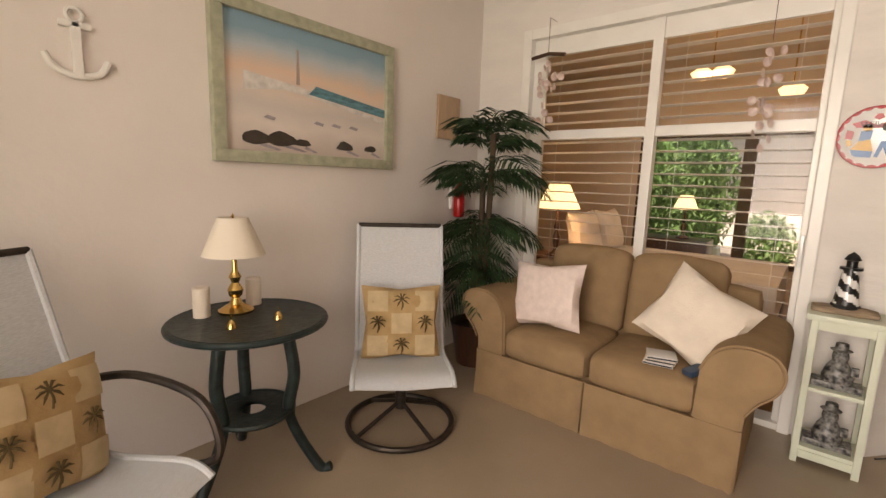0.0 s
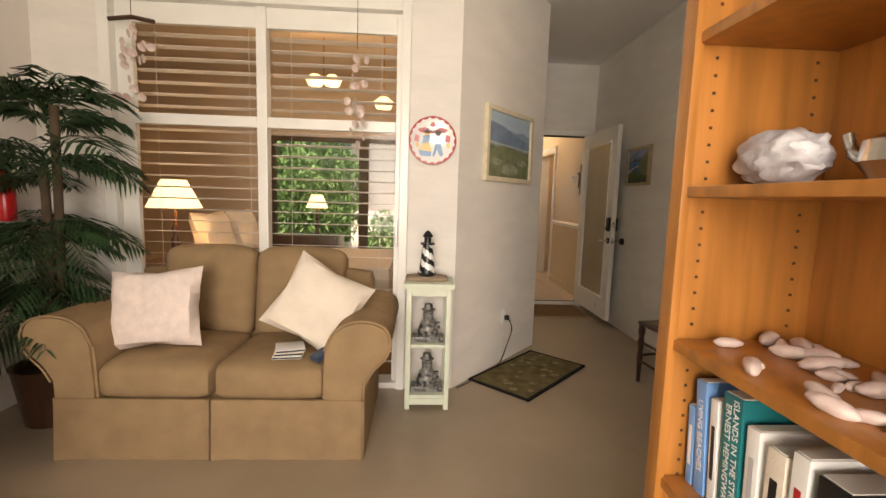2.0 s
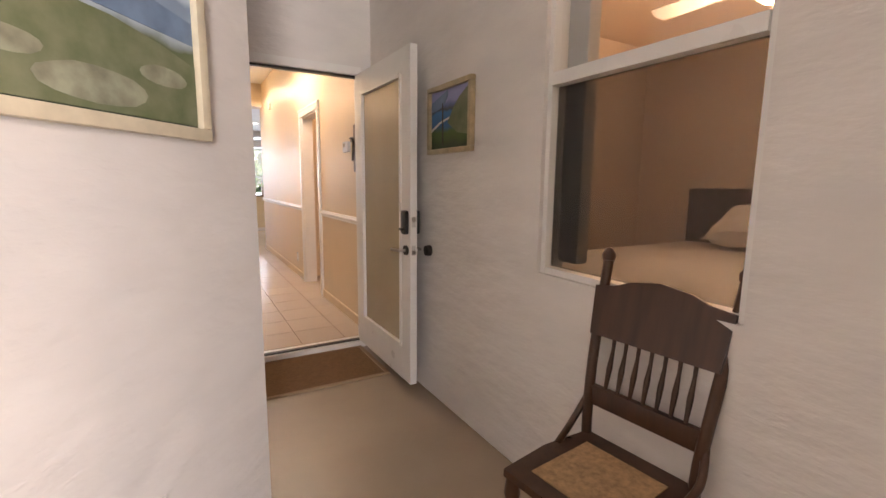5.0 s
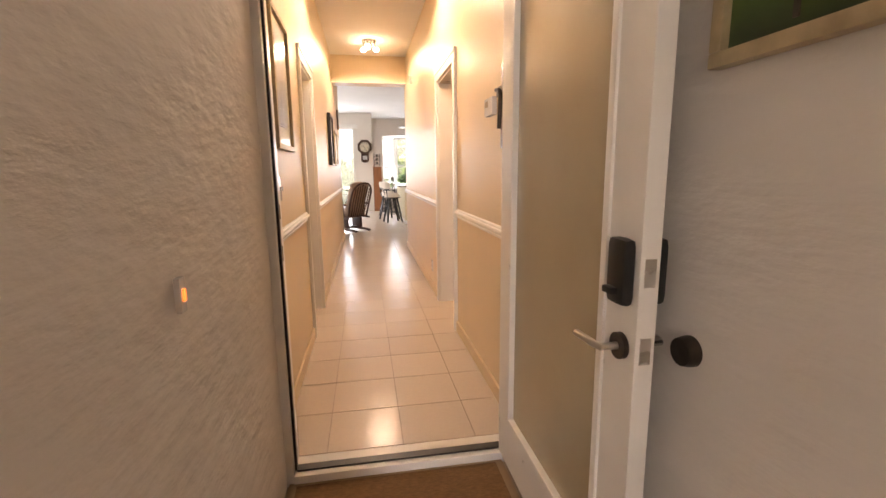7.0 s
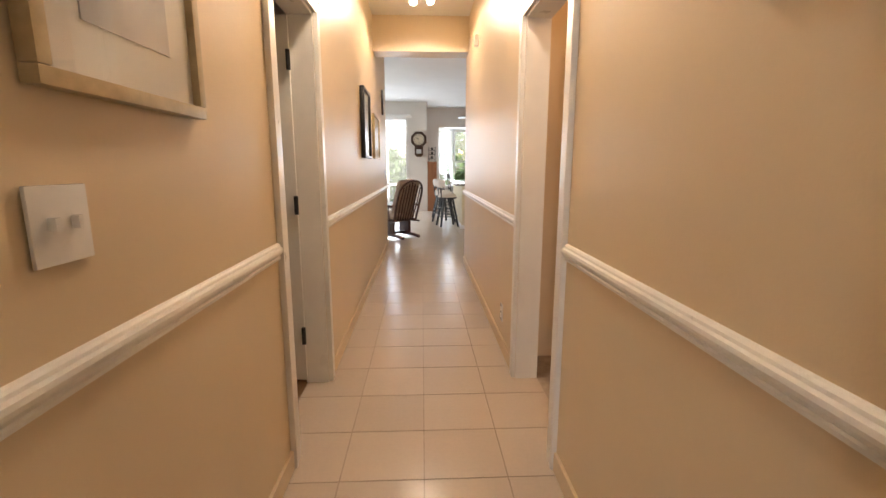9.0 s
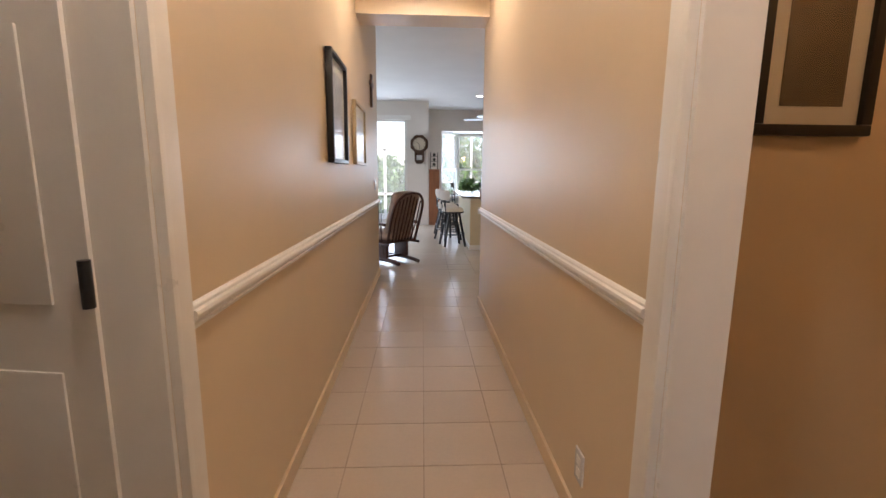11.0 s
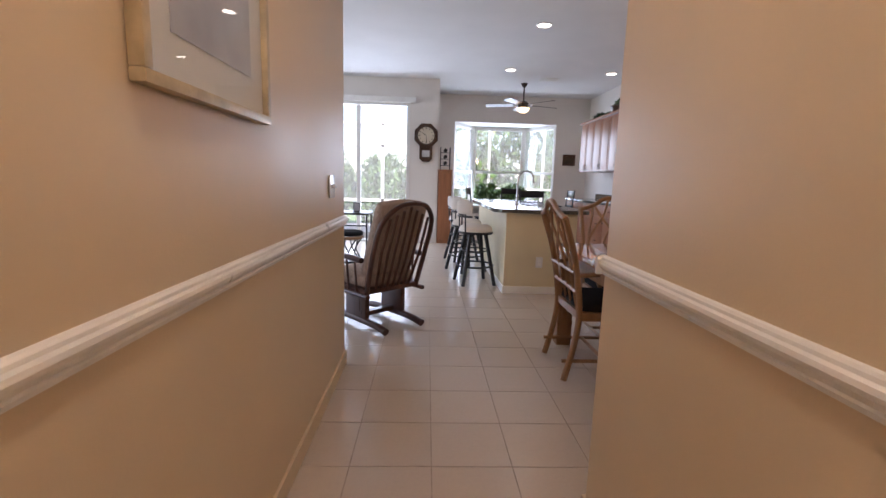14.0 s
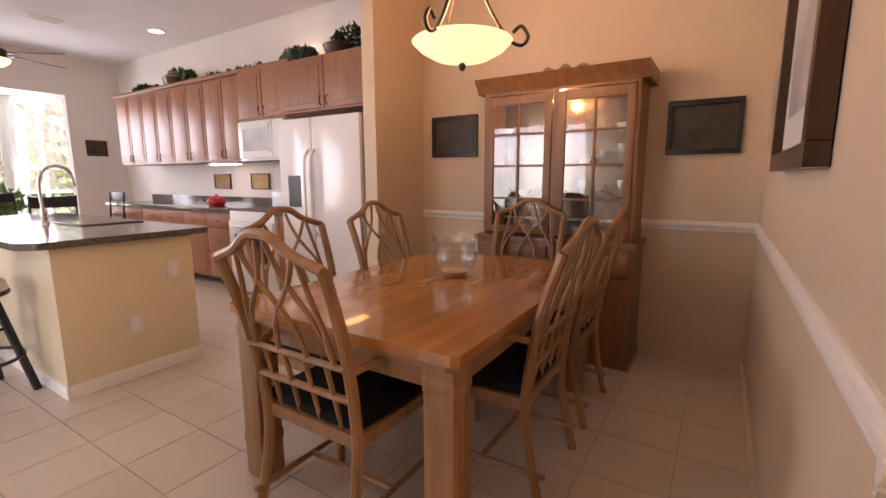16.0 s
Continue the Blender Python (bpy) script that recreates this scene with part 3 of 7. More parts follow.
def cushion(mat, m, label, w, h, d):
    t = thing("throw_pillow", label, "pillow", m)
    part("cover", pillow(w, h, d), mat, t)
    if mat is PALMC:
        front = lambda x, z: -d / 2 * max(0, (1 - (2 * x / w) ** 4) * (1 - (2 * z / h) ** 4)) ** 0.5 * 1.03 - 0.006
        for i in range(3):
            for j in range(3):
                cx_, cz_, q = (i - 1) * w * 0.29, (j - 1) * h * 0.29, w * 0.125
                if (i + j) % 2 == 0:
                    bm = bmesh.new()
                    g = [[bm.verts.new((cx_ + q * (u / 2 - 1), front(cx_ + q * (u / 2 - 1), cz_ + q * (v / 2 - 1)), cz_ + q * (v / 2 - 1))) for v in range(5)] for u in range(5)]
                    for u in range(4):
                        for v in range(4):
                            bm.faces.new((g[u][v], g[u + 1][v], g[u + 1][v + 1], g[u][v + 1]))
                    part("printed_patch", bm, PALMPALE, t)
                else:
                    bm = bmesh.new()
                    p0 = lambda x, z: (x, front(x, z) - 0.002, z)
                    add_tube(bm, [p0(cx_, cz_ - q * 0.9), p0(cx_ + 0.005, cz_ - q * 0.3), p0(cx_, cz_ + q * 0.2)], 0.0035, 5)
                    for k in range(8):
                        a = math.radians(k * 45 + 12)
                        add_tube(bm, [p0(cx_, cz_ + q * 0.2), p0(cx_ + q * 0.5 * math.cos(a), cz_ + q * (0.25 + 0.5 * math.sin(a))), p0(cx_ + q * 0.85 * math.cos(a), cz_ + q * (0.05 + 0.7 * math.sin(a)))], [0.003, 0.005, 0.001], 5)
                    part("printed_palm", bm, PALMDARK, t)
    return t


cushion(PINKC, pose(-0.36, 2.82, 0.635, -16, -5, 0), "pale pink brocade square pillow on the sofa", 0.48, 0.42, 0.15)
cushion(CREAM, pose(0.48, 2.82, 0.67, -22, 27, -6), "cream rumpled square pillow leaning on the sofa arm", 0.45, 0.43, 0.16)
for k in range(3):
    bk = thing("disc_case", "small stacked disc case with a pale cover", "disc case", pose(0.36 + 0.004 * k, 2.69, 0.438 + 0.017 * k, 0, 0, 8 + 5 * k), "disc cases on the sofa")
    part("cover", box(-0.07, 0.07, -0.065, 0.065, 0, 0.014, 0.002), [WHITE, CREAM, WHITE][k], bk)
    part("spine", box(-0.068, 0.068, -0.067, -0.0655, 0.003, 0.011), BLACK, bk)
rc = thing("remote_control", "dark blue remote control leaning on the pillow", "remote control", pose(0.56, 2.70, 0.452, 14, 0, -35))
BLUEP = material("dark_blue_plastic", (0.03, 0.055, 0.10), 0.4)
part("body", box(-0.03, 0.03, -0.1, 0.1, 0, 0.03, 0.01), BLUEP, rc)
part("button", lathe([(0, 0.034), (0.008, 0.033), (0.008, 0.028)], 10, (0, 0.06, 0)), material("red_button", (0.6, 0.03, 0.02)), rc, "round red button")

# ---- corner palm ----
pot = thing("palm_plant", "tall artificial palm with dark green fronds", "plant", pose(-1.02, 2.98, FL))
pot.scale = (1.08, 1.08, 1.08)
part("pot", lathe([(0, 0), (0.13, 0), (0.17, 0.26), (0.18, 0.3), (0.16, 0.3), (0.15, 0.26), (0, 0.25)], 24), DARKW, pot)
for k in range(3):
    part("trunk", tube(curve_pts([(0.03 * k - 0.03, 0, 0.25), (0.05 * k - 0.05, 0.02, 0.8), (0.07 * k - 0.06, 0.0, 1.0 + 0.3 * k)], 6), [0.02] * 13), BARK, pot)


def frond(base, direction, length, droop):
    bm = bmesh.new()
    base, d = Vector(base), Vector(direction).normalized()
    spine = [base + d * length * t + Vector((0, 0, -droop * length * t * t)) for t in [i / 18 for i in range(19)]]
    add_tube(bm, spine, [0.006 * (1 - i / 22) for i in range(19)], 5)
    side = d.cross(Vector((0, 0, 1))).normalized()
    for i in range(3, 19):
        t = i / 18
        ll = length * 0.48 * math.sin(math.pi * (0.15 + 0.8 * t)) + 0.02
        f = (spine[i] - spine[i - 1]).normalized()
        for s in (-1, 1):
            out = (side * s * 0.75 + f * 0.75 + Vector((0, 0, -0.18 + random.uniform(-0.15, 0.15)))).normalized()
            tip = spine[i] + out * ll + Vector((0, 0, -0.25 * ll))
            mid = spine[i] + out * ll * 0.5
            w = f * 0.011
            bm.faces.new([bm.verts.new(p) for p in (spine[i], mid + w, tip, mid - w)])
    return bm


for k in range(72):
    a = k * 2.399
    tier = k % 4
    z = (0.72, 1.0, 1.3, 1.55)[tier] + random.uniform(-0.08, 0.08)
    up = (0.1, 0.3, 0.5, 0.95)[tier] + random.uniform(-0.15, 0.2)
    dx, dy = math.cos(a), math.sin(a)
    ln = (0.46, 0.5, 0.52, 0.44)[tier] * random.uniform(0.85, 1.15)
    if dx < -0.3 or dy > 0.35:
        ln *= 0.6
    part("frond", frond((0.02 * tier - 0.02, 0, z), (dx, dy, up), ln, 0.55), LEAF, pot, smooth=False)

# ---- framed pictures ----


def picture(name, m, w, h, fw, frame_mat, art_mat, label, mat_w=0.0, depth=0.03, category="picture"):
    """Hangs in the x-z plane of m, facing -y."""
    t = thing(name, label, category, m)
    for x0, x1, z0, z1 in ((-w / 2, w / 2, h / 2 - fw, h / 2), (-w / 2, w / 2, -h / 2, -h / 2 + fw), (-w / 2, -w / 2 + fw, -h / 2 + fw, h / 2 - fw), (w / 2 - fw, w / 2, -h / 2 + fw, h / 2 - fw)):
        part("frame_rail", box(x0, x1, -depth, 0, z0, z1, 0.005), frame_mat, t)
    part("backing", box(-w / 2 + fw, w / 2 - fw, -depth * 0.4, -0.002, -h / 2 + fw, h / 2 - fw), PAPER if mat_w else art_mat, t, smooth=False)
    if mat_w:
        part("print", box(-w / 2 + fw + mat_w, w / 2 - fw - mat_w, -depth * 0.4 - 0.003, -depth * 0.4, -h / 2 + fw + mat_w, h / 2 - fw - mat_w), art_mat, t, smooth=False)
        gl = part("glass", box(-w / 2 + fw, w / 2 - fw, -depth * 0.4 - 0.008, -depth * 0.4 - 0.005, -h / 2 + fw, h / 2 - fw), GLASS, t, smooth=False)
        gl.visible_shadow = False
    return t


def painted(name, bands, scale=3.0, wobble=0.25, axis=2, lo=-0.3, hi=0.3):
    """Paint in soft horizontal bands: a list of (position 0..1, colour), bent by noise."""
    m = bpy.data.materials.new(name)
    m.use_nodes = True
    n, l = m.node_tree.nodes, m.node_tree.links
    tc, sx, no, mr, ad, rp = (n.new("ShaderNode" + k) for k in ("TexCoord", "SeparateXYZ", "TexNoise", "MapRange", "Math", "ValToRGB"))
    l.new(tc.outputs["Object"], sx.inputs[0])
    l.new(tc.outputs["Object"], no.inputs[0])
    no.inputs["Scale"].default_value, no.inputs["Detail"].default_value = scale, 8
    mr.inputs["From Min"].default_value, mr.inputs["From Max"].default_value = lo, hi
    l.new(sx.outputs[axis], mr.inputs[0])
    ad.operation = "MULTIPLY_ADD"
    l.new(no.outputs[0], ad.inputs[0])
    ad.inputs[1].default_value = wobble
    l.new(mr.outputs[0], ad.inputs[2])
    e = rp.color_ramp.elements
    e[0].position, e[0].color = bands[0][0] + wobble / 2, (*bands[0][1], 1)
    e[1].position, e[1].color = bands[-1][0] + wobble / 2, (*bands[-1][1], 1)
    for p, c in bands[1:-1]:
        q = e.new(p + wobble / 2)
        q.color = (*c, 1)
    l.new(ad.outputs[0], rp.inputs[0])
    l.new(rp.outputs[0], n["Principled BSDF"].inputs["Base Color"])
    n["Principled BSDF"].inputs["Roughness"].default_value = 0.45
    return m


BEACH = painted("beach_painting", [(0.0, (0.55, 0.47, 0.42)), (0.22, (0.72, 0.64, 0.58)), (0.36, (0.62, 0.56, 0.52)), (0.46, (0.70, 0.60, 0.52)), (0.62, (0.75, 0.55, 0.42)), (0.78, (0.45, 0.52, 0.55)), (0.95, (0.22, 0.36, 0.45))], 4, 0.2, 2, -0.33, 0.33)
bp = picture("painting", pose(-1.378, 1.8, 1.785, 0, 0, 90), 1.16, 0.78, 0.06, SEAGREEN, BEACH, "large beach painting in a weathered green frame", depth=0.045)
SEA = material("painted_sea", (0.10, 0.25, 0.30), 0.5, vary=0.4, scale=20, stretch=(1, 1, 4))
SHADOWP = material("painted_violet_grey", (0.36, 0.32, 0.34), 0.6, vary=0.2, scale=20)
ROCK = material("painted_rock", (0.06, 0.045, 0.035), 0.6, vary=0.4, scale=20)
part("painted_sea", prism([(-0.05, 0.0), (0.52, -0.06), (0.52, -0.01), (0.0, 0.05)], "y", -0.0215, -0.0185), SEA, bp, smooth=False)
part("painted_lighthouse", prism([(-0.125, 0.04), (-0.105, 0.04), (-0.11, 0.22), (-0.12, 0.22)], "y", -0.0215, -0.0185), material("painted_tower", (0.42, 0.33, 0.28)), bp, smooth=False)
PFOAM = material("painted_foam", (0.70, 0.66, 0.62), 0.5, vary=0.2, scale=25)
part("painted_foam", prism([(-0.42, -0.03), (-0.2, 0.0), (0.0, -0.02), (0.25, -0.06), (0.52, -0.1), (0.52, -0.075), (0.2, -0.03), (-0.1, 0.03), (-0.42, 0.06)], "y", -0.0205, -0.0185), PFOAM, bp, smooth=False)
for x, w in ((-0.36, 0.075), (-0.22, 0.085), (-0.09, 0.05), (0.2, 0.06), (0.4, 0.045)):
    rim_ = [(x + w * math.cos(a) * (1 + 0.3 * noise.noise((x * 9, a, 1))), -0.275 + w * (0.62 if math.sin(a) > 0 else 0.25) * math.sin(a) * (1 + 0.5 * noise.noise((x * 7, a, 4)))) for a in [k * math.pi / 9 for k in range(18)]]
    part("painted_rock", prism(rim_, "y", -0.0225, -0.0185), ROCK, bp, smooth=False)
    part("painted_shadow", prism([(x + w * 0.4, -0.285), (x + w * 1.9, -0.315), (x + w * 1.6, -0.32), (x + w * 0.2, -0.3)], "y", -0.0215, -0.0185), SHADOWP, bp, smooth=False)
for x in (-0.3, 0.0, 0.12, 0.25):
    part("painted_shell", prism([(x, -0.14), (x + 0.05, -0.15), (x + 0.04, -0.165), (x - 0.02, -0.155)], "y", -0.0205, -0.0185), SHADOWP, bp, smooth=False)

an = thing("wall_anchor", "white painted anchor ornament on the wall", "ornament", pose(-1.378, 0.73, 1.69, 0, 0, 90))
part("shank", box(-0.016, 0.016, -0.025, 0, 0.0, 0.2, 0.006), TRIM, an)
part("stock", box(-0.05, 0.05, -0.025, 0, 0.175, 0.2, 0.006), TRIM, an)
part("fluke_arc", tube(curve_pts([(-0.1, -0.012, 0.07), (-0.07, -0.012, 0.02), (0, -0.012, 0.0), (0.07, -0.012, 0.02), (0.1, -0.012, 0.07)], 5), 0.013, 8), TRIM, an)
part("ring", tube([(0.025 * math.cos(a), -0.012, 0.225 + 0.025 * math.sin(a)) for a in [k * math.pi / 8 for k in range(17)]], 0.007, 6), TRIM, an)

wp = thing("wall_board", "tan plank hung beside the palm", "board", pose(-1.377, 2.99, 1.8, 0, 0, 90))
part("plank", box(-0.13, 0.13, -0.02, 0, -0.15, 0.17, 0.004), material("pale_plank", (0.5, 0.34, 0.22), 0.6, stretch=(8, 1, 1)), wp)
fe = thing("fire_extinguisher", "small red fire extinguisher behind the palm", "extinguisher", pose(-1.31, 3.09, 1.05))
part("cylinder", lathe([(0, 0), (0.04, 0), (0.045, 0.02), (0.045, 0.22), (0.02, 0.26), (0.015, 0.28), (0, 0.28)], 16), material("red_enamel", (0.5, 0.01, 0.012), 0.3), fe)
part("valve", box(-0.02, 0.03, -0.012, 0.012, 0.28, 0.32, 0.004), BLACK, fe)
part("wall_bracket", box(-0.066, -0.04, -0.05, 0.05, 0.06, 0.3, 0.004), WHITE, fe)

COAST = painted("coast_painting", [(0.0, (0.05, 0.07, 0.045)), (0.25, (0.17, 0.2, 0.10)), (0.45, (0.10, 0.13, 0.06)), (0.52, (0.40, 0.48, 0.55)), (0.6, (0.28, 0.38, 0.5)), (0.75, (0.20, 0.28, 0.40)), (0.78, (0.42, 0.52, 0.62)), (1.0, (0.36, 0.48, 0.60))], 6, 0.2, 2, -0.22, 0.22)
c2 = pose(1.25, 3.41, 0, 0, 0, dang) @ pose(0.64, -0.003, 1.655)
cp = picture("painting", c2, 0.71, 0.53, 0.035, IVORYF, COAST, "coastal hills painting in an ivory frame", depth=0.035)
MTN = material("painted_blue_hill", (0.16, 0.24, 0.36), 0.5, vary=0.25, scale=12)
HILL = material("painted_green_hill", (0.12, 0.15, 0.07), 0.5, vary=0.4, scale=14, colour2=(0.2, 0.22, 0.13))
DUNE = material("painted_pale_grass", (0.30, 0.31, 0.22), 0.5, vary=0.35, scale=18)
part("painted_mountain", prism([(-0.315, 0.02), (0.315, 0.0), (0.315, 0.06), (0.2, 0.075), (0.05, 0.10), (-0.08, 0.135), (-0.2, 0.15), (-0.315, 0.16)], "y", -0.0165, -0.0135), MTN, cp, smooth=False)
part("painted_hill", prism([(-0.315, -0.225), (0.315, -0.225), (0.315, -0.06), (0.2, -0.03), (0.05, -0.005), (-0.1, 0.0), (-0.22, -0.03), (-0.315, -0.06)], "y", -0.0185, -0.0135), HILL, cp, smooth=False)
for x, z, w in ((-0.2, -0.12, 0.09), (0.0, -0.17, 0.14), (0.2, -0.11, 0.08)):
    part("painted_grass", prism([(x + w * math.cos(a), z + 0.3 * w * math.sin(a) * (1 + 0.4 * noise.noise((a, x, 2)))) for a in [k * math.pi / 8 for k in range(16)]], "y", -0.0195, -0.018), DUNE, cp, smooth=False)
BAY = painted("bay_painting", [(0.0, (0.02, 0.04, 0.012)), (0.3, (0.06, 0.12, 0.02)), (0.42, (0.03, 0.12, 0.3)), (0.6, (0.03, 0.17, 0.4)), (0.66, (0.05, 0.06, 0.05)), (0.75, (0.12, 0.16, 0.35)), (1.0, (0.3, 0.32, 0.55))], 7, 0.35, 2, -0.15, 0.15)
by_ = picture("painting", pose(3.108, 4.73, 1.62, 0, 0, -90), 0.46, 0.37, 0.028, GILT, BAY, "blue bay painting with palms in a gilt frame", depth=0.03)
part("painted_headland", prism([(0.2, 0.15), (0.2, -0.1), (0.08, -0.08), (-0.02, -0.02), (0.04, 0.05), (0.1, 0.1)], "y", -0.0145, -0.0115), HILL, by_, smooth=False)
part("painted_cliff", prism([(-0.2, 0.05), (-0.11, 0.06), (-0.06, 0.08), (-0.02, 0.12), (-0.02, 0.15), (-0.2, 0.1)], "y", -0.0145, -0.0115), MTN, by_, smooth=False)
part("painted_surf", prism([(-0.2, -0.06), (-0.1, -0.02), (0.0, 0.0), (0.0, 0.008), (-0.1, -0.008), (-0.2, -0.045)], "y", -0.0145, -0.0115), PFOAM, by_, smooth=False)
part("painted_palm_trunk", prism([(-0.075, -0.14), (-0.065, -0.14), (-0.07, 0.09), (-0.078, 0.09)], "y", -0.0155, -0.0115), ROCK, by_, smooth=False)

plate = thing("wall_plate", "round white plate painted with red and folk figures", "plate", pose(1.075, 3.408, 1.62, 90, 0, 0))
part("dish", lathe([(0, 0.012), (0.11, 0.012), (0.14, 0.022), (0.152, 0.024), (0.15, 0.016), (0.10, 0.002), (0, 0.002)], 40), WHITE, plate)
RED = material("red_glaze", (0.45, 0.02, 0.03), 0.3)
BLU = material("blue_glaze", (0.07, 0.2, 0.42), 0.3)
YEL = material("yellow_glaze", (0.65, 0.36, 0.04), 0.3)
part("rim", tube(ring_pts(0.149, 0.023, 40), 0.0045, 6), RED, plate, "red scalloped rim")
def deco(outline, mat, nm):
    part(nm, prism(outline, "z", 0.0125 if nm != "rim_scallop" else 0.02, 0.015 if nm != "rim_scallop" else 0.0255), mat, plate, smooth=False)
deco([(-0.1, 0.07), (-0.05, 0.085), (0, 0.06), (0.05, 0.085), (0.1, 0.07), (0.08, 0.05), (0, 0.045), (-0.08, 0.05)], RED, "painted_ribbon")
deco([(-0.02, 0.095), (0.0, 0.085), (0.02, 0.095), (0.01, 0.115), (-0.01, 0.115)], RED, "painted_tulip")
deco([(-0.065, -0.02), (-0.02, -0.01), (-0.005, -0.07), (-0.09, -0.06)], YEL, "painted_skirt")
deco([(-0.09, -0.06), (-0.005, -0.07), (-0.01, -0.1), (-0.08, -0.095)], BLU, "painted_hem")
deco([(-0.06, 0.03), (-0.015, 0.035), (-0.02, -0.01), (-0.065, -0.02)], BLU, "painted_bodice")
deco([(0.015, 0.03), (0.06, 0.03), (0.055, -0.02), (0.02, -0.02)], WHITE, "painted_shirt")
deco([(0.02, -0.02), (0.055, -0.02), (0.07, -0.09), (0.05, -0.1), (0.03, -0.05), (0.015, -0.1), (0.0, -0.095)], BLU, "painted_trousers")
lt = bpy.data.curves.new("lettering", "FONT")
lt.body, lt.size, lt.extrude, lt.align_x, lt.align_y = "Wilkum", 0.042, 0.0006, "CENTER", "CENTER"
lt.materials.append(BLACK)
lo = new("lettering", lt)
lo.parent = plate
lo.matrix_basis = pose(0, 0.062, 0.0156)
for k in range(20):
    a = k * math.pi / 10
    deco([(0.140 * math.cos(a - 0.11), 0.140 * math.sin(a - 0.11)), (0.147 * math.cos(a - 0.11), 0.147 * math.sin(a - 0.11)), (0.147 * math.cos(a + 0.11), 0.147 * math.sin(a + 0.11)), (0.140 * math.cos(a + 0.11), 0.140 * math.sin(a + 0.11)), (0.136 * math.cos(a), 0.136 * math.sin(a))], RED, "rim_scallop")
for x in (-0.1, 0.1):
    deco([(x - 0.012, -0.012), (x + 0.006, -0.012), (x + 0.012, -0.04), (x - 0.004, -0.045)], YEL, "painted_leaf")
    deco([(x - 0.015, 0.04), (x + 0.015, 0.03), (x + 0.01, -0.01), (x - 0.018, -0.005)], RED, "painted_flower")
for x in (-0.035, 0.035):
    deco([(x + 0.02 * math.cos(a), 0.048 + 0.02 * math.sin(a)) for a in [k * 0.785 for k in range(8)]], BLACK if x > 0 else YEL, "painted_hat")

# ---- narrow stand with lighthouses ----
st = thing("display_stand", "narrow pale green open stand with two shelves", "stand", pose(1.075, 3.22, FL))
part("top", box(-0.155, 0.155, -0.13, 0.15, 0.76, 0.79, 0.006), MINT, st)
for sx in (-1, 1):
    for y in (-0.11, 0.12):
        part("leg", box(sx * 0.105, sx * 0.135, y - 0.015, y + 0.015, 0, 0.76, 0.003), MINT, st)
for z in (0.07, 0.39):
    part("shelf", box(-0.13, 0.13, -0.115, 0.13, z, z + 0.02, 0.003), MINT, st)
part("apron", box(-0.105, 0.105, -0.12, -0.105, 0.715, 0.76), MINT, st, smooth=False)
part("bottom_rail", box(-0.105, 0.105, -0.12, -0.105, 0.03, 0.07), MINT, st, smooth=False)
DRIFT = material("driftwood", (0.34, 0.25, 0.17), 0.9, vary=0.4, scale=8, stretch=(1, 8, 8), bump=0.6, bump_scale=25)


def lighthouse(m, h, label):
    t = thing("lighthouse_model", label, "model lighthouse", m)
    part("plinth", soft_box(-0.13, 0.13, -0.06, 0.06, 0, 0.03, 0.012, 0.01, 5), DRIFT, t, "weathered driftwood plinth")
    n, k = 24, 20
    bm = bmesh.new()
    rings = []
    for i in range(k + 1):
        z, r = 0.03 + i / k * h * 0.72, 0.055 - 0.025 * i / k
        rings.append([bm.verts.new((r * math.cos(a * 2 * math.pi / n), r * math.sin(a * 2 * math.pi / n), z)) for a in range(n)])
    for i in range(k):
        for a in range(n):
            f = bm.faces.new((rings[i][a], rings[i][(a + 1) % n], rings[i + 1][(a + 1) % n], rings[i + 1][a]))
            f.material_index = int(((a / n) * 2 + i / k * 2.6) % 1 > 0.5)
    part("tower", bm, [WHITE, BLACK], t, "black and white spiral striped tower")
    z = 0.03 + h * 0.72
    part("gallery", lathe([(0.0, z), (0.045, z), (0.045, z + 0.012), (0.0, z + 0.012)], 20), BLACK, t)
    part("lantern", lathe([(0.022, z + 0.01), (0.022, z + 0.045), (0.034, z + 0.05), (0.02, z + 0.075), (0, z + 0.09)], 16), BLACK, t)
    part("foundation", lathe([(0, 0.03), (0.06, 0.03), (0.057, 0.05), (0, 0.05)], 8), BLACK, t)
    return t


lighthouse(pose(1.06, 3.23, FL + 0.79), 0.27, "black and white striped model lighthouse on driftwood")


def figurine(m, label):
    """A small rounded ornament, kept plain."""
    bm = lathe([(0, 0.035), (0.06, 0.035), (0.065, 0.06), (0.05, 0.11), (0.03, 0.145), (0.034, 0.165), (0.03, 0.19), (0.045, 0.2), (0.028, 0.205), (0.025, 0.235), (0, 0.238)], 16)
    add_box(bm, -0.1, 0.1, -0.05, 0.05, 0, 0.035, 0.01)
    add_box(bm, 0.045, 0.075, -0.05, -0.02, 0.09, 0.13, 0.004)
    ob = link("figurine", bm, material("ornament_paint", (0.3, 0.29, 0.27), 0.4, scale=46, colour2=(0.008, 0.008, 0.01), detail=1), None, "", True, m)
    return tagged(ob, label, "figurine")


figurine(pose(1.075, 3.2, FL + 0.41), "black and white rounded ornament on driftwood")
figurine(pose(1.075, 3.2, FL + 0.09), "black and white rounded ornament on a pale base")

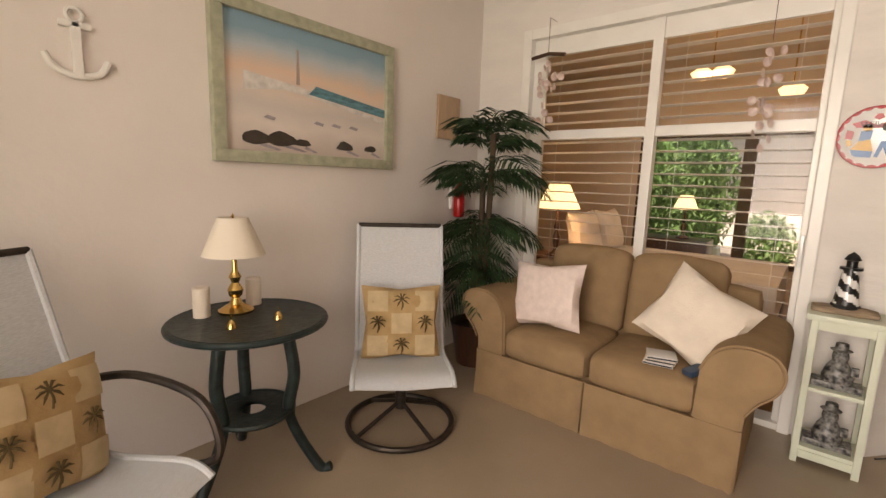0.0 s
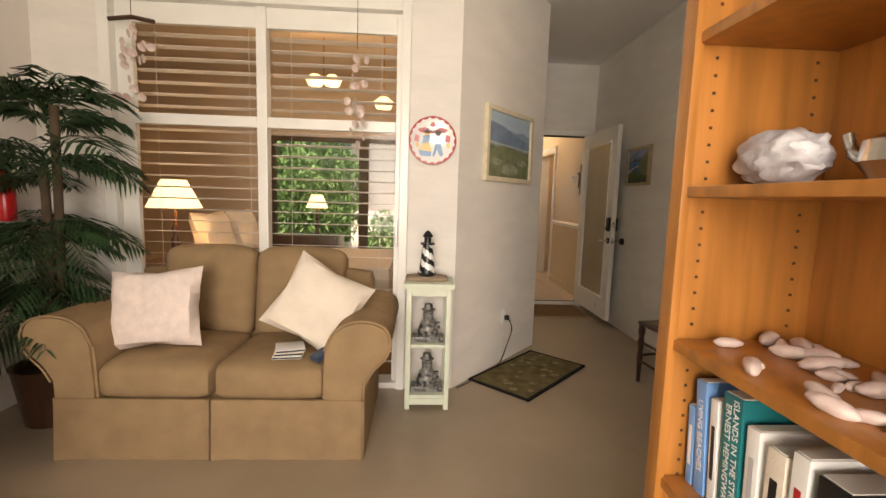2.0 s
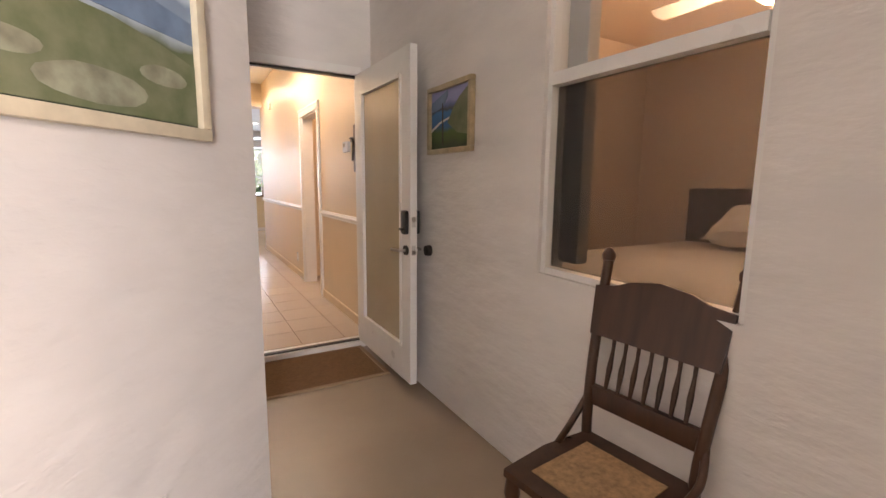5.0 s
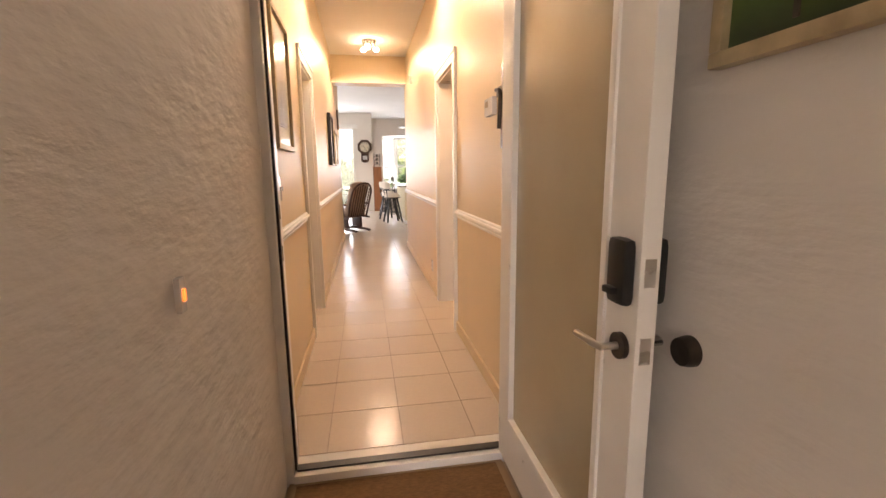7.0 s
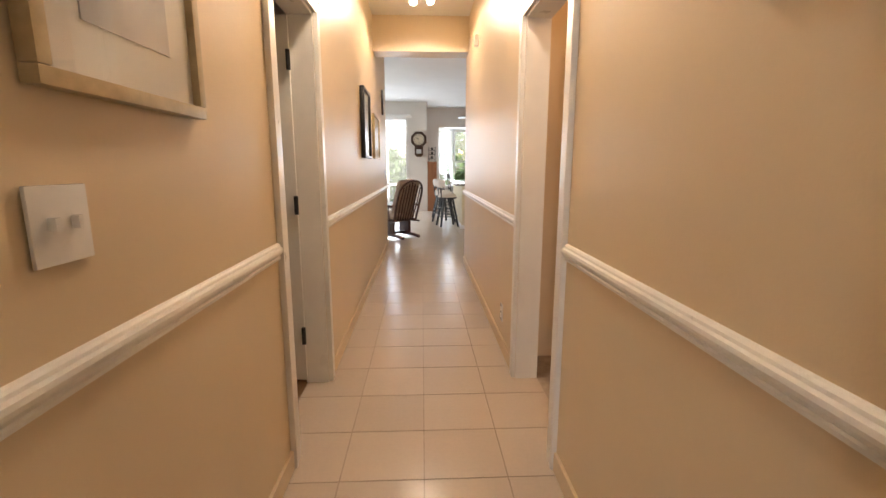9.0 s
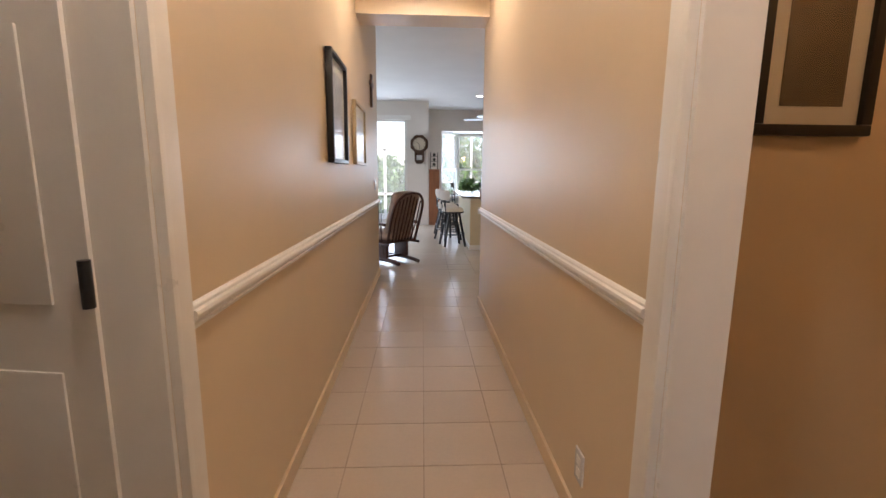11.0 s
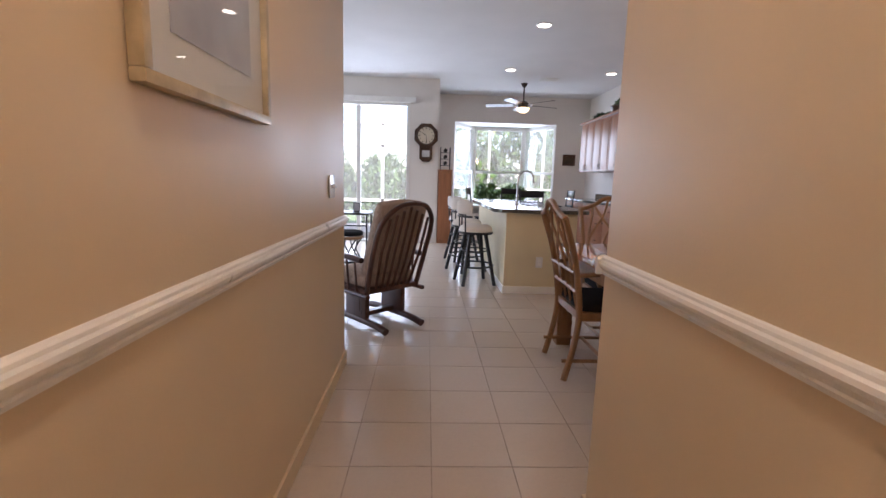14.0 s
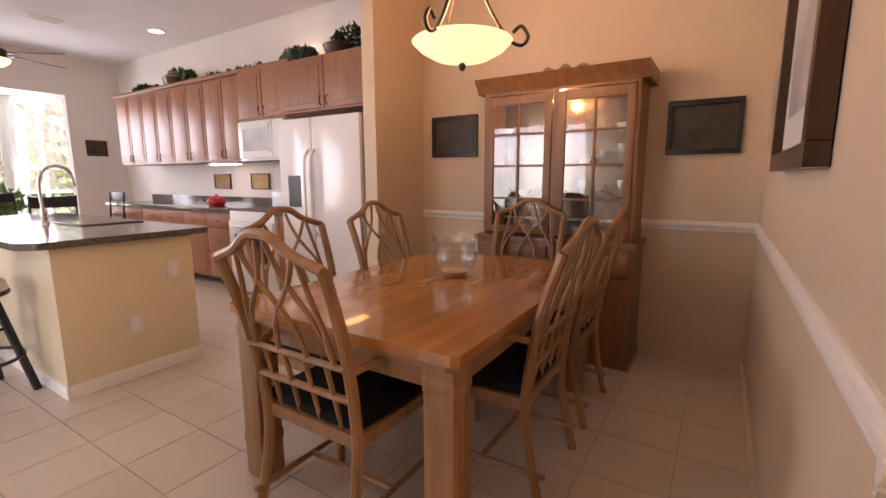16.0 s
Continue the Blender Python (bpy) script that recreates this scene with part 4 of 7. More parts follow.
# ---- rug, mats, outlet and cord ----
dm = thing("accent_rug", "moss green floral rug with a dark border", "rug", pose(1.87, 3.70, FL, 0, 0, 46))
part("field", box(-0.42, 0.42, -0.23, 0.23, 0, 0.012, 0.003), RUGM, dm)
for b in ((-0.44, 0.44, 0.23, 0.25), (-0.44, 0.44, -0.25, -0.23), (-0.44, -0.42, -0.23, 0.23), (0.42, 0.44, -0.23, 0.23)):
    part("border", box(*b, 0, 0.013), BLACKF, dm, smooth=False)
PETAL = material("rug_flower", (0.26, 0.2, 0.11), 0.95, vary=0.3)
for k in range(26):
    x, y, r = random.uniform(-0.38, 0.38), random.uniform(-0.19, 0.19), random.uniform(0.01, 0.024)
    part("woven_flower", prism([(x + r * (1 + 0.4 * math.cos(5 * a)) * math.cos(a), y + r * (1 + 0.4 * math.cos(5 * a)) * math.sin(a)) for a in [j * 0.314 for j in range(20)]], "z", 0.011, 0.0135), PETAL, dm, smooth=False)
mt = thing("door_mat", "brown woven sisal doormat with a pale edge", "doormat", pose(2.53, 5.64, FL))
part("weave", box(-0.43, 0.43, -0.29, 0.27, 0, 0.012, 0.002), SISAL, mt)
for b in ((-0.46, 0.46, 0.27, 0.29), (-0.46, 0.46, -0.31, -0.29), (-0.46, -0.43, -0.29, 0.27), (0.43, 0.46, -0.29, 0.27)):
    part("edge_band", box(*b, 0, 0.014), material("mat_edge", (0.36, 0.25, 0.15), 0.9), mt, smooth=False)
DW = pose(1.25, 3.41, 0, 0, 0, dang)


def wall_plate(m, label, name="wall_outlet", slots=2, w=0.075, h=0.118, kind="outlet"):
    t = thing(name, label, kind, m)
    part("cover_plate", box(-w / 2, w / 2, -0.007, 0, -h / 2, h / 2, 0.003), WHITE, t)
    for k in range(slots):
        if kind == "outlet":
            part("socket", box(-0.017, 0.017, -0.009, -0.007, -0.038 + k * 0.044, -0.006 + k * 0.044, 0.002), TRIM, t)
        else:
            x = (k - (slots - 1) / 2) * 0.046
            part("toggle", box(x - 0.006, x + 0.006, -0.02, -0.006, -0.008, 0.012, 0.002), WHITE, t)
    return t


wall_plate(DW @ pose(0.706, -0.002, 0.33), "grey wall outlet with a plug in it")
pg = thing("power_cord", "dark power cord running down to the floor", "cord", DW @ pose(0.706, -0.01, 0))
part("plug", box(-0.015, 0.015, -0.03, -0.002, 0.30, 0.335, 0.004), BLACK, pg)
part("cord", tube(curve_pts([(0, -0.03, 0.31), (0.05, -0.04, 0.22), (0.0, -0.03, 0.1), (-0.12, -0.02, 0.0 + FL + 0.008), (-0.5, -0.03, FL + 0.006), (-0.68, -0.02, FL + 0.006)], 8), 0.004, 6), BLACK, pg)

# ---- east window and the room behind ----
ew = thing("window_east", "white framed double hung window with a dark screen below", "window", kind="structure")
for n, b in (("window_frame", (3.13, 3.21, 3.19, 3.215, 0.9, 2.44)), ("window_frame", (3.13, 3.21, 3.985, 4.01, 0.9, 2.44)), ("window_frame", (3.13, 3.21, 3.215, 3.985, 2.41, 2.44)), ("meeting_rail", (3.12, 3.19, 3.215, 3.985, 1.66, 1.71))):
    part(n, box(*b, bev=0.004), TRIM, ew, smooth=False)
part("window_sill", box(3.135, 3.21, 3.215, 3.985, 0.9, 0.925), TRIM, ew, smooth=False)
for b, m_ in (((3.165, 3.169, 3.215, 3.985, 1.71, 2.41), GLASS), ((3.165, 3.169, 3.215, 3.985, 0.93, 1.66), SCREEN)):
    p = part("pane", box(*b), m_, ew, smooth=False)
    p.visible_shadow = False
part("rolled_shade", box(3.185, 3.25, 3.86, 3.97, 0.95, 2.4, 0.02), material("pale_curtain", (0.5, 0.5, 0.48), 0.9), ew)
setting("floor_guest_room", box(3.26, 6.2, 2.2, 5.94, -0.1, 0.0), SISAL, "tan guest room floor", "floor")
setting("ceiling_guest_room", box(3.26, 6.2, 2.2, 5.94, 2.7, 2.8), WARMWALL, "warm guest room ceiling", "ceiling")
setting("wall_guest_east", box(6.2, 6.3, 2.2, 5.94, 0, 2.7), WARMWALL, "warm painted guest room wall", "wall")
setting("wall_guest_north", box(3.26, 6.2, 5.84, 5.94, 0, 2.7), WARMWALL, "warm painted guest room wall", "wall")
setting("wall_guest_south", box(3.26, 6.2, 2.1, 2.2, 0, 2.7), WARMWALL, "warm painted guest room wall", "wall")
gb = thing("bed", "guest bed with pale peach linen and a pillow", "bed", pose(4.6, 4.2, 0))
part("mattress", box(-0.75, 1.5, -0.6, 1.0, 0.25, 0.75, 0.1), BEDM, gb)
part("bed_base", box(-0.75, 1.5, -0.6, 1.0, 0, 0.25), DARKW, gb)
part("pillow", pillow(0.7, 0.5, 0.22), BEDM, gb).matrix_basis = pose(1.2, 0.2, 0.95, -60, 0, -90)
part("headboard", box(1.5, 1.56, -0.6, 1.0, 0, 1.25, 0.02), DARKW, gb)


def ceiling_fan(m, drop, label, blades=5, lit=True, blade_mat=DARKW, rl=0.5):
    t = thing("ceiling_fan", label, "ceiling fan", m)
    part("downrod", tube([(0, 0, 0), (0, 0, drop)], 0.013), BRONZE, t)
    part("canopy", lathe([(0, drop - 0.07), (0.03, drop - 0.07), (0.065, drop - 0.005), (0.065, drop), (0, drop)], 20), BRONZE, t)
    part("motor", lathe([(0, -0.02), (0.09, -0.02), (0.1, 0.0), (0.1, 0.06), (0.07, 0.09), (0, 0.1)], 24), BRONZE, t)
    for k in range(blades):
        b = part("blade", prism([(0.16, -0.05), (0.2, -0.065), (0.2 + rl, -0.075), (0.23 + rl, 0), (0.2 + rl, 0.075), (0.2, 0.065), (0.16, 0.05)], "z", -0.004, 0.004), blade_mat, t, smooth=False)
        b.matrix_basis = pose(0, 0, 0.03, 0, 0, 360 / blades * k + 18) @ pose(0, 0, 0, 12, 0, 0)
        part("blade_iron", box(0.08, 0.2, -0.02, 0.02, 0.02, 0.03, m=pose(0, 0, 0, 0, 0, 360 / blades * k + 18)), BRONZE, t, smooth=False)
    part("light_bowl", lathe([(0, -0.12), (0.06, -0.11), (0.11, -0.07), (0.125, -0.03), (0.09, -0.022), (0, -0.02)], 24), SHADE, t, "glowing frosted glass bowl")
    return t


ceiling_fan(pose(4.6, 3.9, 2.35), 0.35, "brass ceiling fan with a lit glass bowl", 5, True, BEDM)
lamp("guest_room_bulb", "POINT", (4.6, 3.9, 2.12), 60, (1, 0.74, 0.48), 0.12)

# ---- closet door with a framed print ----
cd = thing("door_closet", "white flush closet door with chrome hinges", "door", pose(1.86, 1.28, 0, 0, 0, 45), kind="structure")
part("leaf", box(0.44, 1.315, 0.004, 0.035, FL + 0.01, 2.0, 0.004), TRIM, cd)
for z in (0.33, 0.99, 1.67):
    part("hinge", tube([(1.33, 0.035, z), (1.33, 0.035, z + 0.1)], 0.008), CHROME, cd)
for b in ((1.345, 1.425, 0.003, 0.02, FL, 2.05), (0.35, 0.43, 0.003, 0.02, FL, 2.05), (0.43, 1.345, 0.003, 0.02, 2.01, 2.08)):
    part("casing", box(*b, bev=0.003), PINKWALL, cd)
picture("picture", pose(1.86, 1.28, 0, 0, 0, 45) @ pose(0.62, 0.04, 1.74, 0, 0, 180), 0.42, 0.85, 0.035, BLACK, GREYART, "tall grey print in a thick black frame", 0.06, 0.05)

# ---- carved side chair ----
cc = thing("side_chair", "antique dark wooden pressed-back chair with a cane seat", "chair", pose(2.85, 3.41, FL, 0, 0, -84))
part("seat", prism([(-0.2, -0.2), (0.2, -0.2), (0.215, 0.0), (0.19, 0.2), (-0.19, 0.2), (-0.215, 0.0)], "z", 0.43, 0.455), DARKW, cc)
part("cane_panel", prism([(-0.14, -0.14), (0.14, -0.14), (0.14, 0.13), (-0.14, 0.13)], "z", 0.455, 0.459), material("cane", (0.42, 0.26, 0.13), 0.7, vary=0.3, scale=60), cc)
for sx in (-1, 1):
    part("leg", lathe([(0.0, 0), (0.013, 0), (0.016, 0.08), (0.022, 0.2), (0.016, 0.24), (0.024, 0.3), (0.017, 0.34), (0.026, 0.38), (0.02, 0.43), (0, 0.43)], 12, (sx * 0.18, -0.18, 0)), DARKW, cc)
    part("back_post", tube(curve_pts([(sx * 0.19, 0.24, 0), (sx * 0.185, 0.19, 0.42), (sx * 0.2, 0.22, 0.7), (sx * 0.22, 0.31, 1.06)], 6), [0.018] * 19), DARKW, cc)
    part("finial", lathe([(0, 0), (0.022, 0.01), (0.024, 0.03), (0.012, 0.05), (0, 0.055)], 12, (sx * 0.22, 0.31, 1.05)), DARKW, cc)
    part("hip_brace", tube(curve_pts([(sx * 0.2, 0.05, 0.45), (sx * 0.215, 0.15, 0.5), (sx * 0.195, 0.21, 0.6)], 5), 0.012), DARKW, cc)
    part("side_stretcher", tube([(sx * 0.18, -0.18, 0.2), (sx * 0.187, 0.215, 0.22)], 0.01), DARKW, cc)
for z in (0.16, 0.3):
    part("front_stretcher", tube([(-0.18, -0.18, z), (0.18, -0.18, z)], 0.011), DARKW, cc)
part("crest_rail", prism([(-0.21, 0.86), (0.21, 0.86), (0.225, 1.03), (0.15, 1.04), (0.1, 1.06), (0, 1.075), (-0.1, 1.06), (-0.15, 1.04), (-0.225, 1.03)], "y", -0.012, 0.012), DARKW, cc).matrix_basis = pose(0, 0.02, -0.03, -13.5, 0, 0)
part("lower_rail", box(-0.2, 0.2, 0.195, 0.22, 0.56, 0.63, 0.005), DARKW, cc)
for k in range(7):
    x = (k - 3) * 0.045
    part("spindle", tube([(x, 0.208, 0.62), (x, 0.225, 0.7), (x, 0.24, 0.76), (x, 0.25, 0.84)], [0.006, 0.010, 0.006, 0.008], 8), DARKW, cc)

# ---- oak bookcase ----
bx0, bx1, by0, by1 = 1.54, 1.85, 0.42, 1.385
bc = thing("bookcase", "golden oak bookcase with adjustable shelves", "bookcase", pose(0, 0, FL))
for y0, y1 in ((by1 - 0.02, by1), (by0, by0 + 0.02)):
    part("side_panel", box(bx0 + 0.02, bx1, y0, y1, 0, 2.15, 0.002), OAK, bc)
    part("face_stile", box(bx0, bx0 + 0.02, y0 - 0.012, y1 + 0.012, 0, 2.15, 0.006), OAK, bc)
part("back_panel", box(bx1, bx1 + 0.008, by0, by1, 0, 2.15), OAK, bc, smooth=False)
shelf_z = (0.05, 0.38, 0.712, 1.022, 1.342, 1.642, 1.9, 2.12)
for z in shelf_z:
    part("shelf", box(bx0 + 0.012, bx1, by0 + 0.022, by1 - 0.022, z - 0.022, z, 0.004), OAK, bc)
bm = bmesh.new()
for k in range(55):
    for x in (bx0 + 0.055, bx1 - 0.045):
        add_box(bm, x - 0.003, x + 0.003, by1 - 0.0215, by1 - 0.0195, 0.2 + k * 0.034, 0.206 + k * 0.034)
tagged(part("shelf_pin_holes", bm, DARKW, bc, smooth=False), kind="stuff")


def shell(m, s, label, mat=SHELL, spiky=True):
    bm = bmesh.new()
    bmesh.ops.create_icosphere(bm, subdivisions=4 if spiky else 3, radius=1)
    for v in bm.verts:
        a = math.atan2(v.co.z, v.co.x)
        r = 1 + (0.08 * noise.noise(v.co * 9) + 0.14 * noise.noise(v.co * 3.1) + 0.1 * max(0, math.sin(9 * a)) ** 3 * max(0, math.sin(6 * v.co.y + 0.6)) if spiky else 0.05 * math.sin(9 * v.co.x))
        v.co = Vector((v.co.x * (1.25 - 0.35 * v.co.x), v.co.y * (0.7 if spiky else 0.5), v.co.z * (0.72 if spiky else 0.45) * (1 - 0.35 * v.co.x))) * r * s
    return tagged(link("sea_shell", bm, mat, None, "", True, m), label, "shell")


WSHELL = material("white_conch", (0.66, 0.64, 0.66), 0.45, vary=0.3, scale=16, colour2=(0.30, 0.28, 0.31), bump=0.6, bump_scale=30)
shell(pose(1.655, 1.225, FL + 1.342 + 0.05, 0, 0, -80), 0.066, "large white knobbly conch shell on the shelf", WSHELL)
ew_ = thing("pewter_teapot", "small tarnished pewter teapot on the shelf", "teapot", pose(1.69, 1.06, FL + 1.343))
part("body", lathe([(0, 0), (0.04, 0), (0.06, 0.03), (0.055, 0.06), (0.025, 0.075), (0.03, 0.08), (0.0, 0.1)], 20), CHROME, ew_)
part("spout", tube(curve_pts([(0, 0.05, 0.03), (0, 0.085, 0.05), (0, 0.1, 0.08)], 5), [0.012] * 6 + [0.008] * 5), CHROME, ew_)
part("handle", tube(curve_pts([(0, -0.05, 0.06), (0, -0.09, 0.06), (0, -0.055, 0.02)], 6), 0.005), CHROME, ew_)
for k in range(44):
    s = random.uniform(0.014, 0.03)
    shell(pose(1.585 + random.uniform(0, 0.2), 1.33 - 0.014 * k + random.uniform(-0.02, 0.02), FL + 1.022 + s * 0.42, 0, random.uniform(-10, 10), random.uniform(0, 360)), s, "small pale pink sea shell on the shelf", SHELL, False)["group"] = "shells on the bookcase"


def book(y, w, h, d, mat, label, title="", tcol=None, lean=0):
    t = thing("book", label, "book", pose(bx0 + 0.06, y, FL + 0.712, lean, 0, 0), "books on the bookcase")
    part("cover", box(0, d, -w / 2, w / 2, 0, h, 0.003), mat, t)
    part("page_block", box(0.004, d + 0.001, -w / 2 + 0.003, w / 2 - 0.003, 0.003, h + 0.0015), PAPER, t, smooth=False)
    if title:
        cu = bpy.data.curves.new("title", "FONT")
        cu.body, cu.size, cu.extrude = title, w * 0.62 if "\n" not in title else w * 0.4, 0.0004
        cu.align_x, cu.align_y = "CENTER", "CENTER"
        ob = new("spine_title", cu)
        ob.parent = t
        ob.matrix_basis = pose(-0.0008, 0, h * 0.52) @ Matrix(((0, 0, -1, 0), (0, -1, 0, 0), (-1, 0, 0, 0), (0, 0, 0, 1)))
        cu.materials.append(tcol)
    else:
        part("title_bar", box(-0.0008, 0, -w * 0.2, w * 0.2, h * 0.25, h * 0.75), tcol or BLACK, t, smooth=False)


TEAL = material("teal_cover", (0.0, 0.17, 0.19), 0.4)
LBLU = material("pale_blue_cover", (0.16, 0.35, 0.68), 0.4)
for y, w, h, d, m_, lb, ti, tc_, ln in ((1.335, 0.02, 0.17, 0.13, LBLU, "thin light blue paperback book", "", WHITE, -3), (1.30, 0.032, 0.235, 0.17, LBLU, "light blue book titled in white", "LIVING BEACHES", WHITE, -5), (1.262, 0.022, 0.215, 0.16, WHITE, "slim white spined paperback book", "", BLACK, -4),
                                    (1.215, 0.05, 0.245, 0.18, TEAL, "teal hardback book with white lettering", "ISLANDS IN THE STREAM\nERNEST HEMINGWAY", WHITE, -3), (1.165, 0.03, 0.21, 0.16, WHITE, "slim white spined paperback book", "", GREYART, -2),
                                    (1.12, 0.038, 0.2, 0.16, CREAM, "thick cream spined paperback book", "", BLACK, 0), (1.075, 0.03, 0.22, 0.17, WHITE, "white book with dark lettering", "", RED, 0), (1.02, 0.05, 0.21, 0.17, BLACK, "black book with orange lettering", "", YEL, 0), (0.97, 0.03, 0.19, 0.15, GREYART, "slim worn grey paperback book", "", WHITE, 0)):
    book(y, w, h, d, m_, lb, ti, tc_, ln)
gbx = thing("cup", "small white cup on the upper shelf", "cup", pose(1.62, 1.25, FL + 1.643))
part("bowl", lathe([(0, 0), (0.03, 0), (0.035, 0.02), (0.03, 0.022), (0, 0.01)], 18), WHITE, gbx)

# ---- iron table with its lamp ----
tb = thing("iron_table", "round black cast iron table with verdigris legs", "table", pose(-0.99, 1.19, FL))
tb.scale = (1.1, 1.1, 1.1)
part("top", lathe([(0, 0.655), (0.28, 0.655), (0.295, 0.66), (0.3, 0.675), (0.29, 0.685), (0.27, 0.68), (0, 0.68)], 40), IRON, tb)
part("rim", tube(ring_pts(0.297, 0.672, 44), 0.012, 8), IRON, tb)
for k in range(3):
    a = math.radians(-75 + 120 * k)
    part("leg", tube(curve_pts([(0.14 * math.cos(a), 0.14 * math.sin(a), 0.655), (0.17 * math.cos(a), 0.17 * math.sin(a), 0.45), (0.15 * math.cos(a), 0.15 * math.sin(a), 0.25), (0.27 * math.cos(a), 0.27 * math.sin(a), 0.02), (0.32 * math.cos(a), 0.32 * math.sin(a), 0.015)], 6), [0.026] * 12 + [0.022] * 13), IRON, tb)
part("lower_shelf", lathe([(0.05, 0.28), (0.16, 0.28), (0.165, 0.29), (0.05, 0.29)], 24), IRON, tb)
part("shelf_ring", tube(ring_pts(0.16, 0.285, 30), 0.011, 6), IRON, tb)
table_lamp(pose(-1.12, 1.19, 0.7005), False, "brass table lamp with an ivory pleated shade", BRASS, 0.27, (0.065, 0.135), 0.17)
for dx, dy in ((-0.16, -0.14), (-0.2, 0.12)):
    cdl = thing("candle", "ivory pillar candle on the iron table", "candle", pose(-0.99 + dx, 1.19 + dy, 0.7005))
    part("wax", lathe([(0, 0), (0.036, 0), (0.036, 0.13), (0.03, 0.134), (0, 0.128)], 18), CREAM, cdl)
for dx, dy in ((0.08, -0.12), (0.1, 0.08)):
    bl_ = thing("hand_bell", "small brass bell ornament on the iron table", "bell", pose(-0.99 + dx, 1.19 + dy, 0.7005))
    part("bell", lathe([(0.02, 0), (0.018, 0.01), (0.01, 0.03), (0.004, 0.036), (0.004, 0.055), (0, 0.056)], 14), BRASS, bl_)

# ---- sling chairs ----


def strip(pts, w, th=0.006, ax=0):
    """A band of cloth following pts in y-z, w wide along x."""
    bm = bmesh.new()
    rows = []
    for i, (y, z) in enumerate(pts):
        rows.append([bm.verts.new((-w / 2, y, z)), bm.verts.new((0, y, z - 0.012)), bm.verts.new((w / 2, y, z)), bm.verts.new((w / 2, y + th, z - th)), bm.verts.new((0, y + th, z - 0.012 - th)), bm.verts.new((-w / 2, y + th, z - th))])
    for a, b in zip(rows, rows[1:]):
        for i in range(6):
            bm.faces.new((a[i], a[(i + 1) % 6], b[(i + 1) % 6], b[i]))
    bm.faces.new(rows[0]), bm.faces.new(rows[-1][::-1])
    bmesh.ops.recalc_face_normals(bm, faces=bm.faces[:])
    return bm


def sling_chair(m, label, swivel, arms):
    t = thing("sling_chair", label, "chair", m, "white sling patio chairs")
    prof = [(p.y, p.z) for p in curve_pts([(0, -0.30, 0.36), (0, -0.2, 0.40), (0, 0.1, 0.37), (0, 0.2, 0.42), (0, 0.28, 0.7), (0, 0.40, 1.1)], 6)]
    part("sling", strip(prof, 0.50), SLING, t, "white woven mesh sling")
    for sx in (-1, 1):
        part("side_rail", tube([(sx * 0.255, y, z) for y, z in prof], 0.013, 8), SLING, t)
        if arms:
            part("arm", tube(curve_pts([(sx * 0.27, 0.27, 0.62), (sx * 0.31, 0.05, 0.66), (sx * 0.31, -0.22, 0.6), (sx * 0.29, -0.3, 0.42), (sx * 0.26, -0.15, 0.36)], 6), 0.016, 8), BRONZE, t)
    part("top_bar", tube([(-0.255, prof[-1][0], prof[-1][1]), (0.255, prof[-1][0], prof[-1][1])], 0.013), BRONZE, t)
    if swivel:
        part("base_ring", tube(ring_pts(0.295, 0.02, 36), 0.017, 8), BRONZE, t)
        part("post", lathe([(0, 0.1), (0.03, 0.1), (0.03, 0.32), (0.14, 0.34), (0, 0.345)], 16), BRONZE, t)
        for k in range(4):
            a = k * math.pi / 2 + 0.6
            part("spoke", tube([(0, 0, 0.14), (0.295 * math.cos(a), 0.295 * math.sin(a), 0.02)], 0.012), BRONZE, t)
    return t


sling_chair(pose(-0.79, 1.95, FL, 0, 0, 48), "white sling patio chair on a round bronze swivel base", True, False)
c = cushion(PALMC, pose(-0.79, 1.95, FL, 0, 0, 48) @ pose(0, 0.12, 0.565, -12, 0, 0), "tan pillow printed with palm trees", 0.46, 0.43, 0.14)
sling_chair(pose(-0.72, 0.47, FL, 0, 0, 118), "white sling patio chair with curved bronze arms", True, True)
c = cushion(PALMC, pose(-0.72, 0.47, FL, 0, 0, 118) @ pose(0.03, 0.12, 0.58, -12, 8, 0), "tan pillow printed with palm trees", 0.42, 0.42, 0.13)

# ---- entrance door ----
dj = thing("door_frame_entry", "white door frame with a black weather strip", "door frame", kind="structure")
for b in ((2.03, 2.09, 5.925, 6.08, FL, 2.10), (3.025, 3.085, 5.925, 6.08, FL, 2.10), (2.09, 3.025, 5.925, 6.08, 2.06, 2.12)):
    part("jamb", box(*b, bev=0.004), TRIM, dj)
for b in ((2.09, 2.10, 5.958, 5.978, 0.0, 2.06), (3.015, 3.025, 5.958, 5.978, 0.0, 2.045), (2.10, 3.025, 5.95, 5.99, 2.045, 2.06), (2.10, 3.015, 5.95, 5.99, 0.0, 0.008)):
    part("weather_strip", box(*b), BLACK, dj, smooth=False)
part("threshold", box(2.09, 3.025, 5.92, 6.06, FL, -0.001, 0.004), TRIM, dj)
for z in (0.9, 1.07):
    part("strike_plate", box(2.091, 2.094, 6.0, 6.03, z, z + 0.06), CHROME, dj, smooth=False)
ed = thing("door_entry", "white entrance door with a tall frosted pane, open", "door", pose(3.02, 5.915, 0.0, 0, 0, -89.8))
W = 0.94
for b in ((0, 0.13, 0.02, 2.05), (W - 0.13, W, 0.02, 2.05), (0.13, W - 0.13, 0.02, 0.24), (0.13, W - 0.13, 1.9, 2.05)):
    part("door_rail", box(b[0], b[1], -0.045, 0, b[2], b[3], 0.003), TRIM, ed, smooth=False)
FROST = material("frosted_glass", (0.42, 0.36, 0.25), 0.18, vary=0.06, scale=3, spec=0.6)
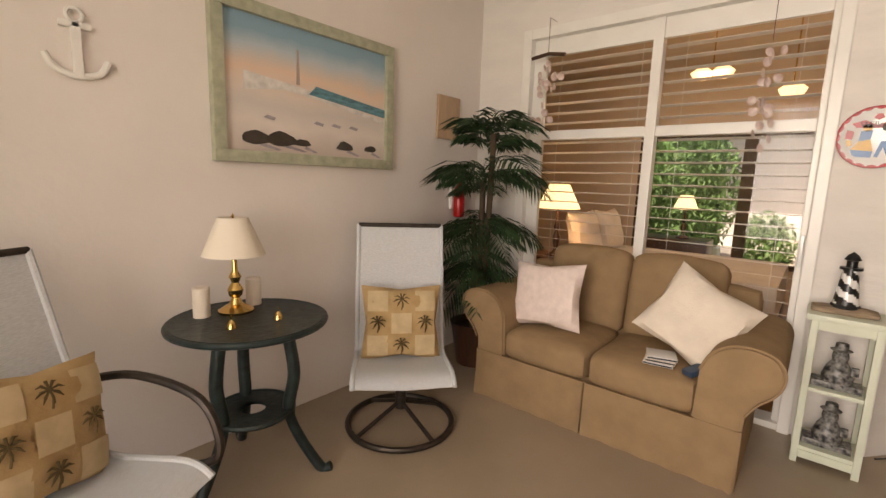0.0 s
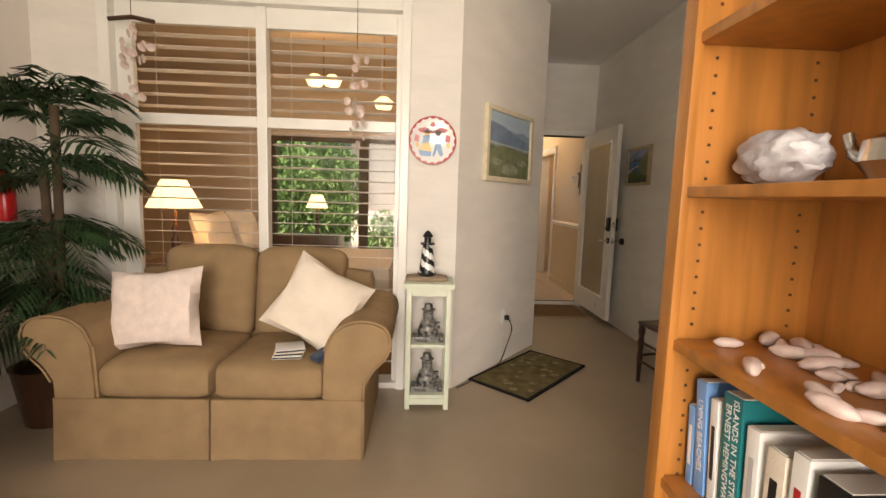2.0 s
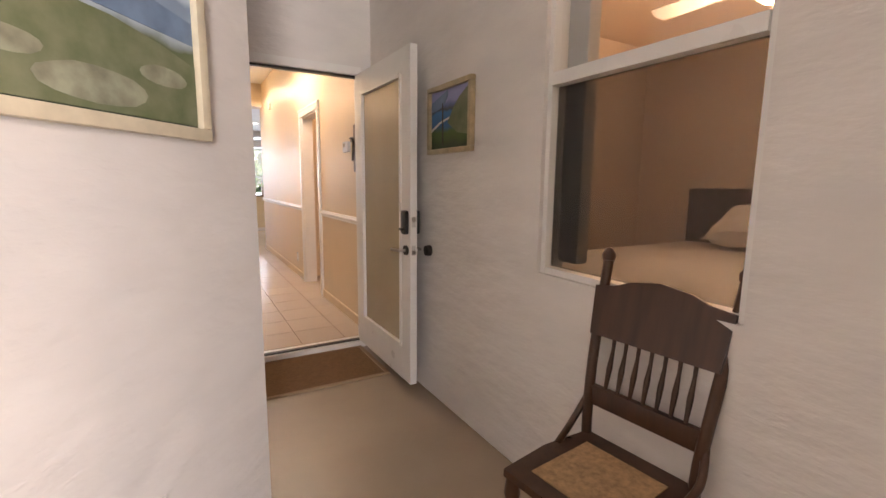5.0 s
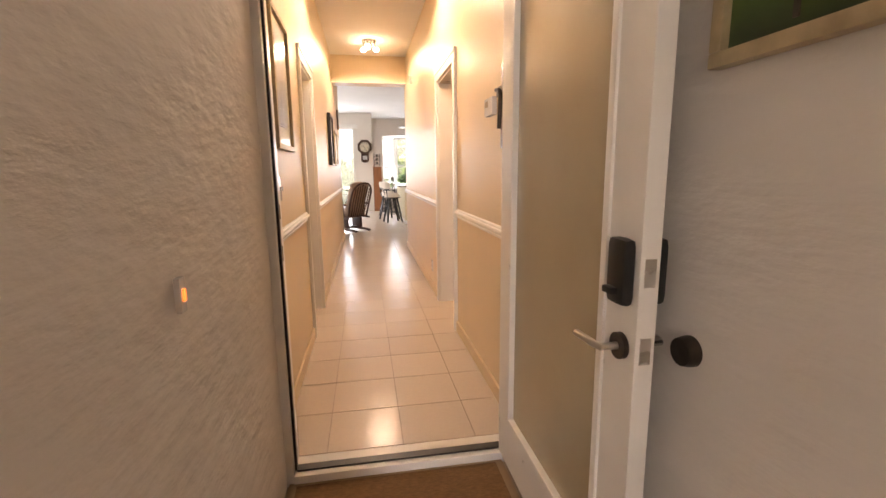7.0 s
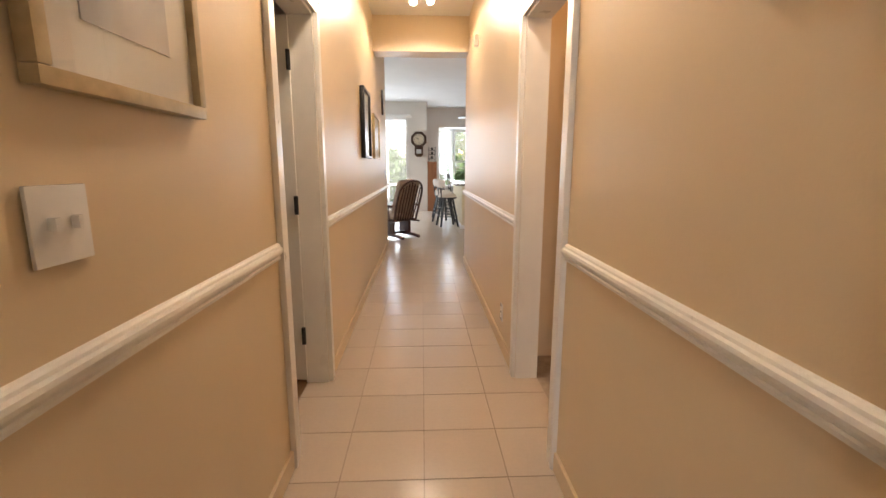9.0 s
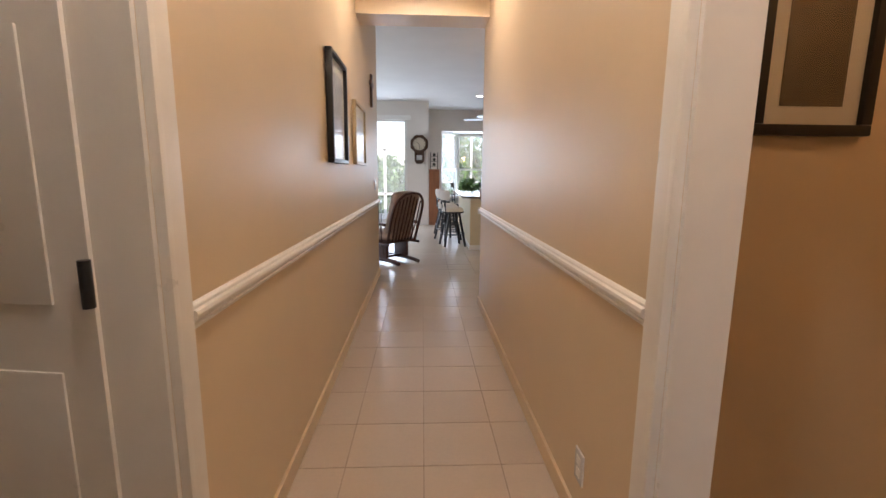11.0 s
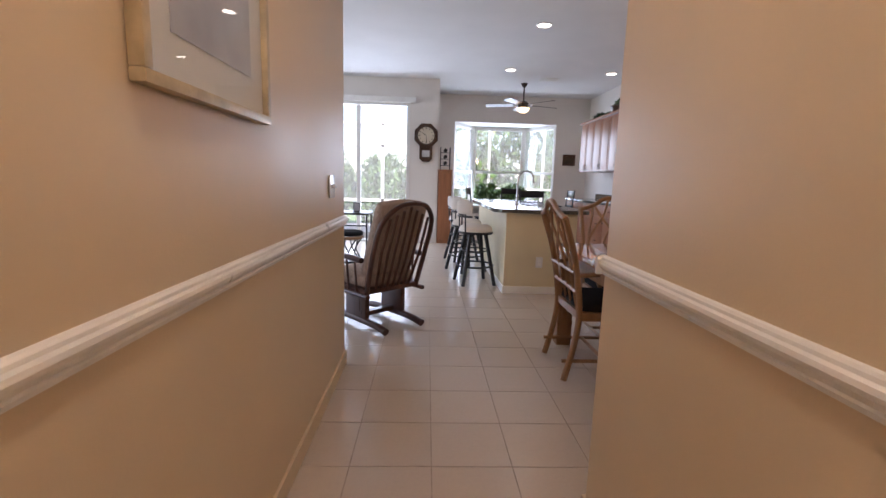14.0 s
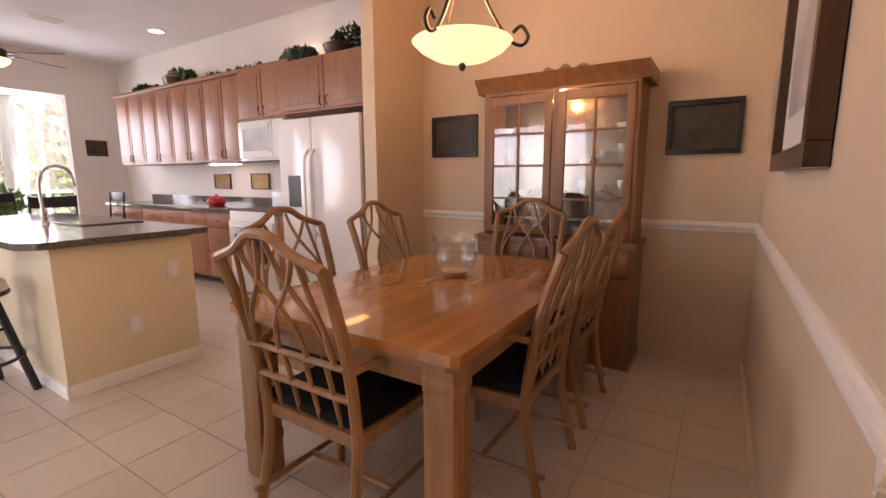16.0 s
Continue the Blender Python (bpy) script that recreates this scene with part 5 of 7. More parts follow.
part("frosted_pane", box(0.13, W - 0.13, -0.03, -0.015, 0.24, 1.9), FROST, ed, "tall frosted glass pane", smooth=False)
for b in ((0.12, 0.145, 0.24, 1.9), (W - 0.145, W - 0.12, 0.24, 1.9), (0.145, W - 0.145, 0.225, 0.25), (0.145, W - 0.145, 1.89, 1.915)):
    part("bead", box(b[0], b[1], -0.053, 0.008, b[2], b[3], 0.004), TRIM, ed, smooth=False)
for sy, y in ((-1, -0.045), (1, 0.0)):
    lk = part("lock_case", box(W - 0.082, W - 0.012, min(y, y + sy * 0.03), max(y, y + sy * 0.03), 0.965, 1.11, 0.02), BLACK, ed, "black keypad lock")
    part("lever_rose", tube([(W - 0.05, y, 0.867), (W - 0.05, y + sy * 0.012, 0.867)], 0.03, 18), BRONZE, ed)
    part("lever", tube([(W - 0.05, y, 0.867), (W - 0.05, y + sy * 0.05, 0.867), (W - 0.065, y + sy * 0.055, 0.867), (W - 0.155, y + sy * 0.055, 0.862)], 0.009, 8), CHROME, ed)
part("thumb_turn", box(W - 0.066, W - 0.03, -0.092, -0.074, 0.99, 1.005, 0.005), BLACK, ed)
part("latch_plate", box(W, W + 0.002, -0.035, -0.01, 0.84, 0.9), CHROME, ed, smooth=False)
part("bolt_plate", box(W, W + 0.002, -0.035, -0.01, 1.01, 1.07), CHROME, ed, smooth=False)
db = thing("door_stop", "round dark bronze wall stop behind the door", "door stop", pose(3.108, 4.97, 0.865, 0, -90, 0))
part("disc", lathe([(0, 0.03), (0.03, 0.028), (0.034, 0.01), (0.034, 0), (0, 0)], 18), BRONZE, db)
bell = thing("doorbell", "small doorbell button glowing orange", "doorbell", pose(2.0625, 5.08, 1.02, 0, 0, 90))
part("plate", box(-0.013, 0.013, -0.012, 0, -0.035, 0.035, 0.003), WHITE, bell)
part("button", box(-0.006, 0.006, -0.016, -0.011, -0.012, 0.012, 0.002), glow("orange_button", (1, 0.22, 0.05), 1.2), bell)

# ---- hall trim ----


def rail_profile():
    return [(0, 0.0), (0.011, 0.001), (0.013, 0.010), (0.009, 0.014), (0.014, 0.020), (0.021, 0.028), (0.024, 0.037), (0.022, 0.046), (0.014, 0.050), (0.013, 0.057), (0.008, 0.062), (0, 0.064)]


def chair_rail(y0, y1, x, sx, name):
    setting(name, prism([(x + sx * a, 0.905 + b) for a, b in rail_profile()], "y", y0, y1), TRIM, "white moulded chair rail", "chair rail")


chair_rail(6.08, 7.53, 2.0, 1, "trim_rail_1")
chair_rail(8.41, 13.03, 2.0, 1, "trim_rail_2")
chair_rail(6.08, 7.47, 3.115, -1, "trim_rail_3")
chair_rail(8.41, 11.672, 3.115, -1, "trim_rail_4")
for nm, b in (("baseboard_1", (2.0, 2.014, 6.06, 7.53, 0, 0.085)), ("baseboard_2", (2.0, 2.014, 8.41, 13.01, 0, 0.085)), ("baseboard_3", (3.101, 3.115, 6.06, 7.47, 0, 0.085)), ("baseboard_4", (3.101, 3.115, 8.41, 11.65, 0, 0.085)),
              ("baseboard_5", (3.115, 5.85, 11.64, 11.654, 0, 0.085)), ("baseboard_6", (5.836, 5.85, 11.654, 14.15, 0, 0.085)), ("baseboard_7", (0, 2.0, 13.0, 13.014, 0, 0.085))):
    setting(nm, box(*b, bev=0.004), TRIM if nm[-1] in "7" else HALLWALL, "painted baseboard", "baseboard")
setting("trim_rail_5", prism([(11.64 + a, 0.905 + b) for a, b in rail_profile()], "x", 3.085, 5.85), TRIM, "white moulded chair rail", "chair rail")
setting("trim_rail_6", prism([(5.85 - a, 0.905 + b) for a, b in rail_profile()], "y", 11.64, 14.15), TRIM, "white moulded chair rail", "chair rail")
for nm, x, sx, ya, yb in (("door_frame_west", 2.0, 1, 7.62, 8.32), ("door_frame_east", 3.115, -1, 7.56, 8.32)):
    t = thing(nm, "white moulded casing round a hall doorway", "door frame", kind="structure")
    x0, x1 = sorted((x, x + sx * 0.018))
    for b in ((x0, x1, ya - 0.085, ya, 0, 2.04), (x0, x1, yb, yb + 0.085, 0, 2.04), (x0, x1, ya - 0.085, yb + 0.085, 2.04, 2.125)):
        part("casing", box(*b, bev=0.005), TRIM, t)
        part("casing_bead", box(min(x, x + sx * 0.024), max(x, x + sx * 0.024), *((b[2] - 0.002, b[2] + 0.02) if b[3] - b[2] < 0.2 else (b[2] - 0.002, b[3] + 0.002)), *((b[4], b[5]) if b[3] - b[2] < 0.2 else (b[4] + 0.062, b[5] + 0.002)), 0.004), TRIM, t)
    xs = sorted((x - sx * 0.13, x - sx * 0.001))
    for b in ((ya, ya + 0.015, 0, 2.04), (yb - 0.015, yb, 0, 2.04), (ya + 0.015, yb - 0.015, 2.025, 2.04)):
        part("jamb", box(xs[0], xs[1], *b), TRIM, t, smooth=False)
# rooms behind the two hall doorways
setting("floor_side_rooms", box(1.1, 1.88, 7.2, 9.3, -0.1, 0.0), SISAL, "dim brown floor of a side room", "floor")
setting("wall_side_west", box(1.0, 1.1, 7.1, 9.3, 0, 2.5), GREATWALL, "plain wall of a dim side room", "wall")
setting("wall_side_west_south", box(1.1, 1.88, 7.1, 7.2, 0, 2.5), GREATWALL, "plain wall of a dim side room", "wall")
setting("wall_side_west_north", box(1.1, 1.88, 9.2, 9.3, 0, 2.5), GREATWALL, "plain wall of a dim side room", "wall")
setting("ceiling_side_west", box(1.0, 1.88, 7.1, 9.3, 2.5, 2.6), CEILM, "plain ceiling of a dim side room", "ceiling")
ld = thing("door_hall", "white six-panel hall door with dark hinges, ajar", "door", pose(1.875, 8.295, 0, 0, 0, 172))
part("leaf", box(0.0, 0.68, -0.035, 0, 0.02, 2.02, 0.003), TRIM, ld)
for z0, z1 in ((0.2, 0.85), (1.0, 1.55), (1.65, 1.9)):
    for x0, x1 in ((0.09, 0.31), (0.37, 0.59)):
        part("raised_panel", box(x0, x1, -0.002, 0.006, z0, z1, 0.005), TRIM, ld)
for z in (0.25, 1.0, 1.75):
    part("hinge", tube([(0.0, 0.012, z), (0.0, 0.012, z + 0.1)], 0.012), BLACK, ld)
setting("wall_side_east", box(4.2, 4.3, 7.1, 9.0, 0, 2.5), HALLWALL, "cream wall of a side passage", "wall")
setting("wall_side_east_south", box(3.235, 4.2, 7.1, 7.2, 0, 2.5), HALLWALL, "cream wall of a side passage", "wall")
setting("wall_side_east_north", box(3.235, 4.2, 8.62, 8.72, 0, 2.5), HALLWALL, "cream wall of a side passage", "wall")
setting("ceiling_side_east", box(3.235, 4.3, 7.1, 9.0, 2.5, 2.6), CEILM, "plain ceiling of a side passage", "ceiling")
# fill lamp without a fitting, added to brighten the passage
lamp("side_passage_fill", "POINT", (3.75, 7.7, 2.35), 7, WARM, 0.08)
picture("picture", pose(3.62, 8.615, 1.62), 0.34, 0.46, 0.03, BLACK, DARKART, "dark round print in a black frame", 0.05)

# ---- hall pictures and fittings ----
WH = lambda y, z: pose(2.003, y, z, 0, 0, 90)
EH = lambda y, z: pose(3.112, y, z, 0, 0, -90)
picture("picture", WH(6.735, 1.71), 0.49, 0.68, 0.028, GILT, GREYART, "pale seascape print in a thin silver-gilt frame", 0.09)
picture("picture", WH(10.30, 1.66), 0.52, 0.64, 0.025, BLACK, GREYART, "grey photograph in a black frame", 0.08, 0.04)
picture("picture", WH(11.32, 1.60), 0.62, 0.50, 0.025, GILT, GREYART, "pale grey print in a gilt frame", 0.09)
wall_plate(WH(6.52, 1.17), "white double light switch on the hall wall", "light_switch", 2, 0.115, 0.12, "switch")
wall_plate(WH(12.62, 1.15), "white double light switch at the hall end", "light_switch", 2, 0.115, 0.12, "switch")
wall_plate(EH(8.78, 0.26), "white wall outlet near the floor")
th = thing("thermostat", "small white thermostat on the hall wall", "thermostat", EH(6.52, 1.58))
part("case", box(-0.07, 0.07, -0.03, 0, -0.045, 0.045, 0.006), WHITE, th)
part("display", box(-0.05, 0.0, -0.032, -0.03, 0.0, 0.03), FROST, th, smooth=False)
cx = thing("wall_cross", "dark wooden wall cross with a bronze mount", "cross", EH(6.3, 1.55))
part("upright", box(-0.025, 0.025, -0.02, 0, -0.19, 0.2, 0.004), DARKW, cx)
part("crossbar", box(-0.1, 0.1, -0.02, -0.001, 0.06, 0.105, 0.004), DARKW, cx)
part("bronze_mount", tube(curve_pts([(-0.07, -0.03, 0.09), (0, -0.03, 0.06), (0.0, -0.035, -0.1)], 5), 0.01), BRONZE, cx)
cx2 = thing("wall_cross", "dark wooden cross at the hall end", "cross", WH(12.3, 2.13))
part("upright", box(-0.03, 0.03, -0.025, 0, -0.16, 0.17, 0.004), DARKW, cx2)
part("crossbar", box(-0.1, 0.1, -0.025, -0.001, 0.05, 0.1, 0.004), DARKW, cx2)
sn = thing("wall_sensor", "small white alarm sensor high on the wall", "sensor", EH(10.4, 2.46))
part("case", box(-0.03, 0.03, -0.04, 0, -0.05, 0.05, 0.008), WHITE, sn)
hl = thing("hall_light", "hall ceiling spotlight cluster with three lit bulbs", "ceiling light", pose(2.56, 10.55, HC))
part("canopy", lathe([(0, -0.03), (0.09, -0.028), (0.1, 0), (0, 0)], 24), CHROME, hl)
BULB = glow("lit_bulb", (1, 0.85, 0.6), 25)
for k in range(3):
    a = math.radians(120 * k + 20)
    c_, s_ = math.cos(a), math.sin(a)
    part("spot_arm", tube([(0.05 * c_, 0.05 * s_, -0.02), (0.09 * c_, 0.09 * s_, -0.09)], 0.02, 12), CHROME, hl)
    part("bulb", lathe([(0, -0.135), (0.03, -0.125), (0.04, -0.1), (0.025, -0.08), (0, -0.08)], 16, (0.1 * c_, 0.1 * s_, 0)), BULB, hl)
lamp("hall_light_bulbs", "SPOT", (2.56, 10.55, HC - 0.16), 40, SOFT, 0.07, (2.56, 10.55, 0)).data.spot_size = radians(165)
lamp("hall_light_near_bulbs", "SPOT", (2.56, 7.9, HC - 0.16), 62, SOFT, 0.07, (2.56, 7.9, 0)).data.spot_size = radians(165)
hn = copy_thing(hl, pose(2.56, 7.9, HC))
vt = thing("ceiling_vent", "white slatted kitchen ceiling air vent", "vent", pose(4.65, 18.5, GC))
part("frame", box(-0.17, 0.17, -0.1, 0.1, -0.01, 0, 0.003), TRIM, vt)
for k in range(6):
    part("slat", box(-0.15, 0.15, -0.08 + k * 0.03, -0.065 + k * 0.03, -0.014, -0.009), TRIM, vt, smooth=False)

# ---- glider rocker ----
gr = thing("glider_rocker", "dark reddish wooden glider rocker with striped cushions", "rocking chair", pose(2.1, 13.9, 0, 0, 0, 223))
gr.scale = (1, 1, 0.94)
STRIPE = material("striped_cushion", (0.40, 0.30, 0.24), 0.9, vary=0.3, scale=30, stretch=(10, 1, 1), spec=0.2)
for sx in (-1, 1):
    part("base_runner", tube(curve_pts([(sx * 0.185, -0.36, 0.04), (sx * 0.185, -0.2, 0.06), (sx * 0.185, 0.2, 0.06), (sx * 0.185, 0.38, 0.035)], 5), [0.03] * 16, 10), GLIDER, gr)
    part("base_post", box(sx * 0.185 - 0.02, sx * 0.185 + 0.02, -0.14, 0.14, 0.05, 0.33, 0.006), GLIDER, gr)
    part("glide_arm", tube([(sx * 0.28, -0.24, 0.32), (sx * 0.28, 0.28, 0.32)], 0.02, 8), GLIDER, gr)
    part("arm", tube(curve_pts([(sx * 0.30, 0.22, 0.62), (sx * 0.31, 0.0, 0.63), (sx * 0.30, -0.24, 0.60)], 6), [0.025] * 13, 10), GLIDER, gr)
    for k in range(4):
        y = -0.2 + 0.11 * k
        part("arm_spindle", tube([(sx * 0.28, y, 0.33), (sx * 0.30, y, 0.61)], 0.009, 8), GLIDER, gr)
    part("back_post", tube(curve_pts([(sx * 0.25, 0.22, 0.33), (sx * 0.265, 0.31, 0.65), (sx * 0.25, 0.40, 0.92), (sx * 0.14, 0.46, 1.06), (0, 0.475, 1.09)], 6), [0.02] * 25, 8), GLIDER, gr)
for k in range(7):
    x = (k - 3) * 0.062
    part("back_slat", tube([(x * 0.9, 0.225, 0.36), (x * 1.05, 0.33, 0.68), (x, 0.445 - abs(x) * 0.1, 1.06 - abs(x) * 0.5)], 0.012, 6), GLIDER, gr)
part("seat_frame", box(-0.27, 0.27, -0.24, 0.24, 0.33, 0.37, 0.01), GLIDER, gr)
part("cross_brace", box(-0.18, 0.18, -0.03, 0.03, 0.07, 0.11, 0.006), GLIDER, gr)
part("seat_cushion", soft_box(-0.26, 0.26, -0.27, 0.2, 0.37, 0.49, 0.045), STRIPE, gr)
part("back_cushion", soft_box(-0.24, 0.24, -0.05, 0.05, 0, 0.66, 0.045), STRIPE, gr).matrix_basis = pose(0, 0.13, 0.46, -19, 0, 0)

# ---- great room: sliding door, clock and cabinet ----
sl = thing("sliding_door_patio", "white sliding glass door onto a bright patio", "sliding door", kind="structure")
for b in ((0.25, 0.31, 18.79, 18.9, 0, 2.62), (2.11, 2.17, 18.79, 18.9, 0, 2.62), (0.31, 2.11, 18.79, 18.9, 2.55, 2.62), (1.17, 1.25, 18.82, 18.88, 0, 2.55), (0.31, 2.11, 18.8, 18.9, 0, 0.03)):
    part("door_frame_member", box(*b, bev=0.005), TRIM, sl)
for x0, x1 in ((0.31, 1.17), (1.25, 2.11)):
    p = part("pane", box(x0, x1, 18.85, 18.856, 0.03, 2.55), GLASS, sl, smooth=False)
    p.visible_shadow = False
part("vertical_blind_valance", box(0.15, 2.27, 18.72, 18.79, 2.60, 2.70, 0.006), TRIM, sl)
setting("pavement_patio", box(-3, 2.55, 18.92, 22.5, -0.12, -0.02), PATIO, "pale sunlit patio slab", "patio")
en = thing("patio_enclosure", "white framed screen enclosure round the patio", "screen enclosure", kind="structure")
for x in (-1.2, 0.2, 1.35, 2.5):
    part("post", box(x - 0.04, x + 0.04, 22.0, 22.08, -0.02, 2.6), TRIM, en, smooth=False)
for z in (0.6, 2.0, 2.56):
    part("beam", box(-1.2, 2.5, 22.0, 22.06, z, z + 0.08), TRIM, en, smooth=False)
# panels added to whiten the view through the sliding door
for x0, x1 in ((-1.2, 0.2), (0.2, 1.35), (1.35, 2.5)):
    p = part("screen_panel", box(x0 + 0.04, x1 - 0.04, 22.035, 22.04, 0.0, 2.56), HAZESCREEN, en, "pale see-through panel added to haze the patio view", smooth=False)
# cage added outside the bay to hold the same haze panels
pc = thing("pool_cage", "white framed screen cage added outside the bay for haze", "screen enclosure", kind="structure")
for x in (2.7, 4.2, 5.7, 7.2):
    part("post", box(x - 0.03, x + 0.03, 22.6, 22.66, -0.2, 2.9), TRIM, pc, smooth=False)
for x0, x1 in ((2.73, 4.17), (4.23, 5.67), (5.73, 7.17)):
    part("screen_panel", box(x0, x1, 22.63, 22.635, -0.2, 2.9), HAZESCREEN, pc, smooth=False)
for z in (1.0, 2.86):
    part("beam", box(2.7, 7.2, 22.6, 22.65, z, z + 0.05), TRIM, pc, smooth=False)
for c_, s_, nm in (((-0.6, 23.6, 1.0), (1.0, 0.7, 1.3), "tall green garden hedge beyond the patio"), ((1.2, 24.0, 0.8), (1.1, 0.8, 1.2), "bright green garden shrub beyond the patio"), ((2.7, 23.4, 1.4), (0.8, 0.8, 1.7), "tall green garden shrub beyond the patio"), ((3.7, 23.2, 1.3), (0.9, 0.8, 1.6), "feathery green shrub outside the bay window"), ((5.1, 23.4, 1.6), (1.0, 0.8, 1.9), "feathery green shrub outside the bay window"), ((6.5, 23.2, 1.4), (0.9, 0.8, 1.9), "tall green shrub outside the bay window")):
    leaf_cloud("shrub", c_, s_, 1900, 0.13, LEAFY, nm)

ck = thing("wall_clock", "dark octagonal schoolhouse wall clock with a pendulum", "clock", pose(2.475, 18.797, 2.02))
oct_ = lambda r: [(r * math.cos(math.pi / 8 + k * math.pi / 4), r * math.sin(math.pi / 8 + k * math.pi / 4)) for k in range(8)]
part("case", prism(oct_(0.235), "y", -0.07, 0), DARKW, ck)
part("bezel", tube([(0.165 * math.cos(a), -0.072, 0.165 * math.sin(a)) for a in [k * math.pi / 16 for k in range(33)]], 0.012, 8), DARKW, ck)
part("dial", prism([(0.16 * math.cos(k * math.pi / 12), 0.16 * math.sin(k * math.pi / 12)) for k in range(24)], "y", -0.074, -0.068), material("cream_dial", (0.62, 0.54, 0.42), 0.5), ck, "cream dial")
for k in range(12):
    a = k * math.pi / 6
    part("numeral", box(-0.006, 0.006, -0.077, -0.074, 0.115, 0.145, m=pose(0, 0, 0, 0, math.degrees(a), 0)), BLACK, ck, smooth=False)
part("hour_hand", box(-0.005, 0.005, -0.079, -0.077, 0, 0.085, m=pose(0, 0, 0, 0, -55, 0)), BLACK, ck, smooth=False)
part("minute_hand", box(-0.004, 0.004, -0.081, -0.079, 0, 0.125, m=pose(0, 0, 0, 0, 175, 0)), BLACK, ck, smooth=False)
part("pendulum_box", prism([(-0.12, -0.18), (0.12, -0.18), (0.12, -0.42), (0.06, -0.48), (-0.06, -0.48), (-0.12, -0.42)], "y", -0.06, -0.001), DARKW, ck)
part("pendulum_window", prism([(-0.07, -0.27), (0.07, -0.27), (0.07, -0.39), (-0.07, -0.39)], "y", -0.064, -0.06), GREYART, ck)
wc_ = thing("tall_cabinet", "narrow wooden cabinet with a wine rack on top", "cabinet", pose(2.85, 18.95, 0))
part("carcass", box(-0.13, 0.13, -0.2, 0.2, 0.0, 1.38, 0.006), CABW, wc_)
part("top", box(-0.14, 0.14, -0.21, 0.21, 1.38, 1.405, 0.005), CABW, wc_)
part("door", box(-0.115, 0.115, -0.215, -0.2, 0.08, 1.33, 0.004), CABW, wc_)
wr = thing("wine_rack", "small black metal wine rack on the cabinet", "wine rack", pose(2.85, 18.95, 1.405))
for x in (-0.09, 0.09):
    part("side_wire", tube([(x, -0.1, 0), (x, -0.1, 0.42), (x, 0.1, 0.42), (x, 0.1, 0)], 0.007, 6), BLACK, wr)
for z in (0.08, 0.2, 0.32):
    part("rack_bar", tube([(-0.09, -0.1, z), (0.09, -0.1, z)], 0.006, 6), BLACK, wr)
    part("bottle", tube([(0, -0.12, z + 0.045), (0, 0.1, z + 0.045)], 0.036, 12), BLACK, wr)

# patio-side table and stool in the living room
pt = thing("side_table", "dark metal side table near the patio door", "table", pose(1.36, 17.1, 0))
part("top", box(-0.3, 0.3, -0.3, 0.3, 0.66, 0.69, 0.006), BLACK, pt)
for sx in (-1, 1):
    for sy in (-1, 1):
        part("leg", tube([(sx * 0.27, sy * 0.27, 0), (sx * 0.27, sy * 0.27, 0.66)], 0.012), BLACK, pt)
part("stretcher", tube([(-0.27, -0.27, 0.5), (0.27, -0.27, 0.5)], 0.009), BLACK, pt)
fr_ = thing("photo_frame", "small dark photo frame on the side table", "photo frame", pose(1.45, 17.05, 0.69))
part("frame", box(-0.05, 0.05, -0.01, 0.01, 0, 0.14, 0.004), BLACK, fr_)
part("photo", box(-0.04, 0.04, -0.012, -0.01, 0.012, 0.128), GREYART, fr_, smooth=False)
os_ = thing("ottoman_stool", "round rattan stool with a black seat pad", "stool", pose(1.4, 16.55, 0))
part("seat_pad", lathe([(0, 0.46), (0.2, 0.455), (0.22, 0.43), (0.21, 0.40), (0, 0.40)], 24), BLACKF, os_)
part("seat_ring", tube(ring_pts(0.21, 0.37, 28), 0.022, 8), RATTAN, os_)
part("base_ring", tube(ring_pts(0.2, 0.03, 28), 0.015, 8), BLACK, os_)
for k in range(8):
    a = k * math.pi / 4
    part("rib", tube(curve_pts([(0.2 * math.cos(a), 0.2 * math.sin(a), 0.03), (0.12 * math.cos(a + 0.4), 0.12 * math.sin(a + 0.4), 0.2), (0.2 * math.cos(a + 0.8), 0.2 * math.sin(a + 0.8), 0.36)], 5), 0.01, 6), BLACK, os_)

# ---- bay window and breakfast set ----
bw = thing("window_bay", "white three-sided bay window onto the garden", "window", kind="structure")
bayc = [(3.09, 20.2), (3.6, 20.95), (4.8, 20.95), (5.33, 20.2)]
for (ax, ay), (bx_, by_) in zip(bayc, bayc[1:]):
    L, ang = math.hypot(bx_ - ax, by_ - ay), math.degrees(math.atan2(by_ - ay, bx_ - ax))
    M = pose(ax, ay, 0, 0, 0, ang)
    part("bay_wall", box(0, L, 0, 0.1, 0, 0.55, m=M), GREATWALL, bw, smooth=False)
    for b in ((0, 0.06, 0.55, 2.48), (L - 0.06, L, 0.55, 2.48), (0.06, L - 0.06, 0.55, 0.61), (0.06, L - 0.06, 2.40, 2.48), (0.06, L - 0.06, 1.40, 1.46)):
        part("window_frame", box(b[0], b[1], 0, 0.09, b[2], b[3], m=M), TRIM, bw, smooth=False)
    p = part("pane", box(0.06, L - 0.06, 0.04, 0.046, 0.61, 2.4, m=M), GLASS, bw, smooth=False)
    p.visible_shadow = False
setting("floor_bay", prism([(3.0, 20.2), (3.55, 21.0), (4.85, 21.0), (5.45, 20.2)], "z", -0.05, -0.002), TILE, "cream tiled floor of the bay", "floor")
bt = thing("breakfast_table", "glass topped black metal breakfast table", "table", pose(4.35, 19.0, 0))
part("top", lathe([(0, 0.73), (0.5, 0.73), (0.5, 0.745), (0, 0.745)], 36), GLASS, bt)
part("rim", tube(ring_pts(0.5, 0.737, 40), 0.012, 8), BLACK, bt)
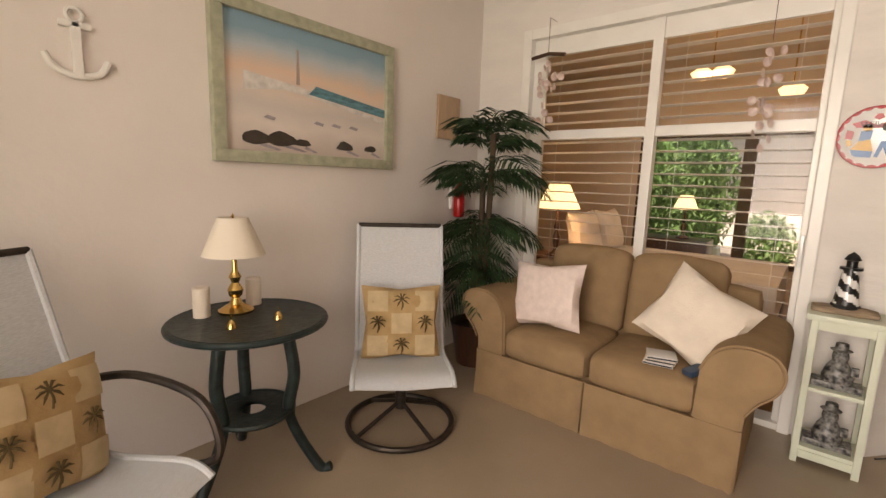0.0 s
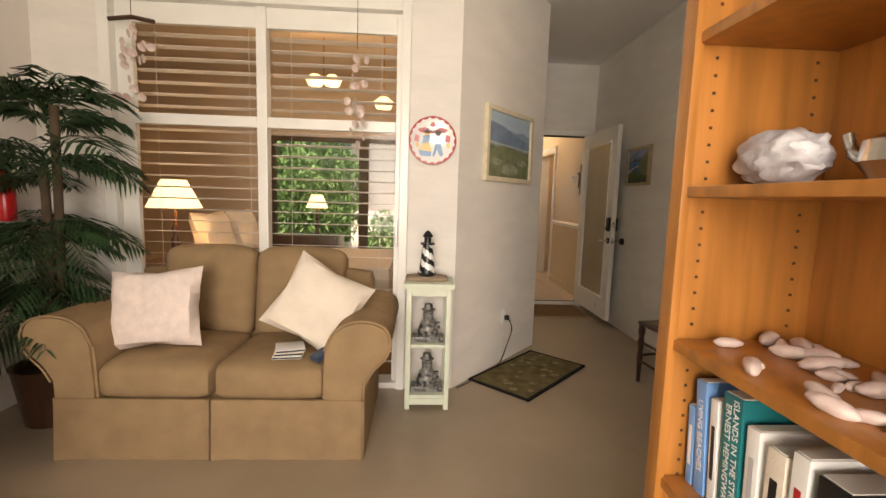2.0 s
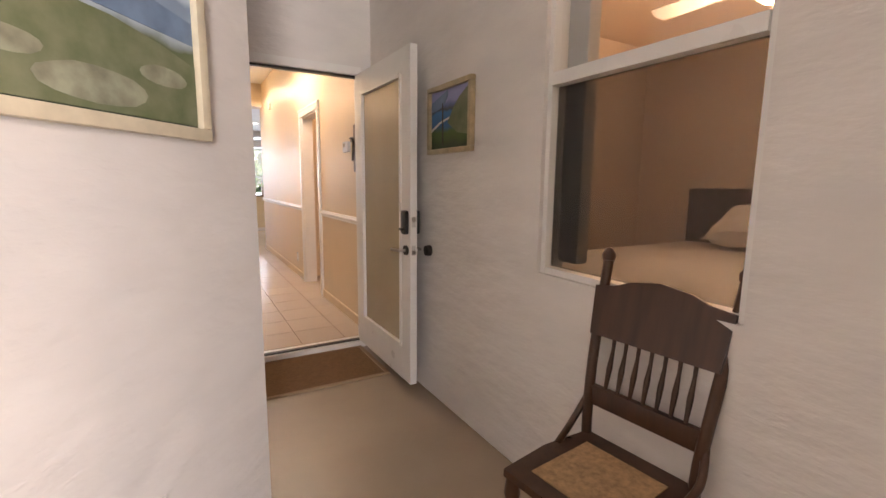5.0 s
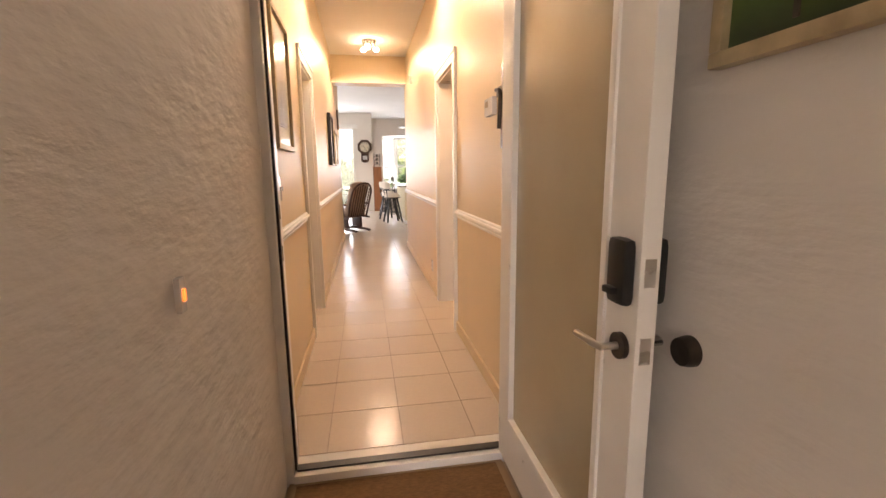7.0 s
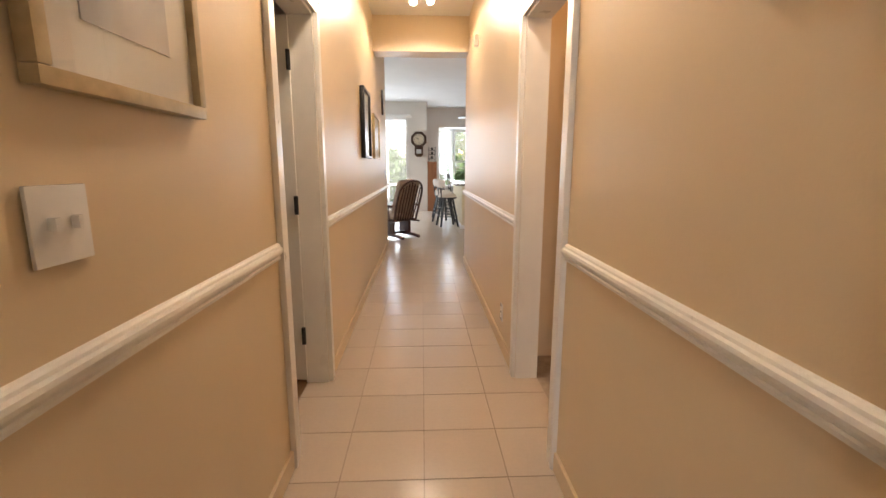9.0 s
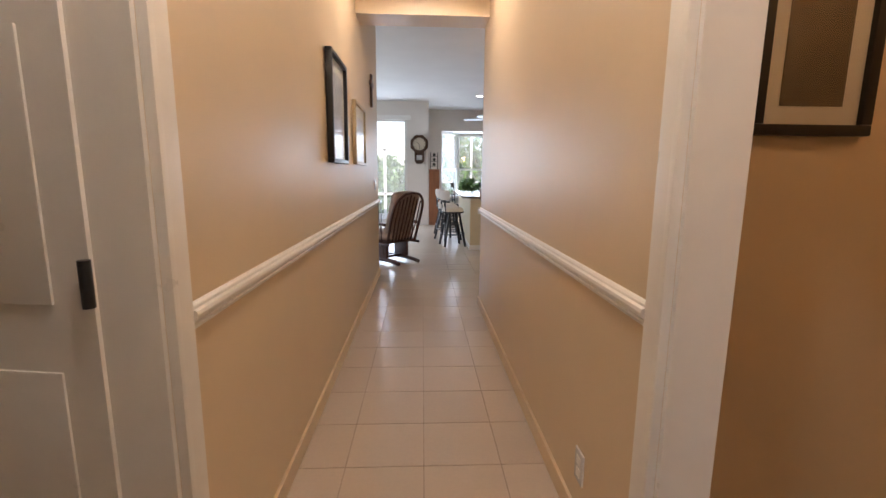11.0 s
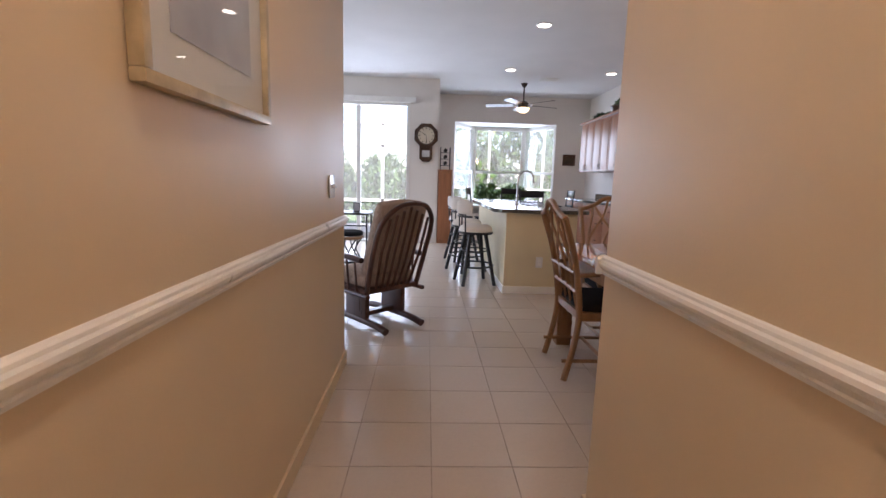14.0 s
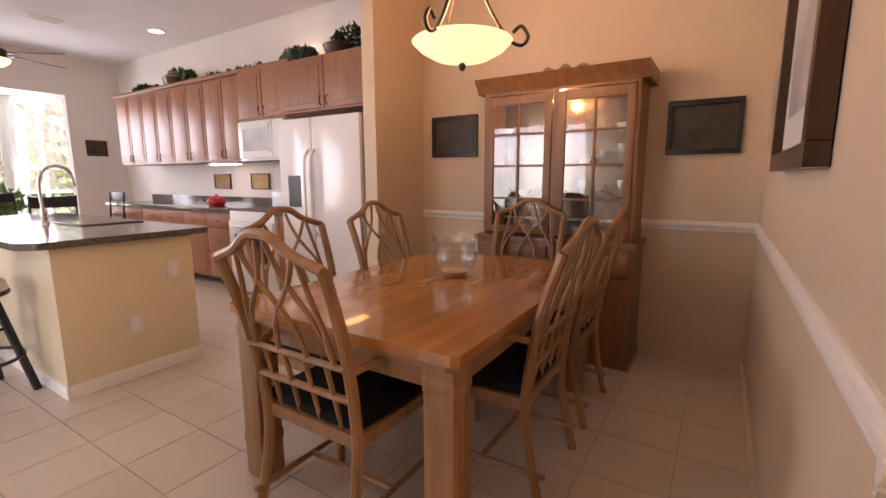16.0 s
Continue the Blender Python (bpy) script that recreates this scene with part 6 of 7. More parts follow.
for k in range(4):
    a = k * math.pi / 2 + 0.78
    part("leg", tube(curve_pts([(0.38 * math.cos(a), 0.38 * math.sin(a), 0.72), (0.12 * math.cos(a), 0.12 * math.sin(a), 0.4), (0.4 * math.cos(a), 0.4 * math.sin(a), 0.0)], 6), 0.013, 8), BLACK, bt)


def metal_chair(m):
    t = thing("breakfast_chair", "black metal breakfast chair with a ladder back", "chair", m, "chairs round the breakfast table")
    for sx in (-1, 1):
        part("back_post", tube([(sx * 0.2, 0.2, 0), (sx * 0.2, 0.22, 0.5), (sx * 0.2, 0.27, 1.08)], 0.012), BLACK, t)
        part("front_leg", tube([(sx * 0.2, -0.2, 0), (sx * 0.2, -0.2, 0.45)], 0.012), BLACK, t)
    part("seat_pad", soft_box(-0.21, 0.21, -0.21, 0.2, 0.44, 0.5, 0.025, 0.01, 5), BLACKF, t)
    for z, h in ((0.62, 0.04), (0.75, 0.04), (0.95, 0.12)):
        part("back_rail", box(-0.2, 0.2, 0.23 + (z - 0.5) * 0.08, 0.245 + (z - 0.5) * 0.08, z, z + h, 0.004), BLACK, t)
    return t


mc = metal_chair(pose(4.35, 18.25, 0, 0, 0, 180))
for m in (pose(3.6, 19.1, 0, 0, 0, 95), pose(5.1, 19.0, 0, 0, 0, -90), pose(4.35, 19.75, 0, 0, 0, 0)):
    copy_thing(mc, m)
pl = leaf_cloud("potted_plant", (3.9, 20.55, 0.92), (0.3, 0.2, 0.24), 320, 0.09, LEAFY, "low leafy plant on the bay sill", "plant")
pl2 = leaf_cloud("potted_plant", (4.5, 20.6, 0.92), (0.32, 0.2, 0.24), 320, 0.09, LEAFY, "low leafy plant on the bay sill", "plant")
setting("window_sill_bay", prism([(3.15, 20.2), (3.6, 20.9), (4.8, 20.9), (5.27, 20.2)], "z", 0.62, 0.67), TRIM, "white bay window sill shelf", "sill")
ceiling_fan(pose(4.3, 18.9, GC - 0.42), 0.42, "bronze ceiling fan with wooden blades and a lit bowl", 5)
picture("picture", pose(5.65, 20.197, 1.73), 0.28, 0.24, 0.03, DARKW, DARKART, "small dark square picture beside the bay", depth=0.02)

# ---- kitchen ----


def cabinet_unit(name, x_front, x_back, y0, y1, z0, z1, rows, label, cols=1, group=""):
    t = thing(name, label, "cabinet", None, group)
    part("carcass", box(x_front + 0.02, x_back, y0 + 0.001, y1 - 0.001, z0, z1), CABW, t, smooth=False)
    for c in range(cols):
        ya, yb = y0 + (y1 - y0) * c / cols + 0.006, y0 + (y1 - y0) * (c + 1) / cols - 0.006
        for za, zb, kind in rows:
            d = part("drawer_front" if kind == "drawer" else "door", box(x_front, x_front + 0.02, ya, yb, za, zb, 0.004), CABW, t)
            if kind != "drawer":
                part("raised_panel", box(x_front - 0.006, x_front + 0.001, ya + 0.05, yb - 0.05, za + 0.05, zb - 0.05, 0.005), CABW, d)
            hz, hy = ((za + zb) / 2, (ya + yb) / 2) if kind == "drawer" else ((za + 0.06, yb - 0.035 if c % 2 == 0 else ya + 0.035) if kind == "upper" else (zb - 0.07, yb - 0.035))
            if kind == "drawer":
                part("handle", tube([(x_front, hy - 0.04, hz), (x_front - 0.025, hy - 0.03, hz), (x_front - 0.025, hy + 0.03, hz), (x_front, hy + 0.04, hz)], 0.005, 6), BRONZE, d)
            else:
                part("handle", tube([(x_front, hy, hz - 0.04), (x_front - 0.025, hy, hz - 0.03), (x_front - 0.025, hy, hz + 0.03), (x_front, hy, hz + 0.04)], 0.005, 6), BRONZE, d)
    return t


UZ0, UZ1, UX = 1.45, 2.36, 5.55
cabinet_unit("wall_cabinet", 5.40, 6.05, 14.30, 15.5, 1.86, UZ1 - 0.03, [(1.88, UZ1 - 0.05, "upper")], "maple wall cabinet above the refrigerator", 2, "kitchen wall cabinets")
cabinet_unit("wall_cabinet", UX - 0.05, 6.05, 15.5, 16.3, 1.86, UZ1, [(1.88, UZ1 - 0.02, "upper")], "maple wall cabinet above the microwave", 2, "kitchen wall cabinets")
for k in range(4):
    cabinet_unit("wall_cabinet", UX, 6.05, 16.3 + k * 0.72, 16.3 + (k + 1) * 0.72, UZ0, UZ1, [(UZ0 + 0.02, UZ1 - 0.02, "upper")], "maple wall cabinet with raised-panel doors", 2, "kitchen wall cabinets")
setting("trim_cornice", box(UX - 0.03, 6.05, 15.5, 19.2, UZ1, UZ1 + 0.04, 0.01), CABW, "maple cornice on the wall cabinets", "cornice")
for k in range(6):
    y = 16.45 + k * 0.5
    cabinet_unit("base_cabinet", 5.42, 6.05, y, y + 0.5, 0.1, 0.88, [(0.70, 0.86, "drawer"), (0.13, 0.68, "door")] if k % 2 else [(0.70, 0.86, "drawer"), (0.42, 0.68, "drawer"), (0.13, 0.40, "drawer")], "maple base cabinet with drawers", 1, "kitchen base cabinets")
cabinet_unit("base_cabinet", 5.42, 6.05, 15.5, 15.68, 0.1, 0.88, [(0.13, 0.86, "door")], "narrow maple base cabinet by the range", 1, "kitchen base cabinets")
wt = thing("worktop", "dark speckled granite worktop along the wall", "worktop")
for y0, y1 in ((15.5, 15.68), (16.45, 19.45)):
    part("slab", box(5.39, 6.05, y0, y1, 0.88, 0.92, 0.005), GRANITE, wt)
    part("upstand", box(6.03, 6.05, y0, y1, 0.92, 1.02), GRANITE, wt, smooth=False)
rg = thing("range", "white electric range with a dark oven window", "range", pose(5.4, 16.065, 0))
part("body", box(0.0, 0.62, -0.38, 0.38, 0.02, 0.91, 0.006), WHITE, rg)
part("cooktop", box(0.0, 0.6, -0.375, 0.375, 0.91, 0.925), BLACK, rg, smooth=False)
part("oven_door", box(-0.025, 0.0, -0.37, 0.37, 0.2, 0.8, 0.006), WHITE, rg)
part("oven_window", box(-0.029, -0.025, -0.27, 0.27, 0.36, 0.66), BLACK, rg, smooth=False)
part("oven_handle", tube([(-0.02, -0.3, 0.75), (-0.06, -0.28, 0.75), (-0.06, 0.28, 0.75), (-0.02, 0.3, 0.75)], 0.011), WHITE, rg)
part("backguard", box(0.56, 0.62, -0.38, 0.38, 0.91, 1.1, 0.008), WHITE, rg)
mw = thing("microwave", "white over-range microwave oven with a handle", "microwave", pose(5.48, 15.93, 1.44))
part("case", box(0.02, 0.55, -0.37, 0.37, 0, 0.41, 0.005), WHITE, mw)
part("door", box(0.0, 0.02, -0.18, 0.37, 0.03, 0.4, 0.005), WHITE, mw)
part("door_window", box(-0.004, 0.0, -0.1, 0.3, 0.1, 0.33), GREYART, mw, smooth=False)
part("control_panel", box(0.0, 0.02, -0.37, -0.19, 0.03, 0.4, 0.004), WHITE, mw)
part("handle", tube([(0, -0.16, 0.08), (-0.03, -0.16, 0.1), (-0.03, -0.16, 0.34), (0, -0.16, 0.36)], 0.008), WHITE, mw)
part("vent_strip", box(0.0, 0.5, -0.37, 0.37, -0.012, 0.0), BLACK, mw, smooth=False)
uc = thing("under_cabinet_light", "lit white strip light under the wall cabinets", "light", pose(5.75, 17.0, UZ0))
part("housing", box(-0.04, 0.04, -0.3, 0.3, -0.022, -0.001, 0.004), WHITE, uc)
part("diffuser", box(-0.03, 0.03, -0.28, 0.28, -0.03, -0.022), glow("strip_light", (1, 0.93, 0.8), 7), uc, smooth=False)
for y in (16.75, 17.55):
    picture("picture", pose(6.047, y, 1.22, 0, 0, -90), 0.36, 0.2, 0.015, DARKW, PALMC, "small framed kitchen print over the worktop", depth=0.02)
rp = thing("red_pot", "round red lidded pot on the worktop", "pot", pose(5.72, 17.2, 0.92))
part("body", lathe([(0, 0), (0.08, 0), (0.11, 0.04), (0.105, 0.09), (0, 0.095)], 20), RED, rp)
part("lid", lathe([(0.1, 0.09), (0.06, 0.12), (0.015, 0.125), (0.015, 0.145), (0, 0.148)], 20), RED, rp)
fg = thing("refrigerator", "white side-by-side refrigerator with a black dispenser", "refrigerator", pose(5.2, 14.84, 0))
part("cabinet_body", box(0.06, 0.8, -0.52, 0.46, 0.02, 1.77, 0.008), WHITE, fg)
for y0, y1, hy in ((-0.52, 0.03, 0.0), (0.04, 0.46, 0.075)):
    d = part("door", box(0.0, 0.055, y0, y1, 0.08, 1.77, 0.018), WHITE, fg)
    part("handle", tube(curve_pts([(0.0, hy, 0.75), (-0.05, hy, 0.85), (-0.06, hy, 1.1), (-0.05, hy, 1.4), (0.0, hy, 1.5)], 5), 0.013, 8), WHITE, d)
part("dispenser", box(-0.004, 0.002, 0.19, 0.35, 1.0, 1.28), BLACK, fg, smooth=False)
part("kick_plate", box(0.03, 0.06, -0.5, 0.44, 0.0, 0.08), GREYART, fg, smooth=False)
for c_, s_ in (((5.8, 14.9, 2.5), (0.16, 0.3, 0.16)), ((5.75, 15.6, 2.47), (0.12, 0.25, 0.09)), ((5.8, 17.9, 2.5), (0.16, 0.3, 0.16)), ((5.75, 16.7, 2.43), (0.08, 0.7, 0.05)), ((5.75, 18.7, 2.45), (0.1, 0.35, 0.07))):
    g = leaf_cloud("cabinet_greenery", c_, s_, 380, 0.05, LEAF, "dark artificial greenery on top of the cabinets", "greenery")
for y, s in ((15.0, 0.16), (17.9, 0.14)):
    bk_ = thing("basket", "dark woven basket among the greenery", "basket", pose(5.72, y, UZ1 + 0.04 if y > 15.5 else UZ1 - 0.028))
    part("bowl", lathe([(0, 0), (s * 0.6, 0), (s, s * 0.9), (s * 0.95, s * 0.95), (s * 0.55, 0.02), (0, 0.02)], 20), DARKW, bk_)

# island
isl = thing("kitchen_island", "cream plastered kitchen island with a granite top", "island")
part("body", box(3.37, 4.14, 14.93, 17.45, 0, 0.88, 0.004), material("island_paint", (0.72, 0.62, 0.42), 0.6, vary=0.04, scale=3), isl)
part("worktop", prism([(3.24, 14.98), (3.31, 14.88), (4.22, 14.88), (4.26, 14.92), (4.26, 17.5), (3.24, 17.5)], "z", 0.882, 0.922), GRANITE, isl, "dark polished granite top")
part("baseboard", box(3.36, 4.15, 14.92, 17.46, 0, 0.08, 0.003), TRIM, isl)
sk = thing("sink", "black undermount sink set in the island", "sink", pose(3.98, 16.0, 0.923))
part("rim", box(-0.2, 0.22, -0.3, 0.3, 0, 0.006, 0.002), BLACK, sk)
part("basin_wall", box(-0.17, 0.19, -0.27, 0.27, 0.004, 0.008), GRANITE, sk, smooth=False)
fc = thing("faucet", "brushed nickel gooseneck kitchen faucet", "faucet", pose(3.71, 16.1, 0.922))
part("base", lathe([(0, 0), (0.03, 0), (0.028, 0.02), (0.018, 0.03), (0.018, 0.12), (0, 0.12)], 16), CHROME, fc)
part("spout", tube(curve_pts([(0, 0, 0.1), (0, 0, 0.33), (0.08, 0, 0.43), (0.18, 0, 0.4), (0.21, 0, 0.28)], 7), 0.012, 10), CHROME, fc)
part("lever", tube([(0, -0.02, 0.08), (0, -0.09, 0.11)], 0.007), CHROME, fc)
wall_plate(pose(3.75, 14.928, 0.35), "cream wall outlet on the island")
wall_plate(pose(4.0, 14.928, 0.66), "cream wall outlet on the island")


def bar_stool(m):
    t = thing("bar_stool", "black metal swivel bar stool with beige padding", "bar stool", m, "stools at the island")
    part("seat", lathe([(0, 0.70), (0.15, 0.70), (0.19, 0.67), (0.2, 0.63), (0.19, 0.61), (0, 0.61)], 24), BEDM, t, "beige padded seat")
    part("seat_ring", tube(ring_pts(0.19, 0.61, 28), 0.016, 8), BLACK, t)
    for k in range(4):
        a = k * math.pi / 2 + math.pi / 4
        part("leg", tube([(0.13 * math.cos(a), 0.13 * math.sin(a), 0.6), (0.27 * math.cos(a), 0.27 * math.sin(a), 0)], [0.024, 0.022], 8), BLACK, t)
    part("foot_ring", tube(ring_pts(0.222, 0.22, 28), 0.011, 8), BLACK, t)
    part("upper_ring", tube(ring_pts(0.165, 0.4, 28), 0.008, 8), BLACK, t)
    arc = [(0.2 * math.cos(a), 0.2 * math.sin(a)) for a in [math.radians(120 + 12 * k) for k in range(11)]]
    for i in (2, 8):
        part("back_upright", tube([(arc[i][0], arc[i][1], 0.61), (arc[i][0] * 1.08, arc[i][1] * 1.08, 0.86)], 0.009), BLACK, t)
    part("back_band", tube([(x * 1.05, y * 1.05, 0.80) for x, y in arc], 0.012, 8), BLACK, t)
    bm = bmesh.new()
    rows = [[bm.verts.new((x * q, y * q, z)) for q, z in ((1.0, 0.83), (1.12, 0.83), (1.16, 0.9), (1.12, 0.97), (1.0, 0.97))] for x, y in arc]
    for a, b in zip(rows, rows[1:]):
        for i in range(5):
            bm.faces.new((a[i], a[(i + 1) % 5], b[(i + 1) % 5], b[i]))
    bm.faces.new(rows[0]), bm.faces.new(rows[-1][::-1])
    part("back_pad", bm, BEDM, t, "beige padded back")
    return t


s0 = bar_stool(pose(3.1, 15.42, 0, 0, 0, 12))
copy_thing(s0, pose(3.06, 16.15, 0, 0, 0, 30))
copy_thing(s0, pose(3.06, 16.95, 0, 0, 0, 20))

# recessed lights and vent
CAN = glow("downlight", (1, 0.9, 0.75), 14)
for x, y in ((3.85, 15.75), (5.62, 15.75), (3.85, 17.9), (5.55, 17.9)):
    dl = thing("downlight", "lit round recessed ceiling downlight", "downlight", pose(x, y, GC), "kitchen downlights")
    part("trim_ring", tube(ring_pts(0.085, -0.004, 28), 0.01, 6), TRIM, dl)
    part("lens", lathe([(0, -0.006), (0.078, -0.004), (0.078, 0), (0, 0)], 20), CAN, dl)
    lamp("downlight_bulb", "SPOT", (x, y, GC - 0.03), 15, SOFT, 0.05, (x, y, 0)).data.spot_size = radians(110)

# ---- dining ----
dt = thing("dining_table", "honey wooden dining table with thick square legs", "dining table")
tx0, tx1, ty0, ty1 = 3.49, 5.1, 12.43, 13.50
part("tabletop", prism([(tx0 + 0.02, ty0), (tx1 - 0.02, ty0), (tx1, ty0 + 0.02), (tx1, ty1 - 0.02), (tx1 - 0.02, ty1), (tx0 + 0.02, ty1), (tx0, ty1 - 0.02), (tx0, ty0 + 0.02)], "z", 0.725, 0.76), TABLEW, dt, "glossy honey wood top")
part("top_edge", prism([(tx0 + 0.04, ty0 + 0.01), (tx1 - 0.04, ty0 + 0.01), (tx1 - 0.01, ty0 + 0.04), (tx1 - 0.01, ty1 - 0.04), (tx1 - 0.04, ty1 - 0.01), (tx0 + 0.04, ty1 - 0.01), (tx0 + 0.01, ty1 - 0.04), (tx0 + 0.01, ty0 + 0.04)], "z", 0.705, 0.724), RATTAN, dt)
for b in ((tx0 + 0.1, tx1 - 0.1, ty0 + 0.05, ty0 + 0.075), (tx0 + 0.1, tx1 - 0.1, ty1 - 0.075, ty1 - 0.05), (tx0 + 0.05, tx0 + 0.075, ty0 + 0.1, ty1 - 0.1), (tx1 - 0.075, tx1 - 0.05, ty0 + 0.1, ty1 - 0.1)):
    part("apron", box(*b, 0.62, 0.705, 0.004), RATTAN, dt)
for x in (tx0 + 0.075, tx1 - 0.075):
    for y in (ty0 + 0.075, ty1 - 0.075):
        lg = part("leg", box(x - 0.055, x + 0.055, y - 0.055, y + 0.055, 0, 0.705, 0.016), RATTAN, dt)
        for z in (0.15, 0.62):
            part("binding", box(x - 0.058, x + 0.058, y - 0.058, y + 0.058, z, z + 0.05, 0.014), RATTAN, lg)
        for dx in (-0.02, 0.02):
            part("reeding", tube([(x + dx, y - 0.055, 0.22), (x + dx, y - 0.055, 0.6)], 0.008, 6), RATTAN, lg)


def dining_chair(m, arms):
    t = thing("dining_chair", "honey rattan dining chair with a lattice back" + (" and arms" if arms else ""), "chair", m, "chairs round the dining table")
    part("seat", soft_box(-0.23, 0.23, -0.24, 0.2, 0.43, 0.49, 0.025, 0.02, 6), BLACKF, t, "black fabric seat pad")
    part("seat_frame", box(-0.235, 0.235, -0.24, 0.21, 0.38, 0.43, 0.008), RATTAN, t)
    for sx in (-1, 1):
        part("back_post", tube(curve_pts([(sx * 0.225, 0.275, 0), (sx * 0.22, 0.22, 0.25), (sx * 0.225, 0.21, 0.45), (sx * 0.235, 0.26, 0.75), (sx * 0.245, 0.34, 1.0)], 6), [0.02] * 25, 8), RATTAN, t)
        part("front_leg", tube([(sx * 0.215, -0.22, 0), (sx * 0.215, -0.22, 0.4)], [0.018, 0.022], 8), RATTAN, t)
        part("side_stretcher", tube([(sx * 0.215, -0.22, 0.12), (sx * 0.213, 0.29, 0.12)], 0.012, 8), RATTAN, t)
        if arms:
            part("arm", tube(curve_pts([(sx * 0.23, 0.24, 0.66), (sx * 0.28, 0.05, 0.68), (sx * 0.28, -0.12, 0.62), (sx * 0.24, -0.2, 0.45)], 6), 0.015, 8), RATTAN, t)
    part("front_stretcher", tube([(-0.215, 0.02, 0.12), (0.215, 0.02, 0.12)], 0.012, 8), RATTAN, t)
    yb = lambda z: 0.20 + (z - 0.45) * 0.255
    part("crest", tube(curve_pts([(-0.245, yb(1.0), 1.0), (-0.13, yb(1.05), 1.04), (-0.06, yb(1.09), 1.085), (0, yb(1.1), 1.095), (0.06, yb(1.09), 1.085), (0.13, yb(1.05), 1.04), (0.245, yb(1.0), 1.0)], 5), 0.017, 8), RATTAN, t)
    part("lower_rail", tube([(-0.228, yb(0.56), 0.56), (0.228, yb(0.56), 0.56)], 0.013, 8), RATTAN, t)
    part("mid_rail", tube([(-0.232, yb(0.68), 0.68), (0.232, yb(0.68), 0.68)], 0.011, 8), RATTAN, t)
    for k in range(4):
        x = (k - 1.5) * 0.1
        part("short_spindle", tube([(x, yb(0.45), 0.44), (x, yb(0.68), 0.68)], 0.009, 6), RATTAN, t)
    for a, b in ((-0.19, -0.02), (-0.07, 0.13), (0.19, 0.02), (0.07, -0.13), (-0.19, -0.14), (0.19, 0.14)):
        top = 1.08 - abs(b) * 0.3
        part("lattice_cane", tube(curve_pts([(a, yb(0.68), 0.68), (a + (b - a) * 0.15, yb(0.8), 0.8), (a + (b - a) * 0.75, yb(0.95), 0.95), (b, yb(top), top)], 5), 0.009, 6), RATTAN, t)
    return t


arm_chair = dining_chair(pose(3.66, 13.0, 0, 0, 0, 90), True)
copy_thing(arm_chair, pose(5.12, 12.98, 0, 0, 0, -90))
side = dining_chair(pose(4.2, 12.62, 0, 0, 0, 180), True)
copy_thing(side, pose(4.85, 12.62, 0, 0, 0, 180))
copy_thing(side, pose(4.0, 13.42, 0, 0, 0, 0))
copy_thing(side, pose(4.72, 13.42, 0, 0, 0, 0))
gbw = thing("glass_bowl", "clear ruffled glass bowl on the dining table", "bowl", pose(4.4, 12.97, 0.7605))
GLS = clear("bowl_glass", (0.93, 0.95, 0.94), 0.25, 0.03)
bm = lathe([(0.05, 0.0), (0.06, 0.005), (0.10, 0.05), (0.115, 0.1), (0.10, 0.15), (0.105, 0.18), (0.12, 0.2)], 36)
for v in bm.verts:
    if v.co.z > 0.16:
        v.co.z += 0.018 * math.sin(8 * math.atan2(v.co.y, v.co.x))
part("bowl", bm, GLS, gbw)
bm = lathe([(0, 0.006), (0.05, 0.006), (0.07, 0.03), (0.0, 0.04)], 18)
part("shells_inside", bm, SHELL, gbw, "pale shells in the bottom of the bowl")

# pendant lamp
pd = thing("pendant_lamp", "bronze scrolled pendant lamp with a glowing alabaster bowl", "pendant lamp", pose(4.52, 13.0, -0.02))
part("bowl", lathe([(0, 1.84), (0.05, 1.843), (0.14, 1.862), (0.21, 1.9), (0.25, 1.94), (0.242, 1.946), (0.17, 1.905), (0, 1.88)], 36), glow("alabaster_glass", (1, 0.74, 0.38), 0.95), pd, "glowing cream alabaster bowl")
part("finial", lathe([(0, 1.80), (0.015, 1.81), (0.02, 1.83), (0.008, 1.845), (0.02, 1.86), (0, 1.865)], 12), BRONZE, pd)
for k in range(3):
    a = math.radians(120 * k + 60)
    c_, s_ = math.cos(a), math.sin(a)
    part("scroll_arm", tube(curve_pts([(0.03 * c_, 0.03 * s_, 2.36), (0.07 * c_, 0.07 * s_, 2.25), (0.13 * c_, 0.13 * s_, 2.1), (0.22 * c_, 0.22 * s_, 1.96), (0.29 * c_, 0.29 * s_, 1.92), (0.325 * c_, 0.325 * s_, 1.96), (0.29 * c_, 0.29 * s_, 2.01), (0.25 * c_, 0.25 * s_, 1.98)], 6), 0.009, 8), BRONZE, pd)
part("hub", lathe([(0, 2.32), (0.035, 2.34), (0.045, 2.37), (0.02, 2.4), (0.01, 2.42), (0, 2.42)], 16), BRONZE, pd)
part("chain", tube([(0, 0, 2.42), (0, 0, GC)], 0.008, 6), BRONZE, pd)
lamp("pendant_bulb", "POINT", (4.52, 13.0, 2.04), 17, WARM, 0.1)

